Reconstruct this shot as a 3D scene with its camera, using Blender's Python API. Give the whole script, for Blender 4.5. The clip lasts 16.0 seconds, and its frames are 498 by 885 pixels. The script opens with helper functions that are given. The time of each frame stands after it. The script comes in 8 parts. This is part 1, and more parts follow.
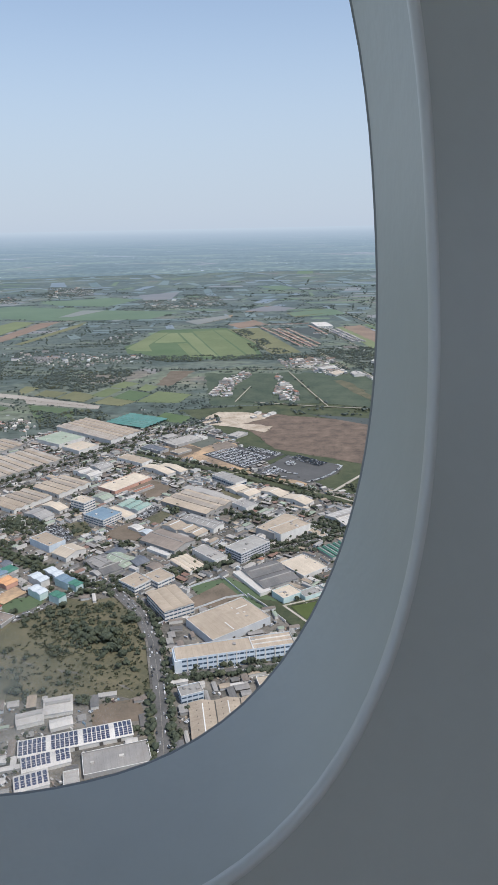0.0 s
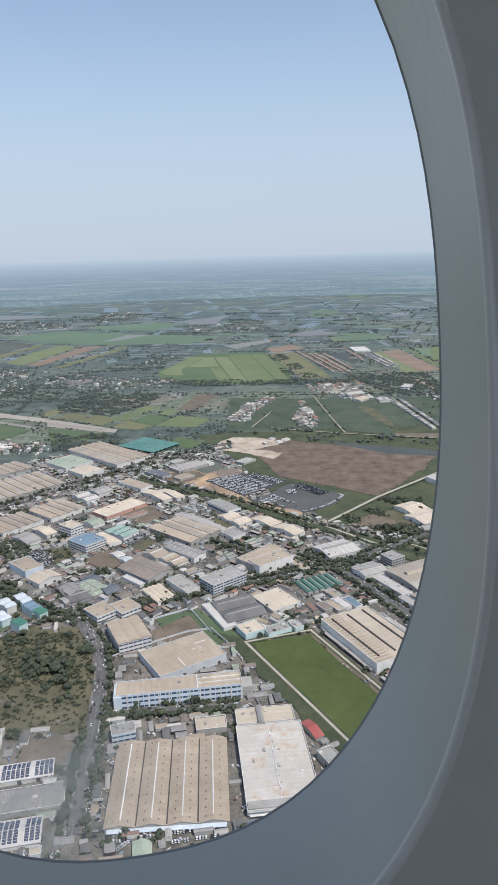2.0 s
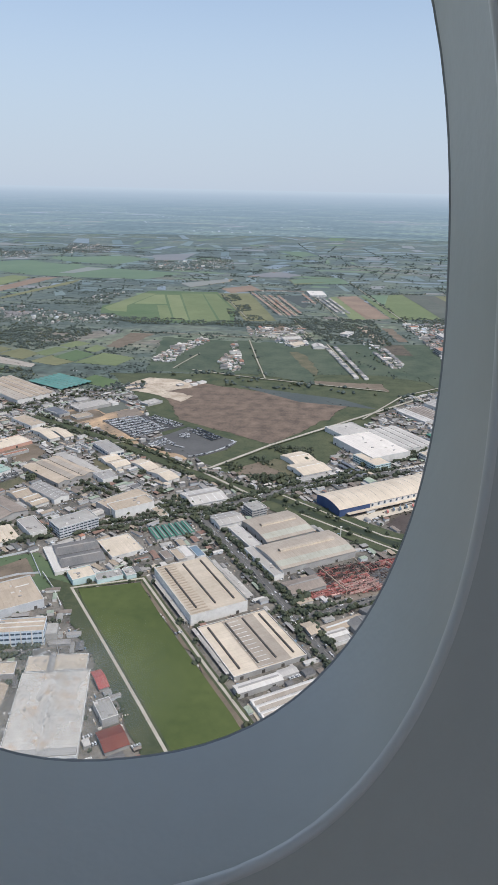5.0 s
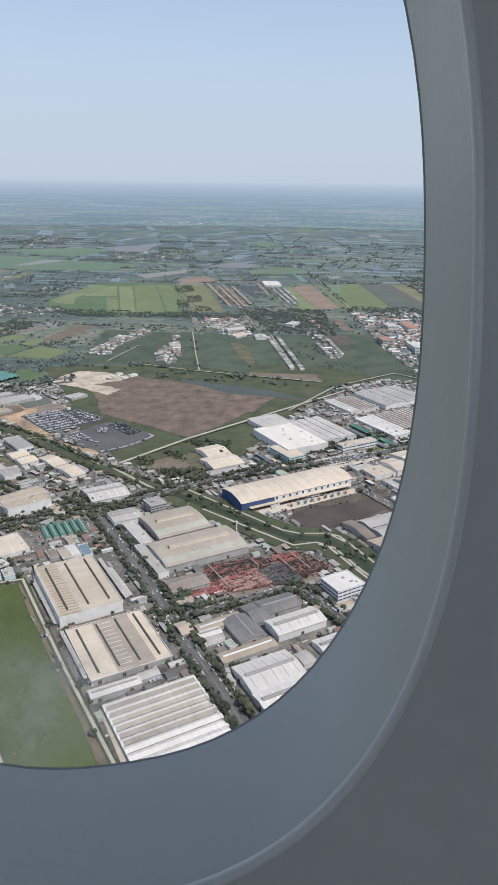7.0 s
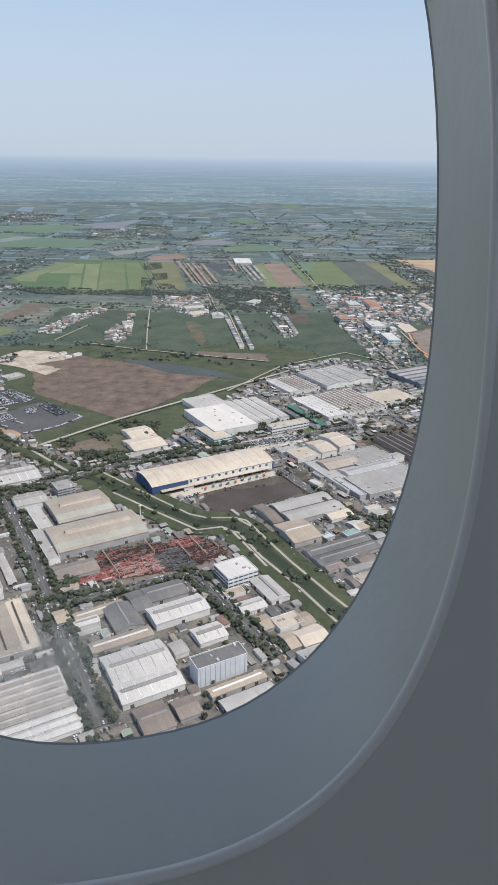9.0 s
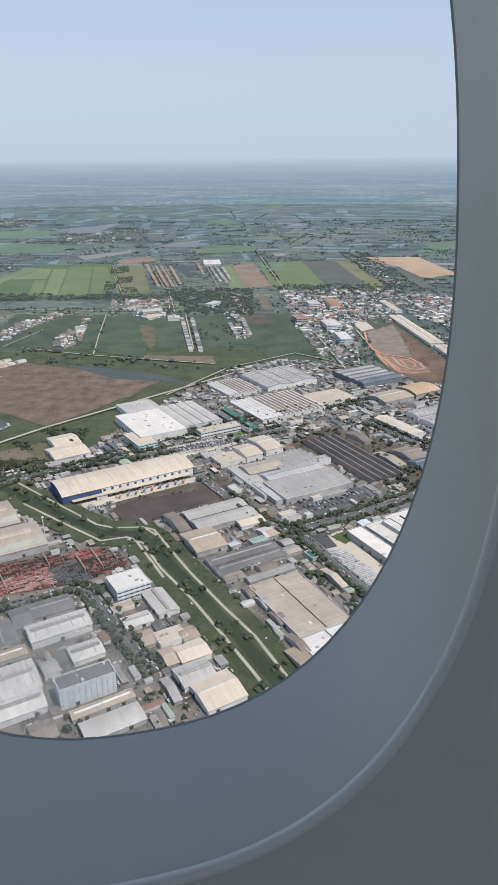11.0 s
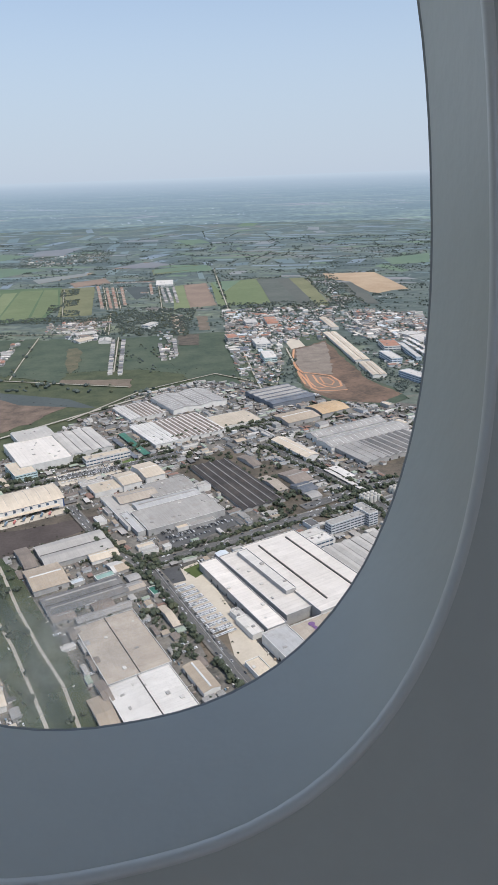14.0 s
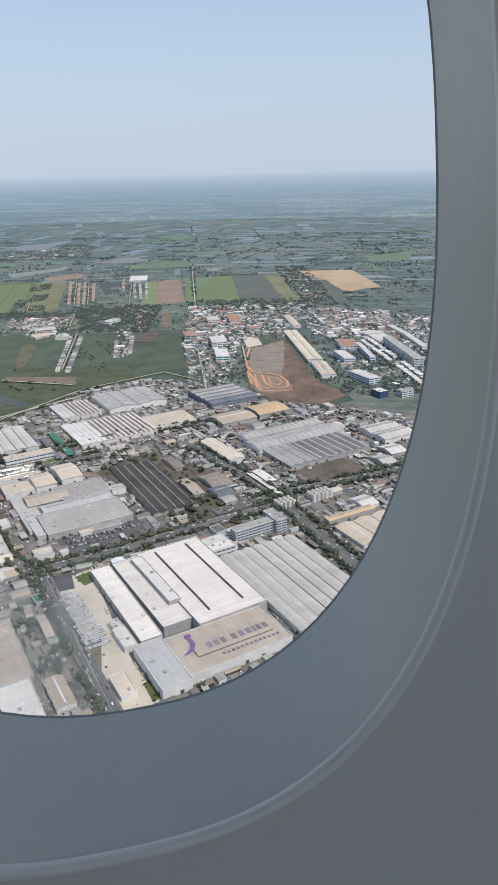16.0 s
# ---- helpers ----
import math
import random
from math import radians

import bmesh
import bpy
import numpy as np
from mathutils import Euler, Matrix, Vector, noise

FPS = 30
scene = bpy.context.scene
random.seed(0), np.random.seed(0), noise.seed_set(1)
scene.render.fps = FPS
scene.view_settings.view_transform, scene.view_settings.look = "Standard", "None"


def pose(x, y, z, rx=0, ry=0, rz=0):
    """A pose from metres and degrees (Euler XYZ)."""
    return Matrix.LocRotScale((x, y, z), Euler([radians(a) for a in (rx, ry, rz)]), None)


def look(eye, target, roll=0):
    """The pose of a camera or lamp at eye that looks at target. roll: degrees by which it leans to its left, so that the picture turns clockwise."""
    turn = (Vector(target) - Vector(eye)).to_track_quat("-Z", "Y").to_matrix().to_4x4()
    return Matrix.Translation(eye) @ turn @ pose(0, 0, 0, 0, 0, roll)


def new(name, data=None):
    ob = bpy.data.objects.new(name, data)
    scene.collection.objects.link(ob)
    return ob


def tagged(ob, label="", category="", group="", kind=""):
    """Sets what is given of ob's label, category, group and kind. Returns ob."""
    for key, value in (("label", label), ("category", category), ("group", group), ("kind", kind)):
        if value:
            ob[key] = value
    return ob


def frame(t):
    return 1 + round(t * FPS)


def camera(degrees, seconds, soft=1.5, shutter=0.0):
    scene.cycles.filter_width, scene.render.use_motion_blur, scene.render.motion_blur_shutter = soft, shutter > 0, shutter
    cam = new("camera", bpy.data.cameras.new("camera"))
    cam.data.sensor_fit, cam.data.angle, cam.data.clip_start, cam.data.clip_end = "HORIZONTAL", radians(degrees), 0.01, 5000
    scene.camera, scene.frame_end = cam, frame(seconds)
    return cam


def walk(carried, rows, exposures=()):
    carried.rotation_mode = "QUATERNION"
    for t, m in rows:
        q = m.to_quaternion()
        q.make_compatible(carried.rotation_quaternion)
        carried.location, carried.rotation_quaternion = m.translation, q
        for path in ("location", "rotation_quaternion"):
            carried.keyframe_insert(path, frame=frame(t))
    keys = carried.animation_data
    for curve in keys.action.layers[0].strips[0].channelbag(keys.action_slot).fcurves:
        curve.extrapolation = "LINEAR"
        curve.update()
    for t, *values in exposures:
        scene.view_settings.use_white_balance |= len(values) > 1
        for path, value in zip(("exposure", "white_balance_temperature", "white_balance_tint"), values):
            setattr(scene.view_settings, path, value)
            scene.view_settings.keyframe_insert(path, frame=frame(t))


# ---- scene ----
cam = camera(38.9, 16.0, soft=0.95)
# The flight: a straight, nearly level line at constant speed; the hand-held phone turns and lifts a little at the window.
METRES, EYE, TILT, LEAN = 600.0, 281.0, -17.03, 1.08
SPEED, START = (0.060184, 0.016600, 0.003813), (-0.000985, 0.001545, -0.000737)
TURNS = [
    (0.0, -0.00, 0.00, -0.00, 0.0114, 0.0101, -0.0156),
    (0.5, 3.32, 0.77, -0.78, 0.0038, 0.0137, -0.0089),
    (1.0, 5.56, 1.94, -1.09, 0.0078, 0.0001, -0.0062),
    (1.5, 5.21, 1.80, -0.61, 0.0095, -0.0034, -0.0054),
    (2.0, 4.89, 1.87, -0.91, 0.0040, -0.0075, 0.0136),
    (2.5, 4.65, 0.88, -0.86, 0.0010, -0.0115, 0.0231),
    (3.0, 4.72, -0.34, -2.20, -0.0063, -0.0090, 0.0141),
    (3.5, 3.79, -0.25, -3.84, -0.0070, -0.0063, 0.0030),
    (6.0, 3.80, -4.17, -3.16, -0.0003, -0.0099, 0.0173),
    (6.5, 3.09, -3.86, -2.67, -0.0008, -0.0090, 0.0171),
    (7.0, 2.54, -3.40, -2.71, 0.0005, -0.0075, 0.0113),
    (7.5, 2.12, -3.25, -2.66, -0.0004, -0.0049, 0.0084),
    (8.0, 2.24, -3.79, -2.65, -0.0013, -0.0022, 0.0055),
    (8.5, 2.32, -4.37, -2.80, -0.0027, -0.0036, 0.0079),
    (9.0, 2.33, -5.08, -2.70, -0.0041, -0.0050, 0.0102),
    (9.5, 2.35, -5.44, -2.62, -0.0045, -0.0029, 0.0077),
    (10.0, 2.24, -5.16, -2.42, -0.0049, -0.0009, 0.0052),
    (12.5, 2.47, -4.80, -0.00, -0.0031, 0.0155, -0.0118),
    (13.0, 2.06, -3.97, -0.28, -0.0036, 0.0036, -0.0083),
    (13.5, 1.85, -3.37, -0.12, -0.0024, 0.0050, -0.0115),
    (14.0, 2.01, -3.58, 0.18, -0.0012, 0.0065, -0.0146),
    (14.5, 2.42, -4.35, -0.10, -0.0019, 0.0061, -0.0146),
    (15.0, 2.38, -4.55, -0.58, -0.0024, 0.0083, -0.0169),
    (15.5, 2.10, -4.18, -0.61, -0.0018, 0.0083, -0.0175),
    (16.0, 2.09, -3.88, -0.44, -0.0012, 0.0084, -0.0181),
]
BASE = pose(0, 0, EYE, TILT, LEAN, 0)


def on_line(t):
    """The aircraft's place at t seconds."""
    return BASE @ Vector([METRES * (a + b * t) for a, b in zip(START, SPEED)])


# The cabin's own directions: forwards along the flight, out through the banked side wall, and up that wall.
ONWARD = on_line(16) - on_line(0)
LENGTH, ONWARD = ONWARD.length, ONWARD.normalized()
BANK = radians(-12.99)
OUT = Vector((-ONWARD.y, ONWARD.x, 0)).normalized()
UPRIGHT = ONWARD.cross(OUT)
OUT, UPRIGHT = OUT * math.cos(BANK) + UPRIGHT * math.sin(BANK), UPRIGHT * math.cos(BANK) - OUT * math.sin(BANK)


def in_cabin(t, along, out, up):
    """A place given from the aircraft's line at t seconds, in the cabin's own directions."""
    return on_line(t) + ONWARD * along + OUT * out + UPRIGHT * up


walk(cam, [(t, Matrix.Translation(in_cabin(t, along, out, up)) @ BASE.to_3x3().to_4x4() @ pose(0, 0, 0, 90 + pitch, roll, yaw)) for t, yaw, pitch, roll, along, out, up in TURNS])

# ---- world, sun, exposure ----
SUN_ELEVATION, SUN_AZIMUTH = radians(58), math.atan2(-0.55, 0.62)
world = bpy.data.worlds.new("sky")
scene.world = world
world.use_nodes = True
wt = world.node_tree
wt.nodes.clear()
sky = wt.nodes.new("ShaderNodeTexSky")
sky.sky_type, sky.sun_disc = "NISHITA", False
sky.sun_elevation, sky.sun_rotation = SUN_ELEVATION, math.pi / 2 - SUN_AZIMUTH
sky.altitude, sky.air_density, sky.dust_density, sky.ozone_density = 300, 1.0, 0.7, 1.5
wbg = wt.nodes.new("ShaderNodeBackground")
wbg.inputs["Strength"].default_value = 0.14
wout = wt.nodes.new("ShaderNodeOutputWorld")
# pale haze lying on the horizon
way_up, climb, thin, veil = (wt.nodes.new("ShaderNode" + k) for k in ("TexCoord", "SeparateXYZ", "MapRange", "Mix"))
veil.data_type = "RGBA"
wt.links.new(way_up.outputs["Generated"], climb.inputs[0])
wt.links.new(climb.outputs["Z"], thin.inputs[0])
thin.interpolation_type = "SMOOTHERSTEP"
for key, value in (("From Min", -0.02), ("From Max", 0.38), ("To Min", 0.92), ("To Max", 0.25)):
    thin.inputs[key].default_value = value
wt.links.new(thin.outputs[0], veil.inputs["Factor"])
wt.links.new(sky.outputs[0], veil.inputs["A"])
veil.inputs["B"].default_value = (3.25, 3.85, 4.75, 1)
wt.links.new(veil.outputs["Result"], wbg.inputs[0])
wt.links.new(wbg.outputs[0], wout.inputs[0])

sun_data = bpy.data.lights.new("sun", "SUN")
sun_data.energy, sun_data.angle, sun_data.color = 3.0, radians(0.8), (1.0, 0.94, 0.86)
sun = new("sun", sun_data)
sd = Vector((math.cos(SUN_ELEVATION) * math.cos(SUN_AZIMUTH), math.cos(SUN_ELEVATION) * math.sin(SUN_AZIMUTH), math.sin(SUN_ELEVATION)))
sun.matrix_world = look(sd * 1000, (0, 0, 0))
scene.view_settings.exposure = 0.15

# ---- materials ----
MATS = {}


def surface(name, dark, light, rough=0.8, scale=0.3, fine=4.0, bump=0.2, ribs=0.0, metal=0.0, spread=0.18, gloss=0.5, rust=0.0, stained=(0.20, 0.145, 0.10), fuzz=0.0):
    """A weathered surface: two scales of stains between two colours, a shade of its own for each object, and relief; ribs is the pitch of sheet-metal ribs along y."""
    m = bpy.data.materials.new(name)
    m.use_nodes = True
    t, b = m.node_tree, m.node_tree.nodes["Principled BSDF"]
    N = lambda kind: t.nodes.new("ShaderNode" + kind)
    tc = N("TexCoord")
    big, small = N("TexNoise"), N("TexNoise")
    for n, s, d in ((big, scale, 5), (small, fine, 3)):
        n.inputs["Scale"].default_value, n.inputs["Detail"].default_value, n.inputs["Roughness"].default_value = s, d, 0.62
        t.links.new(tc.outputs["Object"], n.inputs["Vector"])
    add = N("Math")
    add.operation = "MULTIPLY_ADD"
    t.links.new(small.outputs[0], add.inputs[0])
    add.inputs[1].default_value = 0.45
    t.links.new(big.outputs[0], add.inputs[2])
    ramp = N("ValToRGB")
    ramp.color_ramp.elements[0].position, ramp.color_ramp.elements[1].position = 0.5, 0.95
    ramp.color_ramp.elements[0].color, ramp.color_ramp.elements[1].color = (*dark, 1), (*light, 1)
    t.links.new(add.outputs[0], ramp.inputs[0])
    info, hsv, val = N("ObjectInfo"), N("HueSaturation"), N("MapRange")
    val.inputs["To Min"].default_value, val.inputs["To Max"].default_value = 1 - spread, 1 + spread
    t.links.new(info.outputs["Random"], val.inputs[0])
    t.links.new(val.outputs[0], hsv.inputs["Value"])
    t.links.new(ramp.outputs[0], hsv.inputs["Color"])
    t.links.new(hsv.outputs[0], b.inputs["Base Color"])
    if rust:
        spots, cut, stain = N("TexNoise"), N("MapRange"), N("Mix")
        spots.inputs["Scale"].default_value, spots.inputs["Detail"].default_value, spots.inputs["Roughness"].default_value = 0.11, 6, 0.65
        t.links.new(tc.outputs["Object"], spots.inputs["Vector"])
        cut.inputs["From Min"].default_value, cut.inputs["From Max"].default_value, cut.inputs["To Max"].default_value = 0.52, 0.72, rust
        t.links.new(spots.outputs[0], cut.inputs[0])
        stain.data_type = "RGBA"
        t.links.new(cut.outputs[0], stain.inputs["Factor"])
        t.links.new(hsv.outputs[0], stain.inputs["A"])
        stain.inputs["B"].default_value = (*stained, 1)
        t.links.new(stain.outputs["Result"], b.inputs["Base Color"])
    height = small.outputs[0]
    if ribs:
        # run-off streaks and paler or darker sheets, down the slope
        long, streak, tone = N("Mapping"), N("TexNoise"), N("MapRange")
        long.inputs["Scale"].default_value = (0.55, 0.035, 0.2)
        t.links.new(tc.outputs["Object"], long.inputs["Vector"])
        t.links.new(long.outputs[0], streak.inputs["Vector"])
        streak.inputs["Scale"].default_value, streak.inputs["Detail"].default_value, streak.inputs["Roughness"].default_value = 1.0, 5, 0.7
        tone.inputs["From Min"].default_value, tone.inputs["From Max"].default_value = 0.3, 0.7
        tone.inputs["To Min"].default_value, tone.inputs["To Max"].default_value = 0.93, 1.055
        t.links.new(streak.outputs[0], tone.inputs[0])
        both = N("Math")
        both.operation = "MULTIPLY"
        t.links.new(val.outputs[0], both.inputs[0])
        t.links.new(tone.outputs[0], both.inputs[1])
        # sheets laid side by side, each a little different, with a dark lap between them
        across, lane, part_of, lap, own, shade, last = (N(k) for k in ("SeparateXYZ", "Math", "Math", "MapRange", "TexWhiteNoise", "MapRange", "Math"))
        t.links.new(tc.outputs["Object"], across.inputs[0])
        lane.operation, part_of.operation, last.operation, own.noise_dimensions = "MULTIPLY", "FRACT", "MULTIPLY", "1D"
        lane.inputs[1].default_value = 1 / 3.6
        t.links.new(across.outputs["X"], lane.inputs[0])
        t.links.new(lane.outputs[0], part_of.inputs[0])
        for key, value in (("From Min", 0.08), ("From Max", 0.11), ("To Min", 0.91), ("To Max", 1.0)):
            lap.inputs[key].default_value = value
        t.links.new(part_of.outputs[0], lap.inputs[0])
        floor_of = N("Math")
        floor_of.operation = "FLOOR"
        t.links.new(lane.outputs[0], floor_of.inputs[0])
        t.links.new(floor_of.outputs[0], own.inputs["W"])
        shade.inputs["To Min"].default_value, shade.inputs["To Max"].default_value = 0.965, 1.03
        t.links.new(own.outputs["Value"], shade.inputs[0])
        sheets = N("Math")
        sheets.operation = "MULTIPLY"
        t.links.new(lap.outputs[0], sheets.inputs[0])
        t.links.new(shade.outputs[0], sheets.inputs[1])
        t.links.new(both.outputs[0], last.inputs[0])
        t.links.new(sheets.outputs[0], last.inputs[1])
        t.links.new(last.outputs[0], hsv.inputs["Value"])
        w = N("TexWave")
        w.bands_direction = "X"
        w.inputs["Scale"].default_value = 1 / ribs
        t.links.new(tc.outputs["Object"], w.inputs["Vector"])
        height = w.outputs["Fac"]
    bp = N("Bump")
    bp.inputs["Strength"].default_value, bp.inputs["Distance"].default_value = bump, 0.08
    t.links.new(height, bp.inputs["Height"])
    t.links.new(bp.outputs[0], b.inputs["Normal"])
    b.inputs["Roughness"].default_value, b.inputs["Metallic"].default_value, b.inputs["Specular IOR Level"].default_value = rough, metal, gloss
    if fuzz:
        # bluish sheen standing in for haze, paling towards a grazing view
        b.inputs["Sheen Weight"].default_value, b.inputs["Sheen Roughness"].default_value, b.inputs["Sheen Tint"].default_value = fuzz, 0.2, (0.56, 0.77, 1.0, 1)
    MATS[name] = m
    return m


# sheet-metal and concrete roofs
for nm, dk, lt in (
    ("beige", (0.320, 0.272, 0.225), (0.450, 0.400, 0.345)), ("tan", (0.375, 0.304, 0.230), (0.500, 0.415, 0.325)),
    ("cream", (0.53, 0.445, 0.345), (0.67, 0.575, 0.460)), ("white", (0.576, 0.540, 0.495), (0.684, 0.648, 0.603)),
    ("greywhite", (0.405, 0.378, 0.348), (0.537, 0.506, 0.466)), ("grey", (0.29, 0.275, 0.26), (0.42, 0.40, 0.375)),
    ("darkgrey", (0.13, 0.13, 0.13), (0.23, 0.22, 0.21)), ("brown", (0.20, 0.165, 0.14), (0.32, 0.27, 0.23)),
    ("darkbrown", (0.055, 0.048, 0.045), (0.105, 0.094, 0.088)), ("taupe", (0.36, 0.305, 0.25), (0.47, 0.405, 0.335)),
    ("brightwhite", (0.69, 0.630, 0.565), (0.80, 0.740, 0.675)),
    ("fadedgreen", (0.36, 0.345, 0.285), (0.46, 0.455, 0.385)), ("sage", (0.30, 0.36, 0.28), (0.46, 0.50, 0.40)), ("teal", (0.20, 0.34, 0.30), (0.42, 0.50, 0.44)),
    ("green", (0.05, 0.155, 0.115), (0.09, 0.235, 0.175)), ("blue", (0.165, 0.24, 0.31), (0.225, 0.31, 0.375)), ("netteal", (0.09, 0.24, 0.215), (0.16, 0.32, 0.295)),
    ("bluewhite", (0.53, 0.58, 0.61), (0.67, 0.70, 0.72)), ("slate", (0.10, 0.115, 0.14), (0.20, 0.215, 0.24)),
    ("bluegrey", (0.335, 0.315, 0.290), (0.435, 0.41, 0.38)), ("clay", (0.25, 0.155, 0.12), (0.35, 0.225, 0.18)), ("whitebrown", (0.56, 0.53, 0.49), (0.69, 0.66, 0.62)), ("orangetan", (0.48, 0.33, 0.19), (0.62, 0.46, 0.30)),
    ("orange", (0.60, 0.30, 0.14), (0.72, 0.42, 0.24)), ("red", (0.40, 0.085, 0.08), (0.50, 0.17, 0.15)),
    ("darkred", (0.17, 0.05, 0.04), (0.26, 0.09, 0.07)), ("terracotta", (0.34, 0.17, 0.115), (0.45, 0.25, 0.18)),
    ("concrete", (0.28, 0.27, 0.25), (0.44, 0.42, 0.39)), ("lightgreyroof", (0.45, 0.44, 0.43), (0.54, 0.53, 0.52)),
):
    surface("roof_" + nm, dk, lt, rough=0.7, scale=0.07, fine=1.6, bump=0.35, ribs=0.55, spread=0.12, gloss=0.25, rust=0.14 if "white" in nm or nm == "cream" else 0.26)
surface("roof_rustywhite", (0.48, 0.445, 0.395), (0.62, 0.585, 0.53), rough=0.7, scale=0.07, fine=1.6, bump=0.35, ribs=0.55, spread=0.04, gloss=0.25, rust=0.75, stained=(0.50, 0.33, 0.19))
for nm, dk, lt in (
    ("white", (0.58, 0.56, 0.53), (0.76, 0.74, 0.70)), ("greywall", (0.30, 0.29, 0.28), (0.44, 0.43, 0.41)),
    ("lightgrey", (0.46, 0.48, 0.50), (0.60, 0.61, 0.62)), ("lightblue", (0.50, 0.57, 0.64), (0.66, 0.72, 0.77)),
    ("whiteblue", (0.55, 0.62, 0.68), (0.74, 0.78, 0.80)), ("bluewall", (0.035, 0.065, 0.155), (0.06, 0.095, 0.20)),
    ("salmon", (0.50, 0.27, 0.20), (0.62, 0.38, 0.30)), ("lightteal", (0.42, 0.56, 0.55), (0.58, 0.69, 0.67)),
    ("slatewall", (0.14, 0.16, 0.19), (0.22, 0.24, 0.27)),
):
    surface("wall_" + nm, dk, lt, rough=0.8, scale=0.15, fine=2.5, bump=0.15, spread=0.08)
# grounds
for nm, dk, lt, sc, fn in (
    ("yard", (0.048, 0.047, 0.043), (0.262, 0.240, 0.208), 0.055, 0.45), ("algae", (0.058, 0.082, 0.022), (0.098, 0.122, 0.036), 0.014, 0.12),
    ("path", (0.36, 0.31, 0.24), (0.50, 0.44, 0.35), 0.1, 1.0), ("dirtbrown", (0.120, 0.098, 0.070), (0.225, 0.175, 0.132), 0.05, 0.6),
    ("meadow", (0.075, 0.115, 0.06), (0.115, 0.155, 0.08), 0.03, 0.4), ("scrub", (0.075, 0.078, 0.046), (0.172, 0.150, 0.092), 0.045, 0.5),
    ("brownfield", (0.078, 0.060, 0.046), (0.225, 0.162, 0.122), 0.055, 0.45), ("sandpale", (0.30, 0.23, 0.165), (0.64, 0.55, 0.44), 0.04, 0.3),
    ("sandorange", (0.20, 0.155, 0.115), (0.56, 0.385, 0.235), 0.035, 0.3), ("asphaltlot", (0.085, 0.085, 0.085), (0.135, 0.133, 0.13), 0.03, 0.5),
    ("asphaltdark", (0.055, 0.055, 0.058), (0.10, 0.10, 0.10), 0.05, 0.6), ("darksoil", (0.055, 0.042, 0.038), (0.105, 0.085, 0.075), 0.03, 0.4),
    ("lawn", (0.09, 0.14, 0.04), (0.14, 0.19, 0.06), 0.05, 0.6), ("concretelot", (0.50, 0.43, 0.34), (0.62, 0.55, 0.45), 0.04, 0.5),
    ("drygrass", (0.058, 0.052, 0.040), (0.165, 0.132, 0.100), 0.06, 0.5), ("stockyard", (0.165, 0.135, 0.11), (0.29, 0.24, 0.195), 0.05, 0.5),
    ("orangedirt", (0.48, 0.235, 0.125), (0.60, 0.33, 0.19), 0.02, 0.3), ("brownearth", (0.075, 0.058, 0.042), (0.245, 0.155, 0.108), 0.03, 0.22),
    ("wetgreen", (0.042, 0.068, 0.044), (0.104, 0.122, 0.080), 0.022, 0.2), ("paddy", (0.120, 0.155, 0.072), (0.175, 0.205, 0.102), 0.008, 0.10),
    ("paddydark", (0.08, 0.13, 0.06), (0.12, 0.165, 0.085), 0.01, 0.12), ("paddylight", (0.155, 0.188, 0.092), (0.21, 0.238, 0.122), 0.01, 0.12),
    ("olive", (0.14, 0.145, 0.075), (0.21, 0.205, 0.11), 0.01, 0.12), ("brownstrip", (0.20, 0.145, 0.110), (0.30, 0.220, 0.165), 0.01, 0.15),
    ("plough", (0.080, 0.092, 0.078), (0.130, 0.138, 0.115), 0.01, 0.12), ("wheat", (0.36, 0.25, 0.155), (0.48, 0.36, 0.24), 0.01, 0.12),
    ("canaldry", (0.30, 0.265, 0.225), (0.42, 0.38, 0.33), 0.02, 0.2), ("stadium", (0.075, 0.12, 0.05), (0.11, 0.155, 0.07), 0.03, 0.3),
    ("lake", (0.060, 0.074, 0.072), (0.090, 0.104, 0.100), 0.01, 0.2), ("road", (0.085, 0.083, 0.08), (0.16, 0.155, 0.15), 0.05, 0.8),
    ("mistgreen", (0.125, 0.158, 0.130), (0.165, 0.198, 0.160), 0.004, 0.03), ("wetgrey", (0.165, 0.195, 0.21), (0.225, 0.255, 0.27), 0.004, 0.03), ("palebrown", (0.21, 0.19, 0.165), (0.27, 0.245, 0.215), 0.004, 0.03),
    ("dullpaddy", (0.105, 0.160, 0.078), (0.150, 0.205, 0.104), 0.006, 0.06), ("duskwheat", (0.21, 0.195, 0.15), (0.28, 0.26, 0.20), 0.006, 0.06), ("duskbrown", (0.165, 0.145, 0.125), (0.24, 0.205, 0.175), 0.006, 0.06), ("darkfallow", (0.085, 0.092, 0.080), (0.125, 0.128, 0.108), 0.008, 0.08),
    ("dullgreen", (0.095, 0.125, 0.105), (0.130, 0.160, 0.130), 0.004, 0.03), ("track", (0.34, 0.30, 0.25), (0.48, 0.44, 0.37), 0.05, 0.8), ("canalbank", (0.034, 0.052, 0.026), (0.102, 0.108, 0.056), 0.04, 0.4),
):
    # far tones carry haze in their colour: greyer, bluer, with a stronger sheen
    hazed = nm in ("mistgreen", "wetgrey", "palebrown", "dullpaddy", "duskwheat", "duskbrown", "dullgreen")
    surface("ground_" + nm, dk, lt, rough=0.6 if hazed else 0.95, scale=sc, fine=fn, bump=0.0 if hazed else 0.3, spread=0.06, rust=0.3 if nm == "yard" else 0.0, fuzz=0.2 if nm == "dullpaddy" else 0.55 if hazed else 0.05)
MATS["ground_water"] = surface("ground_water", (0.036, 0.048, 0.030), (0.062, 0.074, 0.046), gloss=0.15, rough=0.5, scale=0.02, fine=0.6, bump=0.02)
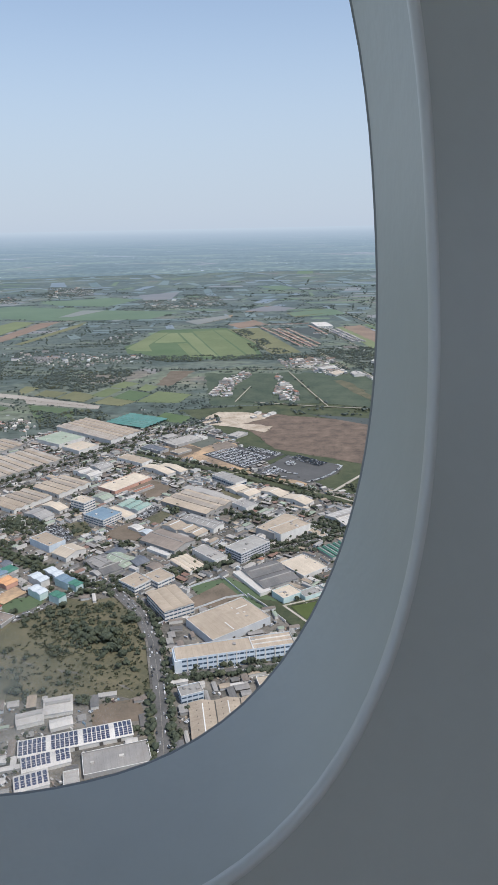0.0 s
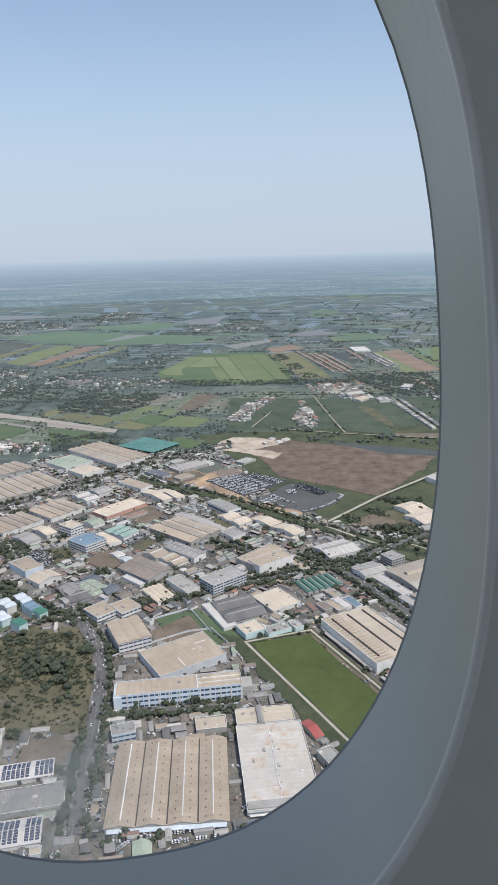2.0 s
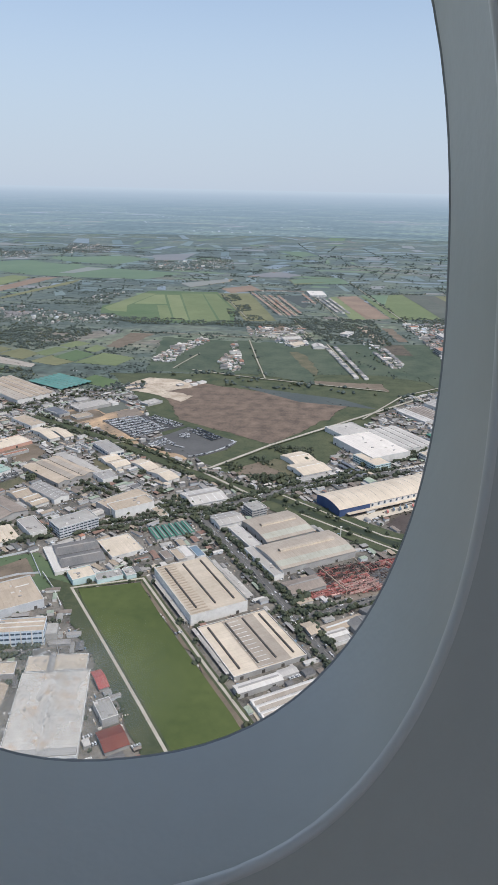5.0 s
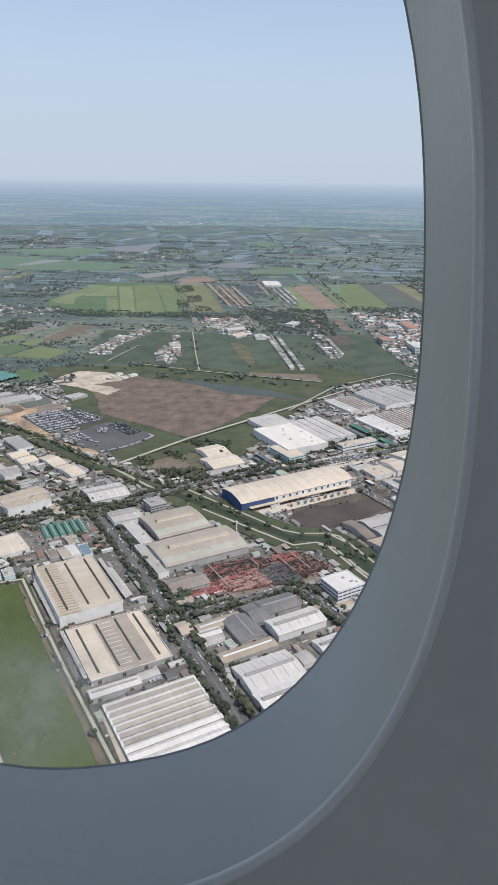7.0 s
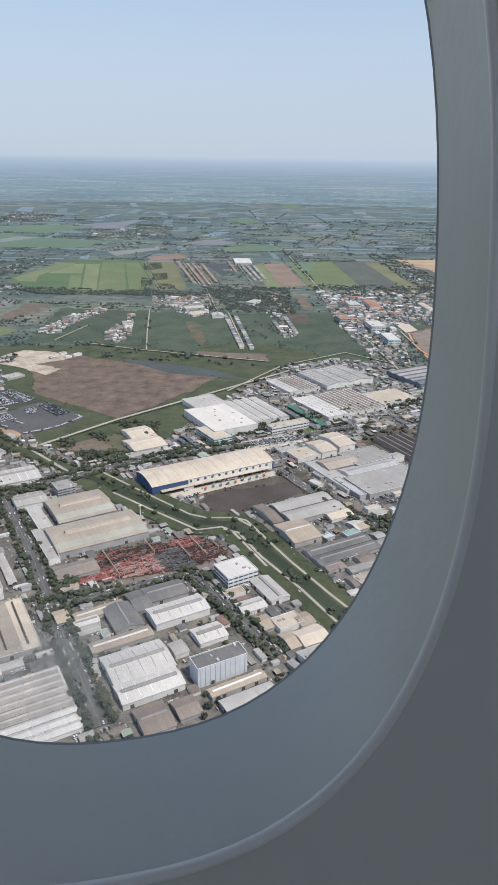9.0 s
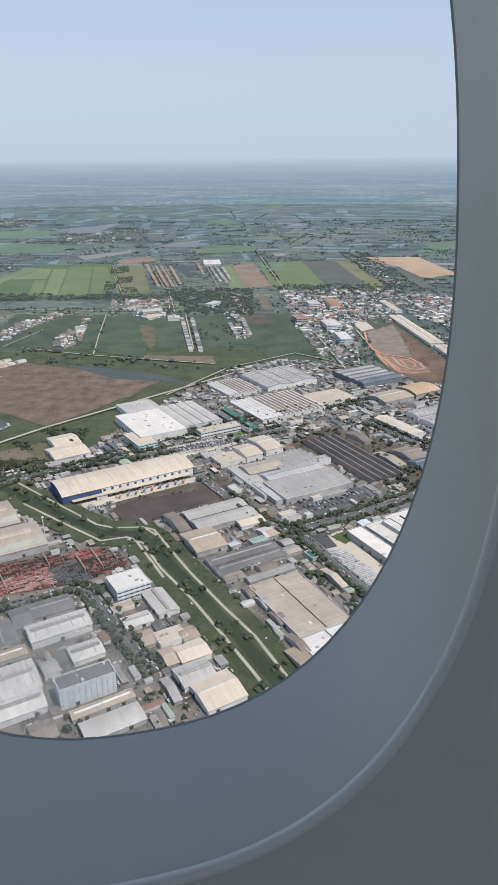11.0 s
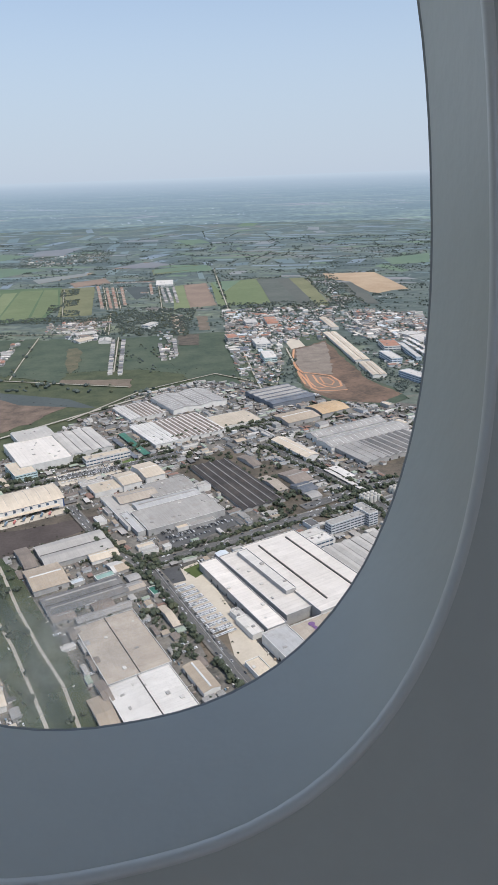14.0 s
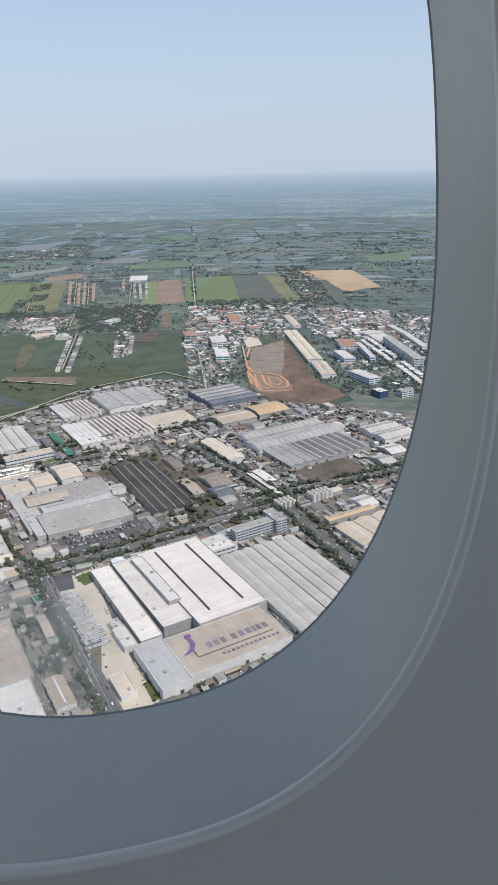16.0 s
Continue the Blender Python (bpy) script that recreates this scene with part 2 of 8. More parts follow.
# things
surface("glass", (0.025, 0.035, 0.05), (0.06, 0.08, 0.10), rough=0.15, bump=0.0)
surface("glass_blue", (0.045, 0.075, 0.115), (0.085, 0.125, 0.18), rough=0.15, bump=0.0)
surface("gap_dark", (0.05, 0.045, 0.04), (0.11, 0.10, 0.09), rough=0.9, scale=0.3)
surface("solar", (0.045, 0.055, 0.10), (0.075, 0.09, 0.15), rough=0.25, bump=0.0)
surface("skylight", (0.62, 0.62, 0.60), (0.80, 0.79, 0.76), rough=0.4)
surface("purple", (0.16, 0.08, 0.20), (0.22, 0.12, 0.26), rough=0.6)
surface("lettering", (0.17, 0.15, 0.17), (0.24, 0.21, 0.23), rough=0.6)
surface("bark", (0.07, 0.05, 0.035), (0.15, 0.11, 0.08), rough=0.95)
surface("leaf", (0.026, 0.035, 0.022), (0.064, 0.074, 0.047), rough=0.85, scale=0.25, fine=1.2, spread=0.35)
# leaf colour of the far trees, paled and blued to imitate haze
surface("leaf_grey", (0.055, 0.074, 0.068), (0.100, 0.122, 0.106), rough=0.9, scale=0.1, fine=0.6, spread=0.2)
surface("leaf_dry", (0.040, 0.050, 0.028), (0.085, 0.090, 0.050), rough=0.85, scale=0.25, fine=1.2, spread=0.3)
surface("tyre", (0.015, 0.015, 0.015), (0.03, 0.03, 0.03), rough=0.9)
for nm, c in (("white", 0.75), ("silver", 0.45), ("black", 0.03)):
    surface("car_" + nm, (c * 0.92,) * 3, (c,) * 3, rough=0.25, bump=0.0, spread=0.1)
surface("steel_red", (0.38, 0.075, 0.065), (0.62, 0.31, 0.27), rough=0.6, spread=0.4)
surface("steel_pink", (0.46, 0.27, 0.23), (0.66, 0.47, 0.41), rough=0.7, spread=0.3)
surface("steel_rust", (0.065, 0.045, 0.04), (0.17, 0.115, 0.10), rough=0.8, spread=0.4)
surface("tank_white", (0.55, 0.53, 0.48), (0.74, 0.71, 0.66), rough=0.5)
# paler than the lining: part of the rim's highlight is in this colour
surface("trim", (0.80, 0.76, 0.69), (0.84, 0.80, 0.73), rough=0.28, scale=2.0, fine=60.0, bump=0.0, spread=0.0, gloss=1.0)
surface("lining", (0.62, 0.60, 0.53), (0.66, 0.64, 0.57), rough=0.38, scale=2.0, fine=60.0, bump=0.02, spread=0.0)
surface("gasket", (0.36, 0.35, 0.33), (0.42, 0.41, 0.39), rough=0.7)
# unseen floor, its tone set for the light it bounces
surface("carpet", (0.15, 0.14, 0.13), (0.21, 0.20, 0.185), rough=0.95, scale=3.0, fine=80.0)


def acrylic():
    """Acrylic rubbed milky in one smear, clear towards its edge."""
    m = bpy.data.materials.new("acrylic")
    m.use_nodes = True
    t = m.node_tree
    t.nodes.clear()
    N = lambda kind: t.nodes.new("ShaderNode" + kind)
    uv, off, far, fade, blot, rag, tone, clear, milk, mix, out = (N(k) for k in ("UVMap", "VectorMath", "VectorMath", "MapRange", "TexNoise", "MapRange", "Math", "BsdfTransparent", "BsdfTranslucent", "MixShader", "OutputMaterial"))
    uv.uv_map = "place"
    off.operation, far.operation, tone.operation = "MULTIPLY_ADD", "LENGTH", "MULTIPLY"
    off.inputs[1].default_value, off.inputs[2].default_value = (16.0, 24.0, 0), (16.0 * 0.034, 24.0 * 0.166, 0)
    t.links.new(uv.outputs[0], off.inputs[0])
    t.links.new(off.outputs[0], far.inputs[0])
    fade.interpolation_type = "SMOOTHSTEP"
    for key, value in (("From Min", 0.15), ("From Max", 1.0), ("To Min", 0.46), ("To Max", 0.0)):
        fade.inputs[key].default_value = value
    t.links.new(far.outputs["Value"], fade.inputs[0])
    blot.inputs["Scale"].default_value, blot.inputs["Detail"].default_value = 55, 4
    t.links.new(uv.outputs[0], blot.inputs["Vector"])
    for key, value in (("From Min", 0.3), ("From Max", 0.65), ("To Min", 0.25), ("To Max", 1.0)):
        rag.inputs[key].default_value = value
    t.links.new(blot.outputs[0], rag.inputs[0])
    t.links.new(fade.outputs[0], tone.inputs[0])
    t.links.new(rag.outputs[0], tone.inputs[1])
    milk.inputs["Color"].default_value = (0.90, 0.85, 0.78, 1)
    t.links.new(tone.outputs[0], mix.inputs[0])
    t.links.new(clear.outputs[0], mix.inputs[1])
    t.links.new(milk.outputs[0], mix.inputs[2])
    t.links.new(mix.outputs[0], out.inputs[0])
    MATS["acrylic"] = m


acrylic()
# ---- building blocks ----
def mesh_of(bm, name="mesh"):
    me = bpy.data.meshes.new(name)
    bm.to_mesh(me)
    bm.free()
    return me


def part(name, bm, material, parent=None, label="", matrix=None):
    """Links a bmesh (or a mesh shared with other pieces) as one mesh object under a thing."""
    me = mesh_of(bm, name) if isinstance(bm, bmesh.types.BMesh) else bm
    if not me.materials:
        me.materials.append(MATS[material])
    ob = new(name, me)
    ob.parent = parent
    if matrix is not None:
        ob.matrix_basis = matrix
    if label:
        ob["label"] = label
    return ob


def box(bm, x0, x1, y0, y1, z0, z1, top=True, bottom=False):
    v = [bm.verts.new(p) for p in ((x0, y0, z0), (x1, y0, z0), (x1, y1, z0), (x0, y1, z0), (x0, y0, z1), (x1, y0, z1), (x1, y1, z1), (x0, y1, z1))]
    for f in ((0, 1, 5, 4), (1, 2, 6, 5), (2, 3, 7, 6), (3, 0, 4, 7)):
        bm.faces.new([v[i] for i in f])
    if top:
        bm.faces.new(v[4:])
    if bottom:
        bm.faces.new(v[3::-1])


def box_mesh(sx, sy, sz):
    bm = bmesh.new()
    box(bm, -sx / 2, sx / 2, -sy / 2, sy / 2, 0, sz, bottom=True)
    return mesh_of(bm, "piece")


def profile_sweep(bm, pts, x0, x1, thick=0.0):
    """A line of (y, z) points swept along x; with thickness it becomes a closed sheet."""
    rows = [(pts, 0)]
    line = list(pts) + ([(y, z - thick) for y, z in reversed(pts)] if thick else [])
    a = [bm.verts.new((x0, y, z)) for y, z in line]
    b = [bm.verts.new((x1, y, z)) for y, z in line]
    k = len(line)
    for i in range(k if thick else k - 1):
        j = (i + 1) % k
        bm.faces.new((a[i], b[i], b[j], a[j]))
    if thick:
        n = len(pts)
        for e, flip in ((a, False), (b, True)):
            for i in range(n - 1):
                q = [e[i], e[i + 1], e[k - 2 - i], e[k - 1 - i]]
                bm.faces.new(q[::-1] if flip else q)


def end_wall(bm, pts, x, z0, out):
    """An end wall that closes under a roof line of (y, z) points."""
    for (ya, za), (yb, zb) in zip(pts, pts[1:]):
        if abs(yb - ya) < 1e-6:
            continue
        v = [bm.verts.new(p) for p in ((x, ya, z0), (x, yb, z0), (x, yb, zb), (x, ya, za))]
        bm.faces.new(v if out > 0 else v[::-1])


def roof_line(kind, n, W, h):
    """The roof's (y, z) profile across the width."""
    pts, bay = [], W / n
    for i in range(n):
        y = -W / 2 + i * bay
        if kind == "saw":
            r = min(0.16 * bay, 1.4)
            pts += [(y, h), (y + 0.54 * bay, h + r), (y + 0.58 * bay, h + r)]
        elif kind in ("curved", "barrel", "curvedmon", "curvedoffice"):
            r = bay * {"barrel": 0.22, "curvedmon": 0.055}.get(kind, 0.09)
            for j in range(12):
                s = j / 12
                pts.append((y + s * bay, h + r * (1 - (2 * s - 1) ** 2)))
        elif kind in ("gable", "solar"):
            r = min(0.11 * bay, 2.4)
            pts += [(y, h), (y + 0.5 * bay, h + r)]
        else:
            r = min(0.012 * bay, 0.4)
            pts += [(y, h), (y + 0.5 * bay, h + r)]
    return pts + [(W / 2, h)]


LABELS = {
    "factory": "large factory hall", "warehouse": "long warehouse", "workshop": "small industrial workshop", "factory_office": "factory office building",
    "office_block": "office block with rows of windows", "shed": "low shed", "apartment_block": "narrow apartment block", "row_house": "row houses",
    "factory_hall": "very large car factory hall", "roof_monitor": "raised ventilation hall on the factory", "loading_shed": "loading shed beside the car yard", "guard_building": "gatehouse at the car yard", "canopy": "long open canopy",
}
ROOFWORDS = {
    "flat": "flat", "gable": "pitched", "saw": "sawtooth", "curved": "low arched", "barrel": "barrel-vaulted", "curvedmon": "arched", "strips": "flat, slotted", "office": "flat", "curvedoffice": "arched",
    "solar": "solar-panelled", "block": "flat", "logo": "flat, lettered",
}
COLOURWORDS = {"rustywhite": "rust-stained white", "brightwhite": "bright white", "greywhite": "pale grey", "darkgrey": "dark grey", "darkbrown": "dark brown", "bluewhite": "pale blue", "orangetan": "orange-tan", "bluegrey": "blue-grey", "lightgreyroof": "light grey", "darkred": "dark red"}
WALLWORDS = {"greywall": "grey", "lightgrey": "light grey", "lightblue": "pale blue", "whiteblue": "white and blue", "bluewall": "deep blue", "lightteal": "pale teal", "slatewall": "slate"}
FOOTPRINTS = []
PIECES = {}


def piece_mesh(key, sx, sy, sz, material):
    if key not in PIECES:
        me = box_mesh(sx, sy, sz)
        me.materials.append(MATS[material])
        PIECES[key] = me
    return PIECES[key]


def turned_away(ob, turn):
    """Whether a side's outward normal looks away from the flight line."""
    return (ob.matrix_basis.to_3x3() @ Vector((math.sin(radians(turn)), -math.cos(radians(turn)), 0))).y > 0.25


def windows(ob, shell, L, W, h, storeys, glass="glass", pitch=3.4):
    """Rows of windows, each one a pane in the wall, on the two long and two short sides."""
    sh = h / storeys
    pitch = pitch if ob.location.y < 900 else 6.5
    for k in range(storeys):
        z = k * sh + 0.36 * sh
        for length, dist, turn in ((L, W / 2, 0), (L, W / 2, 180), (W, L / 2, 90), (W, L / 2, 270)):
            if turned_away(ob, turn):
                continue
            n = max(1, int(length / pitch))
            step = length / n
            me = piece_mesh(("win", round(step, 1), round(sh, 1), glass), step * 0.84, 0.12, sh * 0.36, glass)
            for i in range(n):
                m = Matrix.Rotation(radians(turn), 4, "Z") @ Matrix.Translation((-length / 2 + (i + 0.5) * step, -dist - 0.01, z))
                part("window", me, glass, shell, matrix=m)


def building(name, x, y, L, W, h, turn, kind, n, roof, wall):
    """A hall, shed or office: walls and a roof, with what the roof carries."""
    rnd = random.Random(int(x * 7 + y * 13))
    FOOTPRINTS.append((x, y, L, W, radians(turn)))
    ob = shell = new(name)
    ob.matrix_basis = pose(x, y, 0, 0, 0, turn)
    ob.empty_display_size = 2
    words = f"{WALLWORDS.get(wall, wall)}-walled {LABELS[name]}, {COLOURWORDS.get(roof, roof)} {ROOFWORDS[kind]} roof"
    tagged(ob, words, "building")
    over = min(0.5, 0.03 * W)
    line = roof_line(kind, n, W, h)
    flat = kind in ("flat", "office", "block", "logo", "strips")
    bm = bmesh.new()
    par = 0.55 if flat and name != "canopy" else 0.0
    for s in (-1, 1):
        v = [bm.verts.new(p) for p in ((-L / 2, s * W / 2, 0), (L / 2, s * W / 2, 0), (L / 2, s * W / 2, h + par), (-L / 2, s * W / 2, h + par))]
        bm.faces.new(v if s < 0 else v[::-1])
        end = [(yy, h + par) for yy, zz in (line[0], line[-1])] if flat else line
        end_wall(bm, end, s * L / 2, 0, s)
    if name == "canopy":
        bm.free()
        post = piece_mesh(("post", round(h, 1)), 0.25, 0.25, h, "wall_greywall")
        k = max(2, int(L / 5))
        for i in range(k + 1):
            for s in (-1, 1):
                part("post", post, "wall_greywall", ob, matrix=Matrix.Translation((-L / 2 + 0.3 + i * (L - 0.6) / k, s * (W / 2 - 0.3), 0)))
    else:
        shell = part("wall", bm, "wall_" + wall, ob)
    bm = bmesh.new()
    if flat:
        inner = [(max(-W / 2 + 0.25, min(W / 2 - 0.25, yy)), zz) for yy, zz in line]
        profile_sweep(bm, inner, -L / 2 + 0.25, L / 2 - 0.25, 0.15)
    else:
        wide = [(yy * (1 + 2 * over / W), zz + 0.12) for yy, zz in line]
        profile_sweep(bm, wide, -L / 2 - over, L / 2 + over, 0.12)
    cover = part("roof", bm, "roof_" + roof, ob)
    if flat and name != "canopy":
        cap = bmesh.new()
        for s in (-1, 1):
            box(cap, -L / 2 - 0.05, L / 2 + 0.05, s * W / 2 - 0.17, s * W / 2 + 0.17, h + par, h + par + 0.12, bottom=True)
            box(cap, s * L / 2 - 0.17, s * L / 2 + 0.17, -W / 2 + 0.18, W / 2 - 0.18, h + par, h + par + 0.12, bottom=True)
        part("parapet_cap", cap, "wall_white", ob)
    bay = W / n
    if kind == "saw":
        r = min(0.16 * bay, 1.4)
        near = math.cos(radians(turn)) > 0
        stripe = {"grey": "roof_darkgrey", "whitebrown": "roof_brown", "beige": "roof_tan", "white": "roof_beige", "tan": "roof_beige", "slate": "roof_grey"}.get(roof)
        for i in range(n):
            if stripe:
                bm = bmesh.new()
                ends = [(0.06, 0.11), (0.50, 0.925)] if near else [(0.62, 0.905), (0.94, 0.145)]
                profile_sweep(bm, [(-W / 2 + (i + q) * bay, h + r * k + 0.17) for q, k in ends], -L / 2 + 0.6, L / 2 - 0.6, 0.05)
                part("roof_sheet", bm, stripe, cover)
            bm = bmesh.new()
            profile_sweep(bm, [(-W / 2 + (i + 0.955) * bay, h + r * 0.1 + 0.2), (-W / 2 + (i + 1.0) * bay, h + 0.2), (-W / 2 + (i + 1.03) * bay, h + r * 0.06 + 0.2)], -L / 2 + 0.3, L / 2 - 0.3, 0.05)
            part("gutter", bm, "gap_dark", cover, "dark valley gutter")
            if roof == "darkbrown":
                bm = bmesh.new()
                profile_sweep(bm, [(-W / 2 + (i + 0.48) * bay, h + r * 0.92 + 0.2), (-W / 2 + (i + 0.55) * bay, h + r + 0.45), (-W / 2 + (i + 0.60) * bay, h + r * 0.88 + 0.2)], -L / 2 + 1.0, L / 2 - 1.0, 0.05)
                part("ridge_cap", bm, "roof_grey", cover, "paler weathered ridge sheets")
            if roof == "white" and near:
                me = piece_mesh(("joint", round(bay, 1)), 0.22, bay * 0.36, 0.05, "roof_grey")
                for j in range(8):
                    m = Matrix.Translation((-L / 2 + (j + 1) * L / 9, -W / 2 + (i + 0.73) * bay, h + r * 0.53 + 0.16)) @ Matrix.Rotation(-math.atan2(r * 0.78, bay * 0.45), 4, "X")
                    part("panel_joint", me, "roof_grey", cover, matrix=m)
    if kind == "strips":
        for i in range(n):
            yy = -W / 2 + (i + 0.5) * bay
            bm = bmesh.new()
            box(bm, -L * 0.40, L * 0.44, yy - 0.55, yy + 0.55, h, h + 1.0)
            part("roof_slot", bm, "gap_dark", cover, "dark raised ventilation slot")
        if n == 4:
            bm = bmesh.new()
            profile_sweep(bm, [(-W * 0.30, h + 0.33), (-W * 0.05, h + 0.45), (W * 0.16, h + 0.45)], -L * 0.48, L * 0.48, 0.05)
            part("roof_sheet", bm, "roof_taupe", cover, "band of tan roof sheets")
            me = piece_mesh(("lite_strip", round(W, 0)), 0.3, W * 0.2, 0.06, "skylight")
            for i in range(12):
                part("skylight", me, "skylight", cover, matrix=Matrix.Translation((-L * 0.46 + i * L * 0.08, W * 0.05, h + 0.47)))
        if roof == "cream" and n == 3:
            k = int(L / 3.4)
            me = piece_mesh(("stripe", round(W, 0)), 1.1, W * 0.30, 0.1, "roof_tan")
            for i in range(k):
                part("roof_sheet", me, "roof_tan", cover, matrix=Matrix.Translation((-L / 2 + (i + 0.6) * L / k, W * 0.30, h + 0.42)))
    if kind in ("curvedmon",):
        bm = bmesh.new()
        z = h + 0.055 * W
        profile_sweep(bm, [(0.2, z - 0.4), (0.4, z + 1.4), (2.2, z + 2.0), (4.0, z + 1.4), (4.2, z - 0.7)], -L * 0.34, L * 0.40, 0.1)
        part("roof_monitor", bm, "roof_taupe", cover, "long raised ridge ventilator")
        bm = bmesh.new()
        profile_sweep(bm, [(0.10, z - 0.1), (0.30, z + 1.3)], -L * 0.34, L * 0.40, 0.04)
        part("monitor_side", bm, "roof_cream", cover, "pale louvred side of the ventilator")
        bm = bmesh.new()
        profile_sweep(bm, [(yy, zz + 0.2) for yy, zz in line[:4]], -L / 2 + 0.4, L / 2 - 0.4, 0.04)
        part("roof_sheet", bm, "roof_fadedgreen", cover, "band of faded green roof sheets")
    if kind == "gable" and L > 14:
        r = min(0.11 * bay, 2.4)
        for i in range(n):
            yy = -W / 2 + (i + 0.5) * bay
            bm = bmesh.new()
            tall = 1.9 if roof in ("white", "greywhite") and bay > 13 and n < 3 else (0.5 if n == 4 or roof == "cream" else 1.0)
            profile_sweep(bm, [(yy - 0.65 * tall, h + r - 0.08 * tall), (yy - 0.55 * tall, h + r + 0.4 * tall), (yy, h + r + 0.5 * tall), (yy + 0.55 * tall, h + r + 0.4 * tall), (yy + 0.65 * tall, h + r - 0.08 * tall)], -L / 2 * 0.9, L / 2 * 0.9, 0.06)
            part("ridge_cap", bm, "skylight" if roof in ("cream", "tan") else "roof_grey", cover)
            if i:
                bm = bmesh.new()
                profile_sweep(bm, [(yy - bay / 2 - 0.35, h + 0.26), (yy - bay / 2, h + 0.2), (yy - bay / 2 + 0.35, h + 0.26)], -L / 2 + 0.2, L / 2 - 0.2, 0.05)
                part("gutter", bm, "gap_dark", cover, "dark valley gutter")
            k = max(2, int(L / 6.5))
            if bay > 9 and L > 18 and roof == "tan" and n == 4:
                me = piece_mesh("vent", 0.7, 0.45, 0.35, "gap_dark")
                for s in (-1, 1):
                    for j in range(11):
                        part("roof_vent", me, "gap_dark", cover, matrix=Matrix.Translation((-L / 2 + (j + 0.5) * L / 11, yy + s * bay * 0.24, h + r * 0.52 + 0.12)))
            elif bay > 9 and L > 18 and roof not in ("tan", "taupe", "cream", "darkgrey", "brown", "lightgreyroof") and rnd.random() < 0.8:
                for s in (-1, 1):
                    slope = math.atan2(r, bay / 2)
                    me = piece_mesh(("lite", round(bay, 0)), 0.42, bay * 0.40, 0.06, "skylight" if roof not in ("white", "cream") else "roof_grey")
                    for j in range(k):
                        m = Matrix.Translation((-L / 2 + (j + 0.5) * L / k, yy + s * bay * 0.26, h + r * 0.48 + 0.13)) @ Matrix.Rotation(-s * slope, 4, "X")
                        part("skylight", me, "skylight", cover, matrix=m)
    if kind == "solar":
        r = min(0.11 * W, 2.4)
        me = piece_mesh("solar", 2.0, 1.25, 0.08, "solar")
        k = int(L / 2.5)
        for s in (-1, 1):
            slope = math.atan2(r, W / 2)
            for a in range(max(1, int(W * 0.44 / 1.45))):
                for j in range(k):
                    if (j % 7) == 6:
                        continue
                    d = 0.9 + a * 1.45
                    m = Matrix.Translation((-L / 2 + (j + 0.5) * L / k, s * d, h + r * (1 - d / (W / 2)) + 0.22)) @ Matrix.Rotation(-s * slope, 4, "X")
                    part("solar_panel", me, "solar", cover, matrix=m)
    if kind == "curved" and W > 12:
        k = max(3, int(L / 9))
        for j in range(1, k):
            bm = bmesh.new()
            pts = [(yy, zz + 0.2) for yy, zz in line]
            xx = -L / 2 + j * L / k
            profile_sweep(bm, pts, xx - 0.12, xx + 0.12, 0.12)
            part("roof_seam", bm, "roof_grey", cover)
    if kind == "office":
        windows(ob, shell, L, W, h, max(1, n), "glass_blue" if wall in ("lightblue", "white") else "glass")
    if kind == "curvedoffice":
        windows(ob, shell, L, W, h, n, "glass_blue")
    if kind == "block":
        me = piece_mesh(("pilaster", round(h, 1)), 0.35, 0.3, h, "wall_" + wall)
        for i in range(10):
            part("pilaster", me, "wall_white", shell, matrix=Matrix.Translation((-L / 2 + (i + 0.5) * L / 10, -W / 2 - 0.16, 0)))
    if kind in ("flat", "office", "block") and W > 7 and name != "shed":
        for i in range(rnd.randint(2, 3 + int(L * W / 500))):
            bm = bmesh.new()
            sx, sy = rnd.uniform(0.5, 1.4), rnd.uniform(0.5, 1.2)
            cx, cy = rnd.uniform(-0.4, 0.4) * L, rnd.uniform(-0.38, 0.38) * W
            box(bm, cx - sx, cx + sx, cy - sy, cy + sy, h - 0.1, h + rnd.uniform(0.5, 1.1))
            part("roof_unit", bm, rnd.choice(("roof_grey", "roof_white", "roof_concrete")), cover)
    if name in ("warehouse", "factory", "workshop", "factory_hall") and h > 2.9:
        me = piece_mesh(("door", round(h, 0)), 2.2, 0.14, min(2.4, h * 0.7), "gap_dark")
        for length, dist, turns in ((L, W / 2, (0, 180)), (W, L / 2, (90, 270))):
            k = int(length / 11)
            for a in turns:
                if turned_away(ob, a):
                    continue
                for i in range(k):
                    if rnd.random() < 0.6:
                        m = Matrix.Rotation(radians(a), 4, "Z") @ Matrix.Translation((-length / 2 + (i + rnd.uniform(0.3, 0.7)) * length / k, -dist - 0.02, 0.05))
                        part("loading_door", me, "gap_dark", shell, matrix=m)
    return ob


LAYER = [0.05]


ROUGH_EDGED = ("sandpale", "sandorange", "dirtbrown", "brownfield", "drygrass", "brownearth", "darksoil", "scrub", "duskbrown", "wetgreen", "brownstrip", "stockyard", "canalbank")


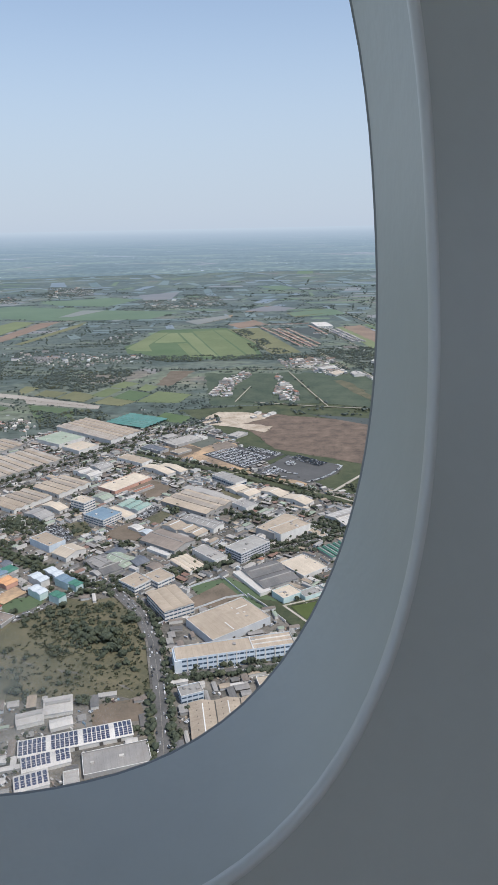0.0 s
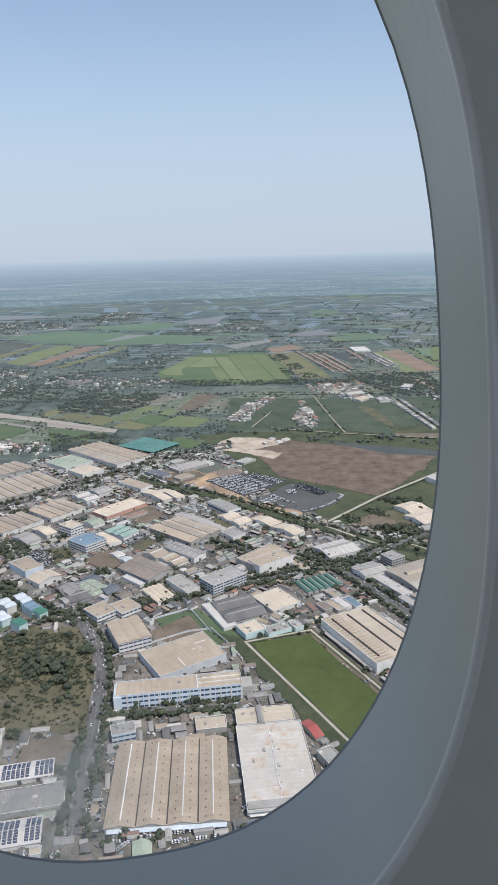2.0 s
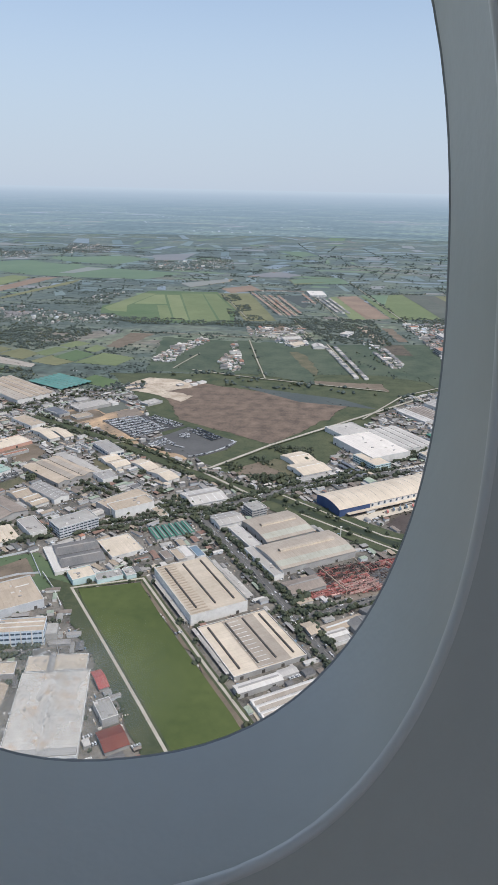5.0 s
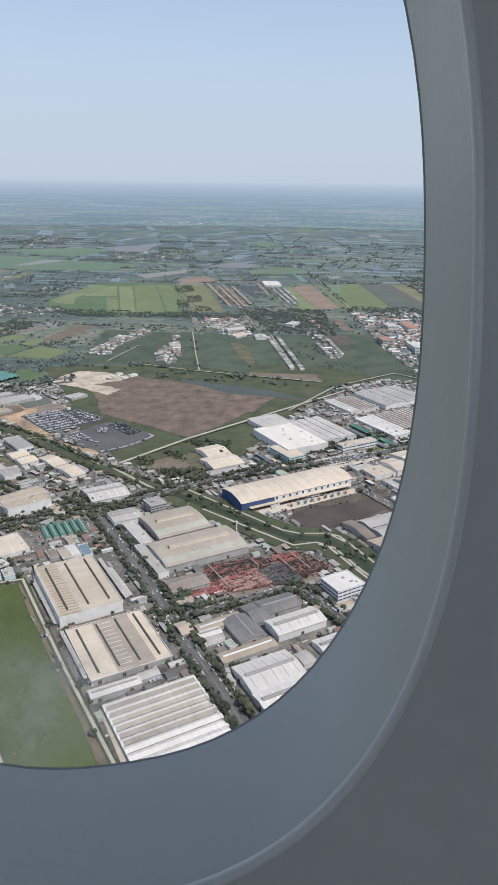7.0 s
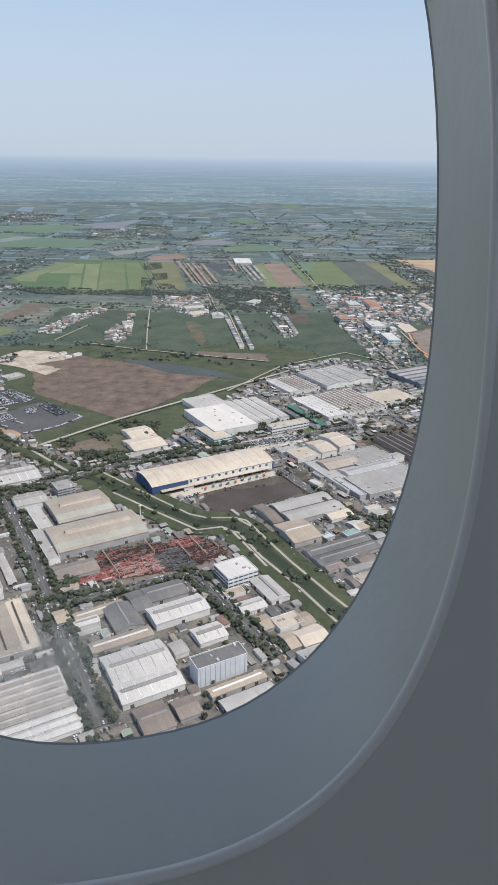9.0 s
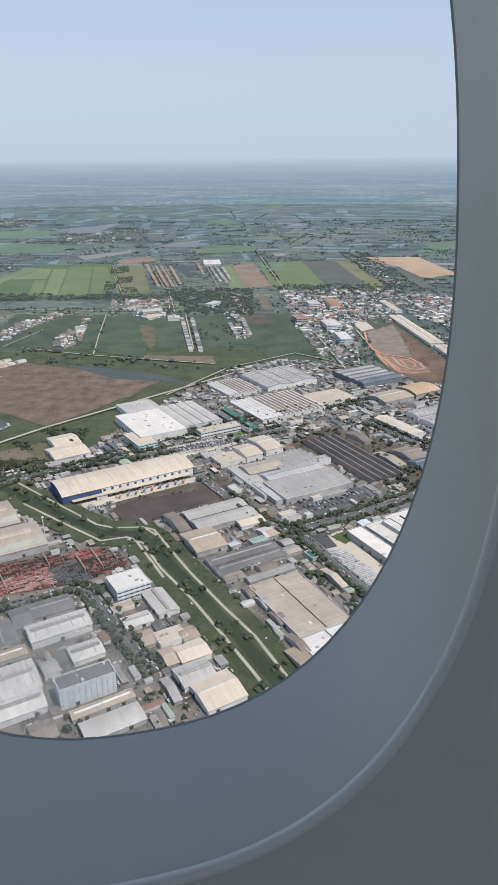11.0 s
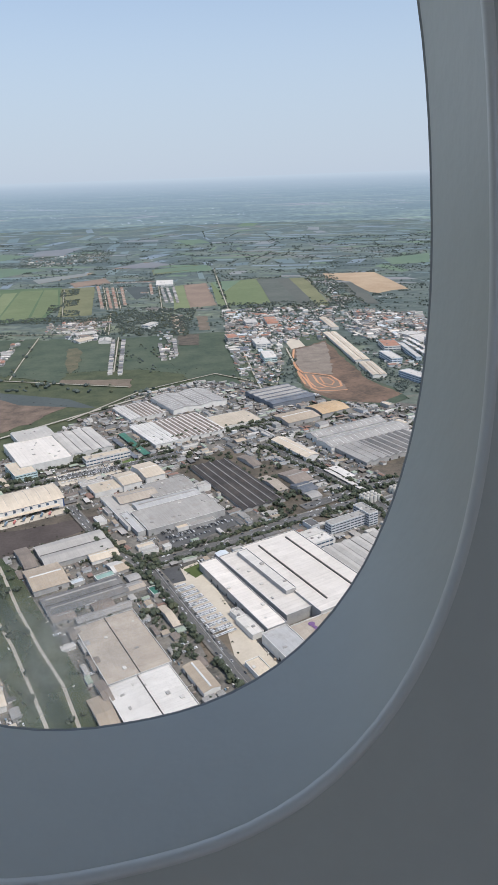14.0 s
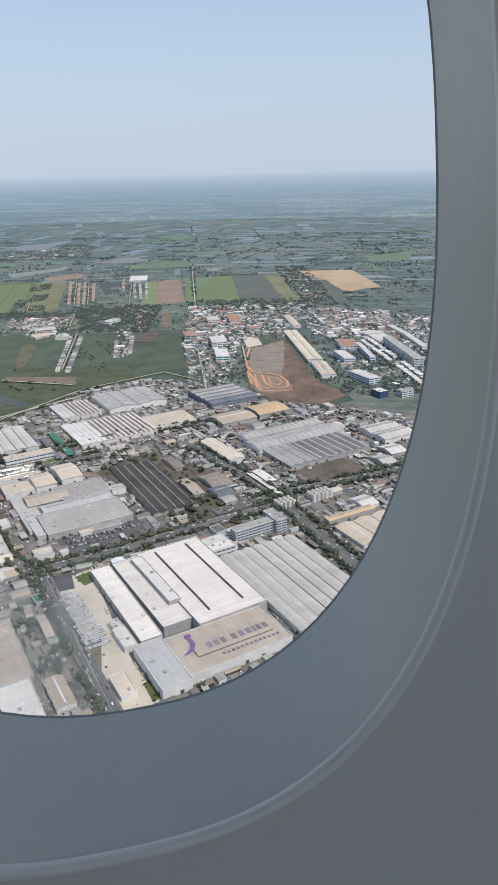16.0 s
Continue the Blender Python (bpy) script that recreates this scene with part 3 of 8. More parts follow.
def patch(name, ground, *corners):
    """A piece of ground with its own surface."""
    LAYER[0] += 0.006
    bm = bmesh.new()
    if ground in ROUGH_EDGED:
        # bare and wild ground has a ragged edge
        ragged, jit = [], random.Random(int(corners[0][0] * 7 + corners[0][1] * 13))
        for (xa, ya), (xb, yb) in zip(corners, corners[1:] + corners[:1]):
            d = math.hypot(xb - xa, yb - ya)
            k = max(1, int(d / 9))
            for i in range(k):
                s = jit.gauss(0, min(1.6, d * 0.03)) if i else 0.0
                ragged.append((xa + (xb - xa) * i / k - (yb - ya) / d * s, ya + (yb - ya) * i / k + (xb - xa) / d * s))
        corners = ragged
    f = bm.faces.new([bm.verts.new((px, py, LAYER[0])) for px, py in corners])
    f.normal_update()
    if f.normal.z < 0:
        f.normal_flip()
    ob = part(name, bm, "ground_" + ground)
    tagged(ob, f"{GROUNDWORDS.get(ground, ground)} {name.replace('_', ' ')} lying among the surroundings", name.replace("_", " "), kind="structure")
    return ob


GROUNDWORDS = {
    "algae": "green algae-covered", "path": "pale concrete", "dirtbrown": "bare brown earth", "meadow": "green grass", "scrub": "dry scrubby", "brownfield": "burnt brown fallow", "sandpale": "pale sand",
    "sandorange": "orange sand", "asphaltlot": "grey asphalt", "asphaltdark": "dark asphalt", "darksoil": "dark burnt soil", "lawn": "mown green", "concretelot": "pale concrete", "drygrass": "dry grassy", "stockyard": "brown earth",
    "orangedirt": "orange dirt", "brownearth": "reddish brown earth", "wetgreen": "dark green marshy", "paddy": "bright green rice", "paddydark": "deep green rice", "paddylight": "light green rice", "olive": "olive green", "brownstrip": "ploughed brown",
    "plough": "grey ploughed", "wheat": "tan stubble", "dullpaddy": "dull green rice", "duskwheat": "pale stubble", "duskbrown": "dull brown ploughed", "darkfallow": "dark fallow", "canaldry": "pale dry", "stadium": "green turf", "teal": "teal", "water": "dark still water", "canalbank": "weedy green", "yard": "grey-brown paved",
}
WAYS = []


def way(name, width, *pts):
    """A road or track of constant width along a few points, mitred at the bends, with a painted centre line on roads."""
    LAYER[0] += 0.006
    w = width / 2 * 0.62
    WAYS.append((w + 1.5, pts, name))
    P = [Vector((*p, 0)) for p in pts]
    for nm, half, off, dz, mat in (("shoulder", w + (15.0 if name == "canal" else (0.3 if name in ("dirt_track", "verge") else 1.6)), 0, 0, "ground_yard" if name in ("road", "dirt_track") else "ground_canalbank"), (name, w, 0, 0.03, {"canal": "ground_water", "dirt_track": "ground_orangedirt", "verge": "ground_canalbank"}.get(name, "ground_" + name)), ("road_marking", 0.06, 0, 0.06, "ground_track")):
        if nm == "road_marking" and name != "road":
            continue
        bm = bmesh.new()
        pair = []
        for i, p in enumerate(P):
            a = (P[i] - P[i - 1]).normalized() if i else (P[1] - P[0]).normalized()
            b = (P[i + 1] - P[i]).normalized() if i + 1 < len(P) else a
            t = (a + b).normalized()
            s = Vector((-t.y, t.x, 0)) * half / max(0.5, t.dot(a))
            pair.append((bm.verts.new(p + s + Vector((0, 0, LAYER[0] + dz))), bm.verts.new(p - s + Vector((0, 0, LAYER[0] + dz)))))
        for (a0, a1), (b0, b1) in zip(pair, pair[1:]):
            bm.faces.new((a1, b1, b0, a0))
        ob = part(nm, bm, mat)
        tagged(ob, {"verge": "green grassy strip between the tracks", "dirt_track": "looping track of bare orange dirt", "canal": "dark green still canal between the tracks", "road": "grey asphalt road between the factories", "track": "pale concrete track along the fields", "shoulder": "dusty verge beside the road", "road_marking": "white painted line down the road"}[nm], nm.replace("_", " "), kind="structure")
# ---- the ground, one sheet to the horizon, and the distance ----
CENTRE = Vector((290, 80, 0))
FAR = 4620.0


def farm_colour(t, place):
    """Farmland seen from the air: uneven fields in greens, browns and greys between dark belts of trees, with villages as pale specks."""
    N = lambda kind: t.nodes.new("ShaderNode" + kind)
    warp, mix = N("TexNoise"), N("VectorMath")
    warp.inputs["Scale"].default_value, warp.inputs["Detail"].default_value = 0.0022, 4
    t.links.new(place, warp.inputs["Vector"])
    mix.operation = "MULTIPLY_ADD"
    t.links.new(warp.outputs["Color"], mix.inputs[0])
    mix.inputs[1].default_value = (330, 330, 0)
    t.links.new(place, mix.inputs[2])
    cells = []
    for s, sx, turn in ((0.0050, 0.55, 14), (0.016, 0.45, 24)):
        st = N("Mapping")
        st.inputs["Rotation"].default_value = (0, 0, radians(turn))
        st.inputs["Scale"].default_value = (sx, 1, 1)
        t.links.new(mix.outputs[0], st.inputs["Vector"])
        v = N("TexVoronoi")
        v.distance = "MANHATTAN"
        v.inputs["Scale"].default_value = s
        t.links.new(st.outputs[0], v.inputs["Vector"])
        sep = N("SeparateColor")
        t.links.new(v.outputs["Color"], sep.inputs[0])
        cells.append(sep)
    both, sc = N("Math"), N("Math")
    both.operation, sc.operation = "MULTIPLY_ADD", "MULTIPLY"
    t.links.new(cells[1].outputs[0], both.inputs[0])
    both.inputs[1].default_value = 0.45
    t.links.new(cells[0].outputs[1], sc.inputs[0])
    sc.inputs[1].default_value = 0.55
    t.links.new(sc.outputs[0], both.inputs[2])
    ramp = N("ValToRGB")
    cr = ramp.color_ramp
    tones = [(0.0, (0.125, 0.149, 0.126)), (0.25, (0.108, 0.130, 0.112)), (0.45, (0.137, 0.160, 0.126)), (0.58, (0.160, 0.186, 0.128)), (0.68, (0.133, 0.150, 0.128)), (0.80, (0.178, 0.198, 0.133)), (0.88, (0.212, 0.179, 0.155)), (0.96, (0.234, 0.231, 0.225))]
    cr.elements[0].position, cr.elements[0].color = 0.0, (*tones[0][1], 1)
    cr.elements[1].position, cr.elements[1].color = tones[1][0], (*tones[1][1], 1)
    for pos, c in tones[2:]:
        e = cr.elements.new(pos)
        e.color = (*c, 1)
    t.links.new(both.outputs[0], ramp.inputs[0])
    # belts of trees
    wood, st, wr, mx = N("TexNoise"), N("Mapping"), N("ValToRGB"), N("Mix")
    wood.inputs["Scale"].default_value, wood.inputs["Detail"].default_value, wood.inputs["Roughness"].default_value = 0.006, 10, 0.72
    st.inputs["Scale"].default_value = (0.55, 1.0, 1)
    t.links.new(place, st.inputs["Vector"])
    t.links.new(st.outputs[0], wood.inputs["Vector"])
    wr.color_ramp.elements[0].position, wr.color_ramp.elements[1].position = 0.47, 0.56
    t.links.new(wood.outputs[0], wr.inputs[0])
    mx.data_type = "RGBA"
    t.links.new(wr.outputs[0], mx.inputs["Factor"])
    t.links.new(ramp.outputs[0], mx.inputs["A"])
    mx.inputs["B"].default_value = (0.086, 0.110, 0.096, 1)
    # pale specks of roofs, in loose swarms
    dots, swarm, cut, cut2, both2, pale = N("TexVoronoi"), N("TexNoise"), N("MapRange"), N("MapRange"), N("Math"), N("Mix")
    dots.inputs["Scale"].default_value = 0.045
    t.links.new(place, dots.inputs["Vector"])
    swarm.inputs["Scale"].default_value, swarm.inputs["Detail"].default_value = 0.0035, 3
    t.links.new(place, swarm.inputs["Vector"])
    cut.inputs["From Min"].default_value, cut.inputs["From Max"].default_value, cut.inputs["To Min"].default_value, cut.inputs["To Max"].default_value = 0.16, 0.20, 1.0, 0.0
    t.links.new(dots.outputs["Distance"], cut.inputs[0])
    cut2.inputs["From Min"].default_value, cut2.inputs["From Max"].default_value = 0.56, 0.62
    t.links.new(swarm.outputs[0], cut2.inputs[0])
    both2.operation = "MULTIPLY"
    t.links.new(cut.outputs[0], both2.inputs[0])
    t.links.new(cut2.outputs[0], both2.inputs[1])
    pale.data_type = "RGBA"
    t.links.new(both2.outputs[0], pale.inputs["Factor"])
    t.links.new(mx.outputs["Result"], pale.inputs["A"])
    pale.inputs["B"].default_value = (0.40, 0.40, 0.39, 1)
    fine, fr, h = N("TexNoise"), N("MapRange"), N("HueSaturation")
    fine.inputs["Scale"].default_value, fine.inputs["Detail"].default_value = 0.05, 7
    t.links.new(place, fine.inputs["Vector"])
    fr.inputs["From Min"].default_value, fr.inputs["From Max"].default_value = 0.3, 0.7
    fr.inputs["To Min"].default_value, fr.inputs["To Max"].default_value = 0.62, 1.38
    t.links.new(fine.outputs[0], fr.inputs[0])
    t.links.new(fr.outputs[0], h.inputs["Value"])
    t.links.new(pale.outputs["Result"], h.inputs["Color"])
    return h.outputs[0]


def ground_material():
    m = bpy.data.materials.new("farmland")
    m.use_nodes = True
    t, b = m.node_tree, m.node_tree.nodes["Principled BSDF"]
    tc = t.nodes.new("ShaderNodeTexCoord")
    t.links.new(farm_colour(t, tc.outputs["Object"]), b.inputs["Base Color"])
    b.inputs["Roughness"].default_value = 0.85
    b.inputs["Specular IOR Level"].default_value = 0.35
    # blue grazing sheen imitates haze over the far land
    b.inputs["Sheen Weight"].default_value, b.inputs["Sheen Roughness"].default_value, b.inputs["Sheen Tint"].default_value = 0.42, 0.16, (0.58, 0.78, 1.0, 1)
    MATS["farmland"] = m


ground_material()
bm = bmesh.new()
rings = [0, 400, 900, 1600, 2600, 3600, FAR + 60]
last = None
for r in rings:
    if r == 0:
        cur = [bm.verts.new(CENTRE)]
    else:
        cur = [bm.verts.new(CENTRE + Vector((r * math.cos(a), r * math.sin(a), 0))) for a in np.linspace(0, 2 * math.pi, 96, endpoint=False)]
    if last:
        for i in range(96):
            j = (i + 1) % 96
            bm.faces.new((last[0], cur[i], cur[j]) if len(last) == 1 else (last[i], cur[i], cur[j], last[j]))
    last = cur
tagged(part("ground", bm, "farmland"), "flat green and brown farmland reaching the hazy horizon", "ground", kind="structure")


def backdrop_material():
    """The far plain beyond the modelled ground: the same farmland running on, veiled more and more by blue haze towards the horizon."""
    m = bpy.data.materials.new("distance")
    m.use_nodes = True
    t = m.node_tree
    t.nodes.clear()
    N = lambda kind: t.nodes.new("ShaderNode" + kind)
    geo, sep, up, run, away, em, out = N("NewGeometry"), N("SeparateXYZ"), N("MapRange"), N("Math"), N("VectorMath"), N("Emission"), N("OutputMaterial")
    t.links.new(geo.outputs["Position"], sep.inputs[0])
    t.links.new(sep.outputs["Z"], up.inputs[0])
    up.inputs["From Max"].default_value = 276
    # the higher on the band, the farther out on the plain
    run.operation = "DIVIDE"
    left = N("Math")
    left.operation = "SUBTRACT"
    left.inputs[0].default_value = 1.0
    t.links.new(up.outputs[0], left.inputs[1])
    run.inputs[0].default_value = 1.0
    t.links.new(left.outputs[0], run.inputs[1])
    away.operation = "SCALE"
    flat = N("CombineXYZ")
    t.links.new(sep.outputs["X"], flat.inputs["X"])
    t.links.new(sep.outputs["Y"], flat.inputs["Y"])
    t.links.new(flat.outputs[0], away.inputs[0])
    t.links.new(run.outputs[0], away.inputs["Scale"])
    lit, haze, veil, mx = N("Mix"), N("ValToRGB"), N("ValToRGB"), N("Mix")
    lit.data_type = mx.data_type = "RGBA"
    lit.blend_type = "MULTIPLY"
    lit.inputs["Factor"].default_value = 1.0
    coarse, deep = N("VectorMath"), N("Gamma")
    coarse.operation = "SCALE"
    coarse.inputs["Scale"].default_value = 0.38
    t.links.new(away.outputs[0], coarse.inputs[0])
    deep.inputs["Gamma"].default_value = 1.5
    t.links.new(farm_colour(t, coarse.outputs[0]), deep.inputs[0])
    t.links.new(deep.outputs[0], lit.inputs["A"])
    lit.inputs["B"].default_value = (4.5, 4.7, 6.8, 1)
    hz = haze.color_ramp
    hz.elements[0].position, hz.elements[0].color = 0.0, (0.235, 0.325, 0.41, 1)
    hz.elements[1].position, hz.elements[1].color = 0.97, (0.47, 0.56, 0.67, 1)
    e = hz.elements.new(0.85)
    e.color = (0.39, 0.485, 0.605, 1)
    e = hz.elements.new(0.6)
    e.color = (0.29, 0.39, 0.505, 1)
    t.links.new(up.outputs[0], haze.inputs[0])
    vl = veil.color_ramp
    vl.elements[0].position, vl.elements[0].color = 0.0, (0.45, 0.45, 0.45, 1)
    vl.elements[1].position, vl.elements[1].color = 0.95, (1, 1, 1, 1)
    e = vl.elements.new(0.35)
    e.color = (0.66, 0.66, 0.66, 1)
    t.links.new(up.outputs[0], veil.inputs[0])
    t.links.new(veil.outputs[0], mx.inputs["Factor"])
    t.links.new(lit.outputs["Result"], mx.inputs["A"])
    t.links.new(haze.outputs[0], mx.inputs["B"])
    # the band glows: sunlit brightness and haze are both in its emission colour
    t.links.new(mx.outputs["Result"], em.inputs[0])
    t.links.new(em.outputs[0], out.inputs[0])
    MATS["distance"] = m


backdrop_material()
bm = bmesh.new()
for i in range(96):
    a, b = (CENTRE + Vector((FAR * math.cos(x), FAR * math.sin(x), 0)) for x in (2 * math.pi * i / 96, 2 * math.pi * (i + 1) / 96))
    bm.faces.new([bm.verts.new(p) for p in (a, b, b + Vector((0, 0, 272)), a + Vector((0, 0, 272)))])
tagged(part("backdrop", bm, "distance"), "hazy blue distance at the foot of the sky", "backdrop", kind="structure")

# ---- the aircraft's side wall: one long cabin along the flight line, with its row of windows at an even pitch ----
PITCH = LENGTH / 480
WINDOW = (0.0053, 0.2515, 0.0463)
ROLL = radians(0.87)
# the oval at the pane and at the rounded rim of the reveal: half width, half height, squareness, shift along and up, depth
PANE = (0.125, 0.1927, 2.376, 0.0, 0.0, 0.0)
RIM = (0.1206, 0.1872, 2.507, -0.0074, -0.0174, -0.0568)
SPOKES = [radians(a) for a in (*range(-121, -28, 3), *range(-28, -17, 4), *range(-16, 60, 6), *range(62, 90, 9), *range(92, 236, 22))]


def oval(s, grow=0.0, deep=0.0):
    """Points round the opening, s of the way from the pane to the rim, as (along, out, up) from the window's middle."""
    a, b, n, cx, cy, d = (p + (q - p) * s for p, q in zip(PANE, RIM))
    pts = []
    for w in SPOKES:
        r = (abs(math.cos(w) / (a + grow)) ** n + abs(math.sin(w) / (b + grow)) ** n) ** (-1 / n)
        x, y = cx + r * math.cos(w), cy + r * math.sin(w)
        pts.append((x * math.cos(ROLL) - y * math.sin(ROLL), d + deep, x * math.sin(ROLL) + y * math.cos(ROLL)))
    return pts


def panel_edge(deep):
    """The same spokes run out to the panel's straight edges."""
    pts = []
    for w in SPOKES:
        c, s = math.cos(w), math.sin(w)
        r = min(PITCH / 2 / max(abs(c), 1e-6), 0.46 / max(abs(s), 1e-6))
        pts.append((r * c, deep, r * s))
    return pts


def window_row(name, material, words, rings, fill=False):
    """One moulding of the window, repeated along the cabin at the windows' pitch."""
    one = np.array([p for ring in rings for p in ring])
    k, n = len(SPOKES), len(rings)
    faces = [(i * k + j, i * k + (j + 1) % k, (i + 1) * k + (j + 1) % k, (i + 1) * k + j) for i in range(n - 1) for j in range(k)]
    if fill:
        faces = [tuple(range(k))]
    turn = np.array([ONWARD, OUT, UPRIGHT])
    verts, quads = [], []
    for w in range(-1, 482):
        middle = np.array(in_cabin(0, WINDOW[0] + PITCH * w, WINDOW[1], WINDOW[2]))
        quads += [tuple(i + len(verts) * len(one) for i in f) for f in faces]
        verts.append(one @ turn + middle)
    me = bpy.data.meshes.new(name)
    me.from_pydata(np.concatenate(verts).tolist(), [], quads)
    me.polygons.foreach_set("use_smooth", np.ones(len(quads), bool))
    place = me.uv_layers.new(name="place")
    at = np.empty(len(me.loops), np.int32)
    me.loops.foreach_get("vertex_index", at)
    place.data.foreach_set("uv", one[at % len(one)][:, (0, 2)].ravel())
    ob = part(name, me, material)
    return tagged(ob, words, "window surround", kind="structure")


window_row("window_lining", "lining", "smooth grey plastic reveal round the aircraft windows",
           [oval(0.0), oval(0.4, 0.0016), oval(0.97, 0.0)])
window_row("window_trim", "trim", "pale rounded rim where the reveal meets the side panel",
           [oval(0.97, 0.0), oval(0.99, -0.0008), oval(1.0, -0.0008, -0.0010), oval(1.0, 0.0, -0.0020), oval(1.0, 0.0011, -0.0021), oval(1.0, 0.0023, -0.0013)])
window_row("cabin_panel", "lining", "grey moulded side panel between the aircraft windows",
           [oval(1.0, 0.0023, -0.0013), oval(1.0, 0.011, 0.0004), oval(1.0, 0.045, -0.004), panel_edge(RIM[5] - 0.016)])
window_row("window_gasket", "gasket", "thin grey rubber seal round the window pane", [oval(0.0), oval(0.0, -0.0003, 0.0012)])
smear = [(-0.034 + 0.066 * math.cos(w), 0.0016, -0.166 + 0.044 * math.sin(w)) for w in np.linspace(0, 2 * math.pi, len(SPOKES), endpoint=False)]
window_row("pane_smear", "acrylic", "milky rubbed smear low on the clear window pane", [smear], fill=True).visible_shadow = False


def lining(name, material, words, pts):
    """A strip of the unseen cabin shell: (out, up) points swept along the flight line."""
    bm = bmesh.new()
    rows = [[bm.verts.new(in_cabin(0, far, u, w)) for u, w in pts] for far in (-2.0, LENGTH + 2.0)]
    for i in range(len(pts) - 1):
        bm.faces.new((rows[0][i], rows[1][i], rows[1][i + 1], rows[0][i + 1]))
    ob = part(name, bm, material)
    mod = ob.modifiers.new("sheet", "SOLIDIFY")
    mod.thickness = 0.006
    return tagged(ob, words, "cabin lining", kind="structure")


IN, MID = WINDOW[1] + RIM[5] - 0.016, WINDOW[2]
# unseen shell, added to block the sun and set the window panels' light
lining("cabin_ceiling", "lining", "grey cabin ceiling over the window panels", [(IN, MID + 0.46), (IN - 0.06, MID + 0.52), (IN - 0.25, MID + 0.66), (IN - 0.9, MID + 0.80), (IN - 2.0, MID + 0.80), (IN - 2.3, MID + 0.71)])
lining("cabin_side", "lining", "grey side panel under the windows", [(IN, MID - 0.46), (IN - 0.02, MID - 1.15), (IN - 0.1, MID - 1.2)])
lining("cabin_floor", "carpet", "grey carpet on the cabin floor", [(IN - 0.11, MID - 1.2), (IN - 2.9, MID - 1.2), (IN - 3.1, MID - 0.1)])

# ---- far fields ----
rnd = random.Random(44)
# distant field colours with haze mixed in
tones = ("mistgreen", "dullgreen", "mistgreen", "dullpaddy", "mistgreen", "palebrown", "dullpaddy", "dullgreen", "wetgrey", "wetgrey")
far_cells, boxes = {}, []


def lay(tone, q):
    """Keep a field if it lies on the ground sheet and on no other field."""
    xs, ys = [p[0] for p in q], [p[1] for p in q]
    b = min(xs), max(xs), min(ys), max(ys)
    if any(math.hypot(p[0] - CENTRE.x, p[1] - CENTRE.y) > FAR - 10 for p in q) or any(b[0] < o[1] and b[1] > o[0] and b[2] < o[3] and b[3] > o[2] for o in boxes):
        return
    boxes.append(b)
    far_cells.setdefault(tone, []).append(q)


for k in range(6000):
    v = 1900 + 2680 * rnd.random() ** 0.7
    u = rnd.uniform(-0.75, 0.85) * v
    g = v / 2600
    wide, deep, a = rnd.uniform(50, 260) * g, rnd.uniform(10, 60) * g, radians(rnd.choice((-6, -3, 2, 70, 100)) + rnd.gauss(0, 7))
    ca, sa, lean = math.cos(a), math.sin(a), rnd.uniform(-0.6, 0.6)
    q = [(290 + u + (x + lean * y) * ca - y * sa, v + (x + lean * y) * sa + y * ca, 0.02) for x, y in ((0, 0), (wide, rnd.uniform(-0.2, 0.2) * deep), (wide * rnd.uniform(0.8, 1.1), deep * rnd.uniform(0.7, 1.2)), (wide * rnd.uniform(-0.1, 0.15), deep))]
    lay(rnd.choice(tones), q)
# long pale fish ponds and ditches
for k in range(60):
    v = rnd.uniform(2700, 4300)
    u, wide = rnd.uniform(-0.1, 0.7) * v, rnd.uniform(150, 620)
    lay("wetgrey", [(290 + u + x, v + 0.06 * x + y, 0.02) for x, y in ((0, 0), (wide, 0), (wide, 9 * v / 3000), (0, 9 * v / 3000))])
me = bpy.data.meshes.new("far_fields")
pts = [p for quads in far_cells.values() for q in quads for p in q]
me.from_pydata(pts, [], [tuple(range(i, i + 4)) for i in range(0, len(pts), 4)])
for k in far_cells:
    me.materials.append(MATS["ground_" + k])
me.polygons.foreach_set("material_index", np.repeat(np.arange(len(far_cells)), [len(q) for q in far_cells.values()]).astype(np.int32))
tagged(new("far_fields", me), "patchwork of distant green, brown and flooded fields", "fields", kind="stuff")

# ---- grounds, roads ----
tagged(patch("pavement", "yard", (-420, 880), (-260, 1010), (-60, 1000), (30, 800), (100, 720), (190, 700), (262, 917), (324, 1036), (416, 1112), (524, 1031), (735, 925), (700, 790), (640, 610), (670, 543), (760, 360), (760, 250), (-40, 220), (-250, 300), (-420, 500)), "grey-brown paved ground of the industrial estate", "pavement")

patch("field", "canalbank", (-60, 1005), (30, 800), (100, 720), (190, 700), (262, 900), (324, 1026), (416, 1100), (500, 1130), (300, 1160), (60, 1130), (-120, 1100))
patch("field", "wetgreen", (-70, 1125), (-95, 1395), (180, 1370), (440, 1420), (475, 1095), (400, 1110), (300, 1155), (60, 1128))
patch("field", "canalbank", (735, 925), (700, 790), (640, 610), (670, 543), (760, 360), (1000, 330), (1300, 800), (1150, 1080), (860, 1090), (760, 1000))
patch("field", "meadow", (-54, 518), (-22, 532), (20, 489), (-28, 464))
patch("field", "scrub", (-307, 475), (-153, 501), (-96, 499), (-61, 378))
patch("field", "scrub", (-307, 475), (-61, 378), (-166, 376), (-274, 375))
patch("lot", "dirtbrown", (-105, 369), (-75, 375), (-67, 355), (-98, 349))
patch("lot", "meadow", (-207, 497), (-168, 510), (-169, 488), (-189, 477))
patch("lot", "dirtbrown", (-52, 498), (-28, 523), (-11, 497), (-45, 476))
patch("lot", "dirtbrown", (-146, 753), (-117, 772), (-91, 753), (-111, 711))
patch("lot", "scrub", (114, 714), (153, 764), (195, 749), (163, 691))
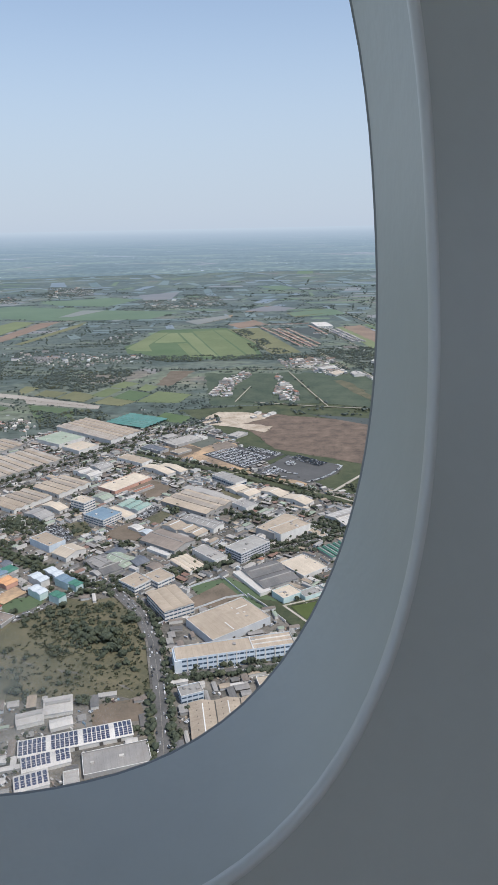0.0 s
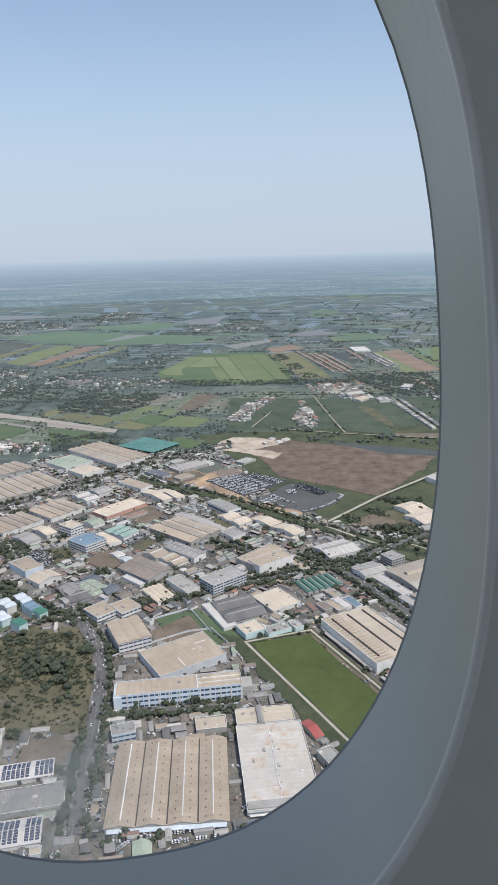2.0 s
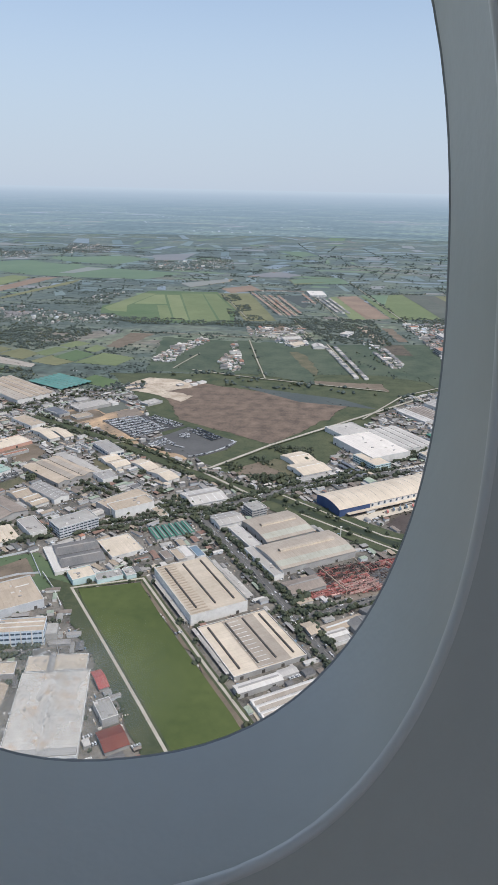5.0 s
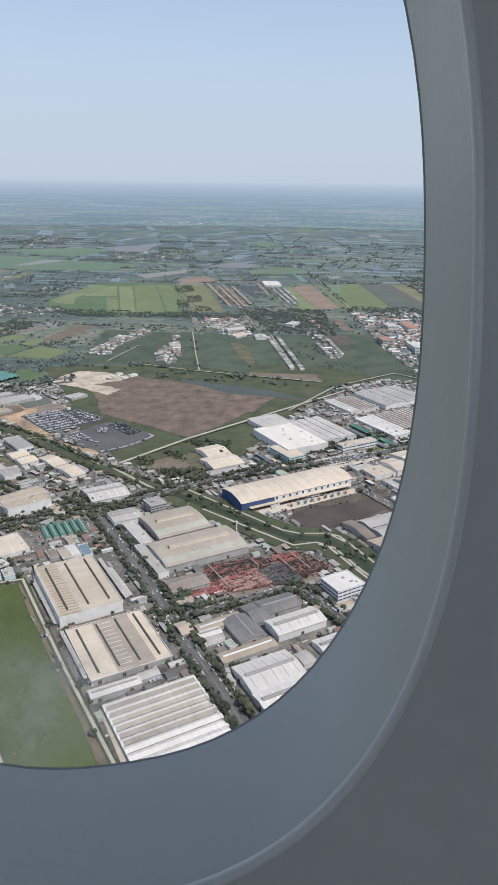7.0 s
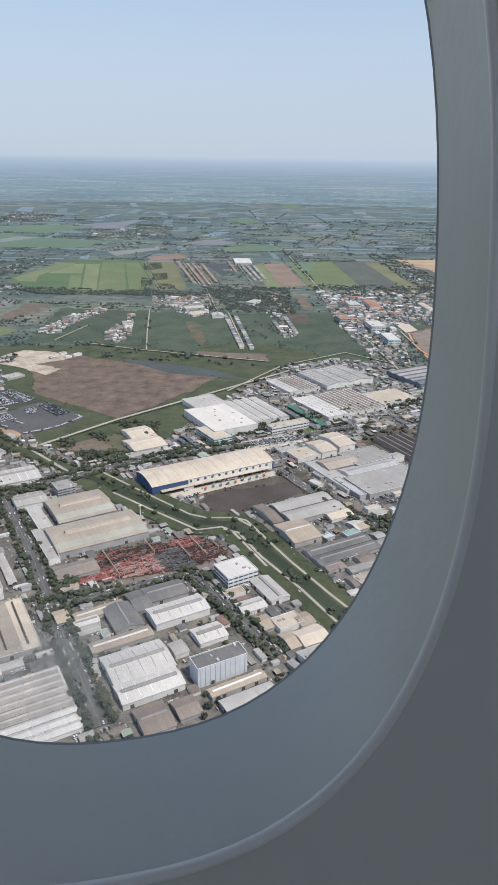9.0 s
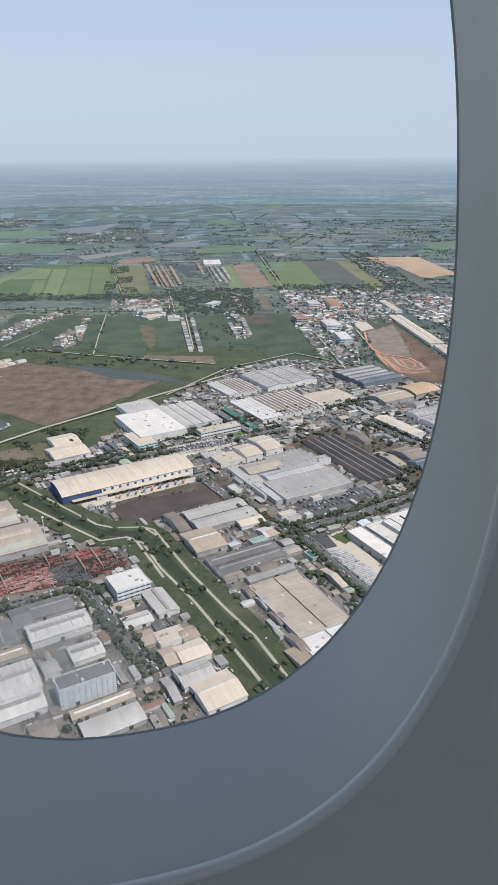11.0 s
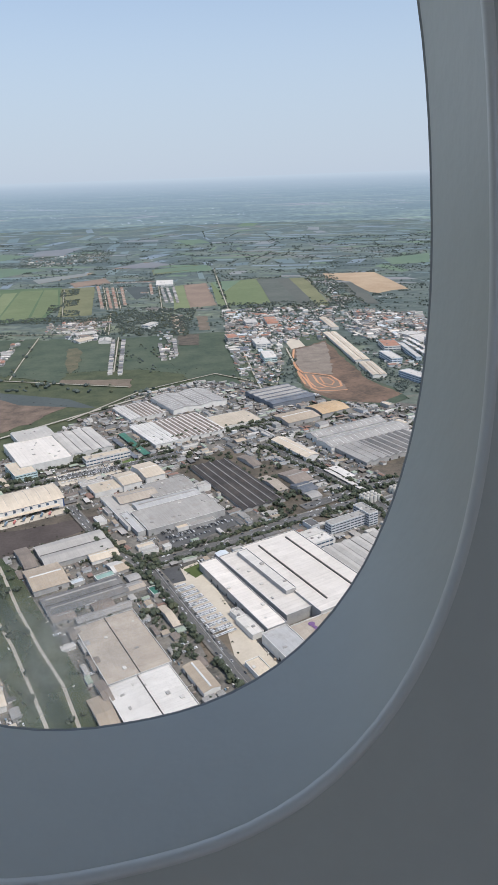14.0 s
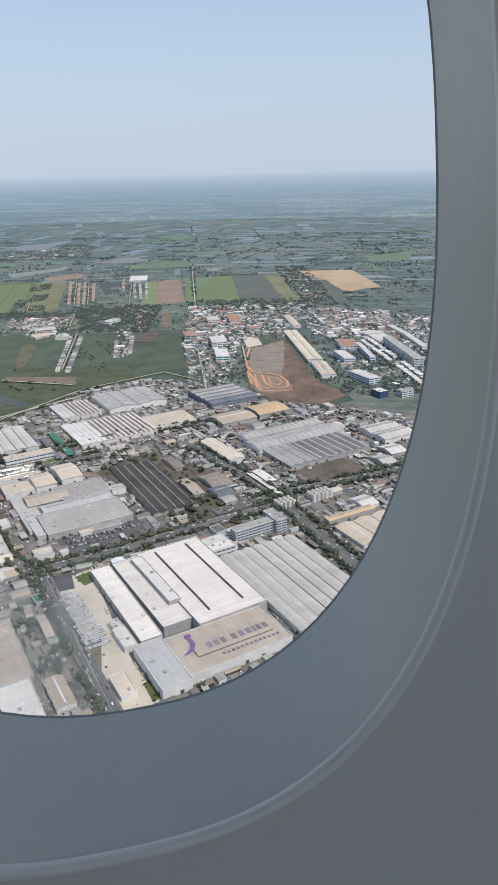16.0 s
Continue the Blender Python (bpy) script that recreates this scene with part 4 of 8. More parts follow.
patch("lot", "dirtbrown", (114, 716), (136, 741), (156, 720), (137, 701))
patch("lot", "drygrass", (253, 642), (354, 688), (353, 639), (275, 590))
patch("lot", "darksoil", (258, 617), (274, 639), (354, 671), (347, 643), (306, 610), (294, 598), (272, 600))
patch("lot", "lawn", (346, 786), (359, 802), (369, 781), (357, 768))
patch("lot", "concretelot", (423, 575), (444, 592), (472, 532), (494, 489), (514, 458), (491, 451))
patch("lot", "asphaltdark", (417, 581), (431, 587), (439, 567), (429, 562))
patch("lot", "algae", (435, 581), (446, 590), (453, 579), (445, 570))
patch("lot", "algae", (502, 473), (511, 480), (517, 467), (510, 458))
patch("lot", "drygrass", (405, 762), (449, 822), (524, 758), (478, 683))
patch("lot", "drygrass", (590, 758), (634, 798), (663, 770), (615, 738))
patch("lot", "drygrass", (498, 773), (557, 693), (540, 649), (496, 671))
patch("lot", "stockyard", (183, 502), (254, 552), (292, 534), (232, 484))
patch("lot", "concretelot", (231, 629), (328, 690), (332, 682), (239, 619))
patch("lot", "concretelot", (284, 752), (340, 787), (354, 764), (305, 731))
patch("lot", "asphaltlot", (402, 642), (458, 672), (476, 656), (422, 608))
patch("lot", "dirtbrown", (451, 508), (470, 513), (478, 478), (462, 478))
patch("field", "wetgreen", (-21, 1149), (10, 1324), (68, 1159), (18, 1135))
patch("field", "wetgreen", (313, 1259), (406, 1381), (455, 1060), (381, 1090))
patch("field", "brownstrip", (260, 2036), (319, 2057), (375, 1702), (318, 1679))
patch("field", "paddylight", (237, 2011), (260, 2036), (318, 1679), (285, 1660))
patch("field", "paddy", (330, 2058), (460, 2125), (493, 1711), (379, 1688))
patch("field", "stadium", (-155, 1046), (-139, 1087), (-90, 1054), (-107, 1019))
patch("lot", "sandorange", (-133, 888), (-96, 930), (-24, 914), (-5, 793))
patch("lot", "asphaltdark", (-66, 866), (-27, 902), (40, 861), (-10, 806))
patch("lot", "asphaltlot", (1, 791), (44, 857), (100, 819), (108, 806), (98, 784), (80, 765), (62, 753))
patch("lot", "sandorange", (-104, 878), (-78, 860), (-12, 807), (0, 790), (60, 752), (58, 745), (-16, 794), (-80, 848), (-108, 866))
patch("lot", "dirtbrown", (117, 732), (137, 751), (161, 728), (147, 699))
patch("field", "brownfield", (-27, 1029), (4, 1077), (242, 978), (218, 921), (151, 806), (28, 884))
patch("canal", "lake", (83, 1059), (234, 1009), (282, 967), (238, 975), (177, 986))
patch("field", "canaldry", (-405, 1215), (-253, 1140), (-252, 1116), (-382, 1161))
patch("field", "meadow", (-378, 1153), (-276, 1112), (-286, 1065), (-331, 1042))
patch("field", "olive", (-343, 1200), (-322, 1252), (-273, 1214), (-287, 1167))
patch("field", "olive", (-272, 1157), (-250, 1205), (-196, 1164), (-219, 1135))
patch("field", "paddy", (-286, 1216), (-266, 1273), (-236, 1260), (-258, 1199))
patch("field", "paddydark", (-244, 1193), (-223, 1253), (-180, 1224), (-199, 1167))
patch("field", "paddy", (-197, 1159), (-169, 1240), (-107, 1211), (-123, 1149))
patch("field", "paddylight", (-264, 1284), (-245, 1330), (-212, 1310), (-236, 1269))
patch("field", "paddy", (-210, 1250), (-200, 1302), (-173, 1278), (-185, 1241))
patch("field", "olive", (-429, 1270), (-426, 1302), (-393, 1288), (-411, 1228))
patch("field", "olive", (-388, 1223), (-379, 1265), (-334, 1244), (-345, 1204))
patch("pond", "lake", (106, 2013), (167, 2026), (189, 1908), (177, 1806))
patch("lot", "dirtbrown", (289, 1577), (312, 1594), (339, 1409), (317, 1411))
patch("lot", "sandpale", (296, 1577), (302, 1582), (330, 1410), (323, 1410))
patch("lot", "dirtbrown", (342, 1573), (365, 1571), (382, 1431), (363, 1432))
patch("lot", "plough", (321, 1386), (354, 1394), (369, 1317), (333, 1314))
patch("lot", "dirtbrown", (188, 1104), (301, 1099), (305, 1055), (194, 1087))
patch("lot", "dirtbrown", (86, 1563), (136, 1590), (159, 1473), (114, 1476))
patch("lot", "plough", (-90, 916), (-62, 950), (-43, 924), (-69, 894))
patch("lot", "dirtbrown", (-133, 878), (-95, 915), (-68, 889), (-94, 852))
patch("lot", "stockyard", (-59, 906), (-34, 925), (-20, 897), (-44, 869))
patch("field", "paddydark", (-291, 1644), (-316, 1746), (-285, 1829), (-279, 1920), (-259, 2033), (-71, 2052), (8, 1778), (25, 1562), (-186, 1546), (-255, 1636))
patch("field", "paddylight", (-305, 1718), (-269, 1982), (-230, 1979), (-258, 1762), (-237, 1672), (-278, 1680))
patch("field", "paddydark", (-257, 1778), (-194, 1787), (-142, 1588), (-194, 1581))
patch("field", "paddylight", (-248, 1810), (-229, 1960), (-206, 1968), (-167, 1802), (-196, 1802), (-247, 1795))
patch("field", "paddy", (-187, 1780), (-162, 1784), (-121, 1622), (-116, 1588), (-139, 1585))
patch("field", "paddylight", (-199, 1964), (-165, 1970), (-77, 1590), (-108, 1586))
patch("field", "paddy", (-165, 1998), (-108, 2007), (-12, 1587), (-72, 1585))
patch("field", "paddy", (-105, 2008), (-70, 2013), (0, 1769), (-2, 1722), (15, 1587), (-5, 1585))
patch("field", "olive", (-66, 2023), (21, 2047), (116, 1616), (47, 1601), (6, 1770))
patch("field", "wheat", (-196, 2228), (-123, 2302), (-59, 2365), (-62, 2300), (-121, 2200), (-160, 2137))
patch("field", "brownstrip", (-25, 2439), (58, 2618), (111, 2596), (123, 2465))
patch("field", "brownstrip", (-69, 2125), (8, 2221), (48, 2117), (-32, 2038))
patch("field", "wetgreen", (-43, 1187), (-19, 1323), (28, 1384), (49, 1270), (35, 1196), (35, 1133), (-19, 1153))
patch("field", "wetgreen", (51, 1387), (72, 1389), (111, 1123), (85, 1151))
patch("field", "wetgreen", (96, 1381), (135, 1381), (188, 1287), (199, 1089), (116, 1124), (100, 1221), (113, 1240))
patch("field", "dirtbrown", (-180, 1293), (-166, 1425), (-116, 1421), (-152, 1276))
patch("lot", "sandpale", (-77, 1032), (-69, 1060), (-54, 1083), (-16, 1080), (22, 1056), (19, 1036), (-17, 1013), (29, 993), (16, 962), (-28, 993), (-74, 1013))
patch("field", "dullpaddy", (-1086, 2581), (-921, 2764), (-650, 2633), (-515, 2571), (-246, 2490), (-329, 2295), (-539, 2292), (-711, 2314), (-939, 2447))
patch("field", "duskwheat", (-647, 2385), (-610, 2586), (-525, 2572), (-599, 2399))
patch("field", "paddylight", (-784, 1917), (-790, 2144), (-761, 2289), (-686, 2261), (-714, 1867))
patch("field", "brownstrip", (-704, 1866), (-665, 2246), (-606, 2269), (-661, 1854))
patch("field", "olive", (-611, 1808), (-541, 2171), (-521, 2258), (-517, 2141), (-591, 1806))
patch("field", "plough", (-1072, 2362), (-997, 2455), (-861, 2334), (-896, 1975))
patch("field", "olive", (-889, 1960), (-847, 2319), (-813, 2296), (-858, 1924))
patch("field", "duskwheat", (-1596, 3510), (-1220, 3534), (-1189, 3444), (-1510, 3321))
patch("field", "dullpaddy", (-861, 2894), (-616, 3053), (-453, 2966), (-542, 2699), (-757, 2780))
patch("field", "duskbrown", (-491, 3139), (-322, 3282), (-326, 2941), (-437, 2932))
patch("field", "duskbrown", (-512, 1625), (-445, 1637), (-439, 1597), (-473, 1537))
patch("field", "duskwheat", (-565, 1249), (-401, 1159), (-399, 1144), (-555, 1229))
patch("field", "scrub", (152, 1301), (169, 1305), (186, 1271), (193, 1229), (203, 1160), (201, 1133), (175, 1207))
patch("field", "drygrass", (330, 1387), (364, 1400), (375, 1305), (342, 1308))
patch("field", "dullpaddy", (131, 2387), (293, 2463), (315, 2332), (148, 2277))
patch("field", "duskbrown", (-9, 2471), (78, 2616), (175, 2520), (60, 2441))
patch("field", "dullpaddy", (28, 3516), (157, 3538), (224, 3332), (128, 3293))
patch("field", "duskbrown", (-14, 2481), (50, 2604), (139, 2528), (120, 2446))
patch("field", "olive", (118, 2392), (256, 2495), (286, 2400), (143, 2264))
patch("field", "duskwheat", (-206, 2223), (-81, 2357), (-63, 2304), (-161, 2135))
patch("field", "dullpaddy", (331, 2076), (409, 2092), (379, 1888), (360, 1933))
patch("field", "brownstrip", (265, 2011), (315, 2053), (359, 1773), (341, 1670), (301, 1778))
patch("field", "plough", (453, 2117), (495, 2114), (527, 1725), (494, 1708))
patch("field", "darkfallow", (501, 2110), (559, 2110), (610, 1831), (562, 1717), (531, 1735))
patch("field", "dullpaddy", (125, 2394), (282, 2494), (296, 2405), (138, 2293))
patch("field", "wheat", (638, 2187), (783, 2190), (823, 1865), (781, 1847), (743, 1807), (725, 1828), (705, 1946), (700, 2009), (639, 2089))
patch("field", "plough", (451, 2105), (505, 2103), (557, 1708), (501, 1702))
patch("field", "darkfallow", (506, 2103), (539, 2110), (591, 1658), (559, 1693))
patch("field", "olive", (541, 2110), (587, 2110), (622, 1659), (594, 1658))
patch("field", "darkfallow", (663, 1995), (698, 1997), (718, 1866), (726, 1666), (690, 1672))
patch("field", "wetgreen", (538, 1370), (579, 1385), (594, 1369), (624, 1081), (654, 1033), (666, 981), (633, 951), (566, 978), (537, 1042), (527, 1166), (529, 1256))
patch("field", "brownearth", (531, 1256), (536, 1323), (552, 1278), (587, 1318), (597, 1249), (617, 1131), (624, 1081), (633, 1057), (661, 1001), (632, 964), (594, 972), (567, 988), (540, 1042), (531, 1139))
patch("field", "stockyard", (534, 1255), (554, 1273), (584, 1309), (586, 1204), (583, 1102), (562, 1104), (540, 1118), (532, 1166))
patch("field", "brownstrip", (535, 1103), (546, 1112), (591, 1069), (595, 1025), (568, 1010), (549, 1020))
patch("lot", "concretelot", (517, 1329), (540, 1345), (551, 1280), (528, 1259))
patch("field", "dullpaddy", (857, 2521), (1034, 2656), (980, 2389), (861, 2357))
patch("lot", "sandorange", (-212, 500), (-198, 521), (-185, 511), (-198, 492))
patch("field", "meadow", (-560, 1239), (-403, 1134), (-427, 1070), (-504, 1117))
patch("field", "duskbrown", (-504, 1117), (-427, 1070), (-377, 1045), (-458, 1015))
patch("field", "canaldry", (-590, 1306), (-415, 1225), (-278, 1152), (-275, 1138), (-405, 1196), (-570, 1262))
patch("lot", "dirtbrown", (-146, 623), (-122, 649), (-105, 628), (-117, 597))
patch("lot", "scrub", (-112, 655), (-94, 680), (-83, 666), (-101, 639))
patch("lot", "asphaltdark", (-212, 637), (-198, 648), (-171, 617), (-182, 598))
patch("lot", "asphaltlot", (-126, 671), (-109, 695), (-97, 683), (-112, 655))
patch("lot", "scrub", (-189, 648), (-171, 654), (-157, 627), (-173, 617))
patch("lot", "scrub", (-38, 734), (-11, 755), (-1, 715), (-23, 702))
patch("field", "canalbank", (-3, 496), (17, 489), (65, 417), (97, 367), (130, 318), (139, 304), (122, 302), (90, 360), (62, 401), (24, 457))
patch("lot", "path", (157, 375), (160, 377), (193, 324), (187, 322))
patch("path", "dirtbrown", (68, 497), (71, 501), (131, 405), (175, 334), (192, 309), (184, 308), (170, 332), (128, 400), (89, 460))
patch("pond", "algae", (26, 482), (68, 496), (89, 460), (110, 427), (128, 399), (150, 365), (169, 332), (184, 308), (140, 304), (130, 319), (105, 359), (64, 419), (40, 457))
way("dirt_track", 5, (532, 1256), (529, 1194), (531, 1152), (540, 1115), (561, 1104), (578, 1094), (588, 1066), (589, 1041), (579, 1034), (568, 1040), (559, 1060), (554, 1099))
way("dirt_track", 5, (536, 1113), (545, 1070), (550, 1036), (557, 1023), (572, 1020), (595, 1023))
way("dirt_track", 4, (544, 1102), (548, 1064), (555, 1038), (567, 1033))
way("dirt_track", 4, (563, 1086), (574, 1085), (581, 1063), (577, 1048), (567, 1053), (563, 1086))
way("dirt_track", 5, (531, 1159), (537, 1088), (542, 1053))
way("track", 4, (368, 2113), (495, 2129), (592, 2157))
way("track", 3, (587, 2100), (609, 1886), (634, 1651))
way("track", 5, (-171, 1444), (-86, 1435), (60, 1423), (181, 1419))
way("track", 3, (-3, 1264), (-20, 1189), (-29, 1147))
way("track", 3, (74, 1393), (103, 1214), (122, 1106))
way("track", 3, (157, 1594), (186, 1432), (194, 1406))
way("verge", 8, (-303, 647), (-252, 607), (-192, 561), (-140, 519))
way("verge", 6, (-296, 631), (-247, 595), (-188, 550), (-141, 514))
way("road", 9, (178, 460), (206, 474), (231, 489), (256, 504), (271, 503), (287, 480), (310, 448), (328, 425))
way("track", 3, (139, 304), (130, 318), (98, 367), (67, 414), (21, 483), (69, 502), (130, 405), (177, 334), (193, 309))
way("canal", 13, (155, 657), (215, 613), (261, 580), (288, 580), (303, 564), (323, 528))
way("canal", 13, (286, 580), (300, 568), (324, 531), (351, 491), (375, 455), (394, 423), (408, 398))
way("verge", 17, (-154, 869), (-39, 799), (56, 723), (148, 663))
way("road", 12, (-49, 300), (-62, 378), (-74, 438), (-88, 474), (-113, 511), (-126, 525))
way("road", 11, (61, 642), (105, 612))
way("road", 12, (92, 617), (145, 530), (200, 432), (239, 364))
way("road", 14, (12, 605), (117, 637), (187, 694), (335, 767), (400, 806))
way("road", 10, (196, 690), (270, 767), (331, 811), (399, 860), (582, 930))
way("road", 14, (406, 587), (466, 621), (513, 655), (576, 692))
way("road", 16, (579, 698), (656, 543))
way("road", 14, (524, 678), (589, 721), (694, 769))
way("road", 12, (488, 831), (584, 698))
way("road", 9, (-305, 736), (-249, 823), (-124, 968), (-48, 1026))
way("road", 9, (-313, 754), (-254, 840), (-127, 989), (-50, 1049))
way("road", 8, (-185, 467), (-143, 511), (-113, 521))
way("road", 8, (-115, 511), (-57, 546), (3, 573), (125, 634))
way("road", 7, (-86, 711), (-16, 666), (72, 602))
way("road", 7, (-63, 395), (23, 407))
way("track", 4, (3, 1142), (114, 1103), (303, 1058))
way("track", 6, (87, 725), (147, 805), (336, 1016))
way("track", 5, (85, 712), (146, 654))
way("track", 4, (258, 917), (324, 1038), (416, 1118), (524, 1031))
way("track", 3.2, (164, 668), (209, 630), (254, 593), (268, 588), (291, 590), (308, 573), (326, 542))
way("track", 3.2, (290, 590), (300, 586), (334, 529), (360, 490), (383, 458), (403, 421), (415, 399))
way("track", 3.2, (184, 627), (221, 599), (263, 568), (281, 574), (289, 570), (318, 520))
way("track", 3.2, (283, 571), (295, 566), (314, 532), (342, 493), (367, 453), (384, 425), (400, 397))
way("track", 4, (154, 1633), (199, 1404))
way("track", 3, (222, 1384), (266, 1137))
way("track", 4, (404, 1631), (444, 1291), (484, 1033))
way("track", 3, (196, 2023), (266, 1623))
way("track", 3, (45, 2041), (137, 1675))
way("track", 3, (87, 2005), (164, 1687))
way("track", 3, (-50, 2001), (54, 1616))
way("track", 4, (314, 2369), (405, 1631))
way("track", 3, (464, 1505), (510, 1145), (504, 1058))
way("track", 4, (520, 1267), (529, 1176))
way("road", 10, (324, 687), (373, 614), (409, 577))
way("road", 11, (404, 594), (420, 569), (458, 504), (492, 448))
way("track", 3, (-145, 847), (-36, 780), (-7, 802))
way("track", 3, (-3, 788), (69, 720))
way("road", 16, (655, 544), (748, 362))


# ---- factories, warehouses, offices ----
building("factory", -222.0, 977.3, 121.6, 57.7, 6.4, -39.3, "saw", 6, "beige", "white")
building("factory_office", -267.6, 938.2, 51.2, 45.0, 4.8, -37.2, "flat", 1, "sage", "white")
building("factory_office", -230.2, 896.9, 34.9, 32.9, 5.4, -38.7, "flat", 1, "cream", "white")
building("factory", -343.3, 905.8, 47.7, 55.2, 3.9, 142.4, "saw", 5, "beige", "greywall")
building("factory", -304.3, 824.9, 72.1, 114.8, 4.4, 138.8, "saw", 9, "beige", "greywall")
building("workshop", -217.9, 750.9, 45.3, 45.5, 4.8, 143.9, "saw", 4, "tan", "white")
building("workshop", -251.7, 708.8, 41.8, 49.3, 4.6, 144.8, "saw", 5, "tan", "white")
building("warehouse", -147.7, 760.0, 57.2, 28.4, 3.4, 52.8, "flat", 1, "cream", "salmon")
building("workshop", -198.6, 794.5, 17.0, 34.0, 4.3, 48.7, "gable", 2, "white", "white")
building("workshop", -186.3, 815.8, 20.8, 22.2, 4.4, 52.8, "gable", 1, "grey", "white")
building("workshop", -149.6, 841.2, 18.8, 44.7, 4.4, 52.9, "flat", 1, "tan", "white")
building("workshop", -114.6, 802.0, 12.5, 46.3, 3.5, 48.4, "gable", 1, "cream", "white")
building("workshop", -97.9, 806.9, 11.2, 40.4, 3.5, 47.5, "gable", 1, "cream", "white")
building("office_block", -179.0, 686.7, 15.6, 19.6, 11.4, 55.7, "office", 4, "cream", "white")
building("workshop", -220.6, 668.5, 16.0, 29.2, 3.7, 53.7, "gable", 1, "grey", "white")
building("workshop", -209.3, 688.2, 11.8, 29.0, 3.8, 53.7, "gable", 1, "cream", "white")
building("factory_office", -152.6, 656.4, 28.8, 25.2, 7.7, -36.1, "office", 3, "blue", "white")
building("workshop", -164.0, 713.7, 14.9, 19.6, 3.9, 51.9, "gable", 1, "sage", "white")
building("workshop", -126.7, 687.0, 20.8, 30.6, 4.4, 57.7, "saw", 3, "teal", "white")
building("workshop", -137.8, 670.6, 14.1, 34.9, 3.1, 47.8, "flat", 1, "cream", "white")
building("warehouse", -60.9, 693.1, 62.8, 42.2, 4.8, -37.5, "saw", 3, "tan", "greywall")
building("warehouse", -49.6, 716.3, 10.6, 72.0, 3.8, 50.9, "gable", 1, "greywhite", "white")
building("workshop", -51.4, 639.0, 41.9, 15.8, 5.2, -37.6, "gable", 1, "grey", "white")
building("workshop", -78.4, 635.7, 15.9, 20.0, 2.9, 49.8, "gable", 1, "tan", "white")
building("workshop", -59.8, 623.0, 15.7, 25.2, 2.9, 50.8, "gable", 2, "tan", "white")
building("shed", -116.0, 632.9, 8.5, 13.9, 2.5, 50.3, "curved", 1, "white", "white")
building("shed", -103.5, 620.8, 8.7, 14.4, 2.5, 48.6, "gable", 1, "bluewhite", "white")
building("warehouse", -81.2, 599.1, 42.7, 28.7, 4.3, -36.5, "gable", 1, "brown", "greywall")
building("workshop", -58.4, 553.3, 29.3, 17.0, 3.1, -50.8, "barrel", 4, "cream", "white")
building("warehouse", -40.5, 567.4, 31.8, 14.3, 5.7, -48.6, "flat", 1, "greywhite", "white")
building("office_block", -6.7, 575.2, 20.3, 35.6, 9.4, -45.9, "office", 4, "concrete", "lightgrey")
building("factory_office", -192.8, 599.8, 30.1, 18.1, 6.7, -39.1, "flat", 1, "tan", "lightblue")
building("workshop", -167.7, 578.5, 18.9, 22.8, 4.9, -36.1, "gable", 1, "cream", "white")
building("workshop", -135.9, 558.2, 19.4, 14.4, 3.7, -41.5, "gable", 1, "grey", "greywall")
building("workshop", -120.6, 563.4, 22.9, 18.5, 3.2, -41.0, "gable", 1, "sage", "greywall")
building("factory_office", -98.5, 518.8, 20.2, 18.8, 5.9, -41.5, "office", 2, "tan", "white")
building("factory_office", -80.1, 525.3, 19.5, 17.9, 6.0, -44.7, "office", 2, "tan", "white")
building("factory_office", -66.4, 483.5, 34.2, 24.3, 8.8, -59.5, "curvedoffice", 3, "tan", "white")
building("factory", -21.1, 457.9, 50.7, 36.0, 5.9, 36.1, "flat", 1, "tan", "lightgrey")
building("office_block", -15.5, 414.9, 80.6, 15.0, 10.6, 12.4, "office", 3, "tan", "lightblue")
building("workshop", 9.0, 386.3, 18.4, 11.5, 3.2, 12.5, "flat", 1, "cream", "greywall")
building("office_block", -42.2, 374.8, 14.2, 9.9, 5.9, 20.2, "office", 2, "concrete", "lightblue")
building("warehouse", -6.9, 338.4, 63.5, 62.5, 2.8, 98.2, "gable", 4, "tan", "greywall")
building("workshop", 0.2, 601.3, 20.5, 8.1, 3.3, 49.0, "gable", 1, "greywhite", "white")
building("warehouse", 23.9, 624.3, 45.1, 22.1, 7.9, 49.8, "flat", 1, "tan", "greywall")
building("warehouse", 32.6, 613.7, 37.8, 17.4, 9.0, 39.3, "flat", 1, "tan", "white")
building("shed", 58.7, 612.5, 8.1, 20.8, 2.8, 37.8, "flat", 1, "tan", "white")
building("factory_office", -28.3, 759.6, 16.7, 40.9, 6.6, 42.2, "office", 1, "grey", "white")
building("workshop", -12.5, 725.6, 17.8, 37.2, 3.9, 45.3, "gable", 2, "cream", "white")
building("warehouse", 33.4, 707.6, 14.5, 66.0, 3.7, 47.5, "gable", 2, "cream", "white")
building("workshop", -10.2, 683.9, 16.4, 21.5, 4.9, 43.2, "flat", 1, "grey", "white")
building("warehouse", 93.3, 648.2, 35.2, 30.0, 4.1, 33.1, "gable", 1, "greywhite", "white")
building("workshop", 121.0, 600.9, 24.6, 18.1, 4.9, 33.3, "gable", 1, "greywhite", "white")
for k in range(6):
    building("shed", 63.0 + 5.06 * k, 571.4 + 3.05 * k, 23.5, 4.3, 2.3, -59.1, "gable", 1, "green", "greywall")
building("apartment_block", -179.9, 526.5, 8.3, 17.8, 6.2, 49.6, "gable", 2, "bluewhite", "white")
building("apartment_block", -174.8, 505.7, 7.9, 16.2, 6.0, 50.6, "gable", 2, "bluewhite", "lightteal")
building("apartment_block", -170.0, 535.5, 8.0, 18.6, 6.2, 47.3, "gable", 2, "bluewhite", "white")
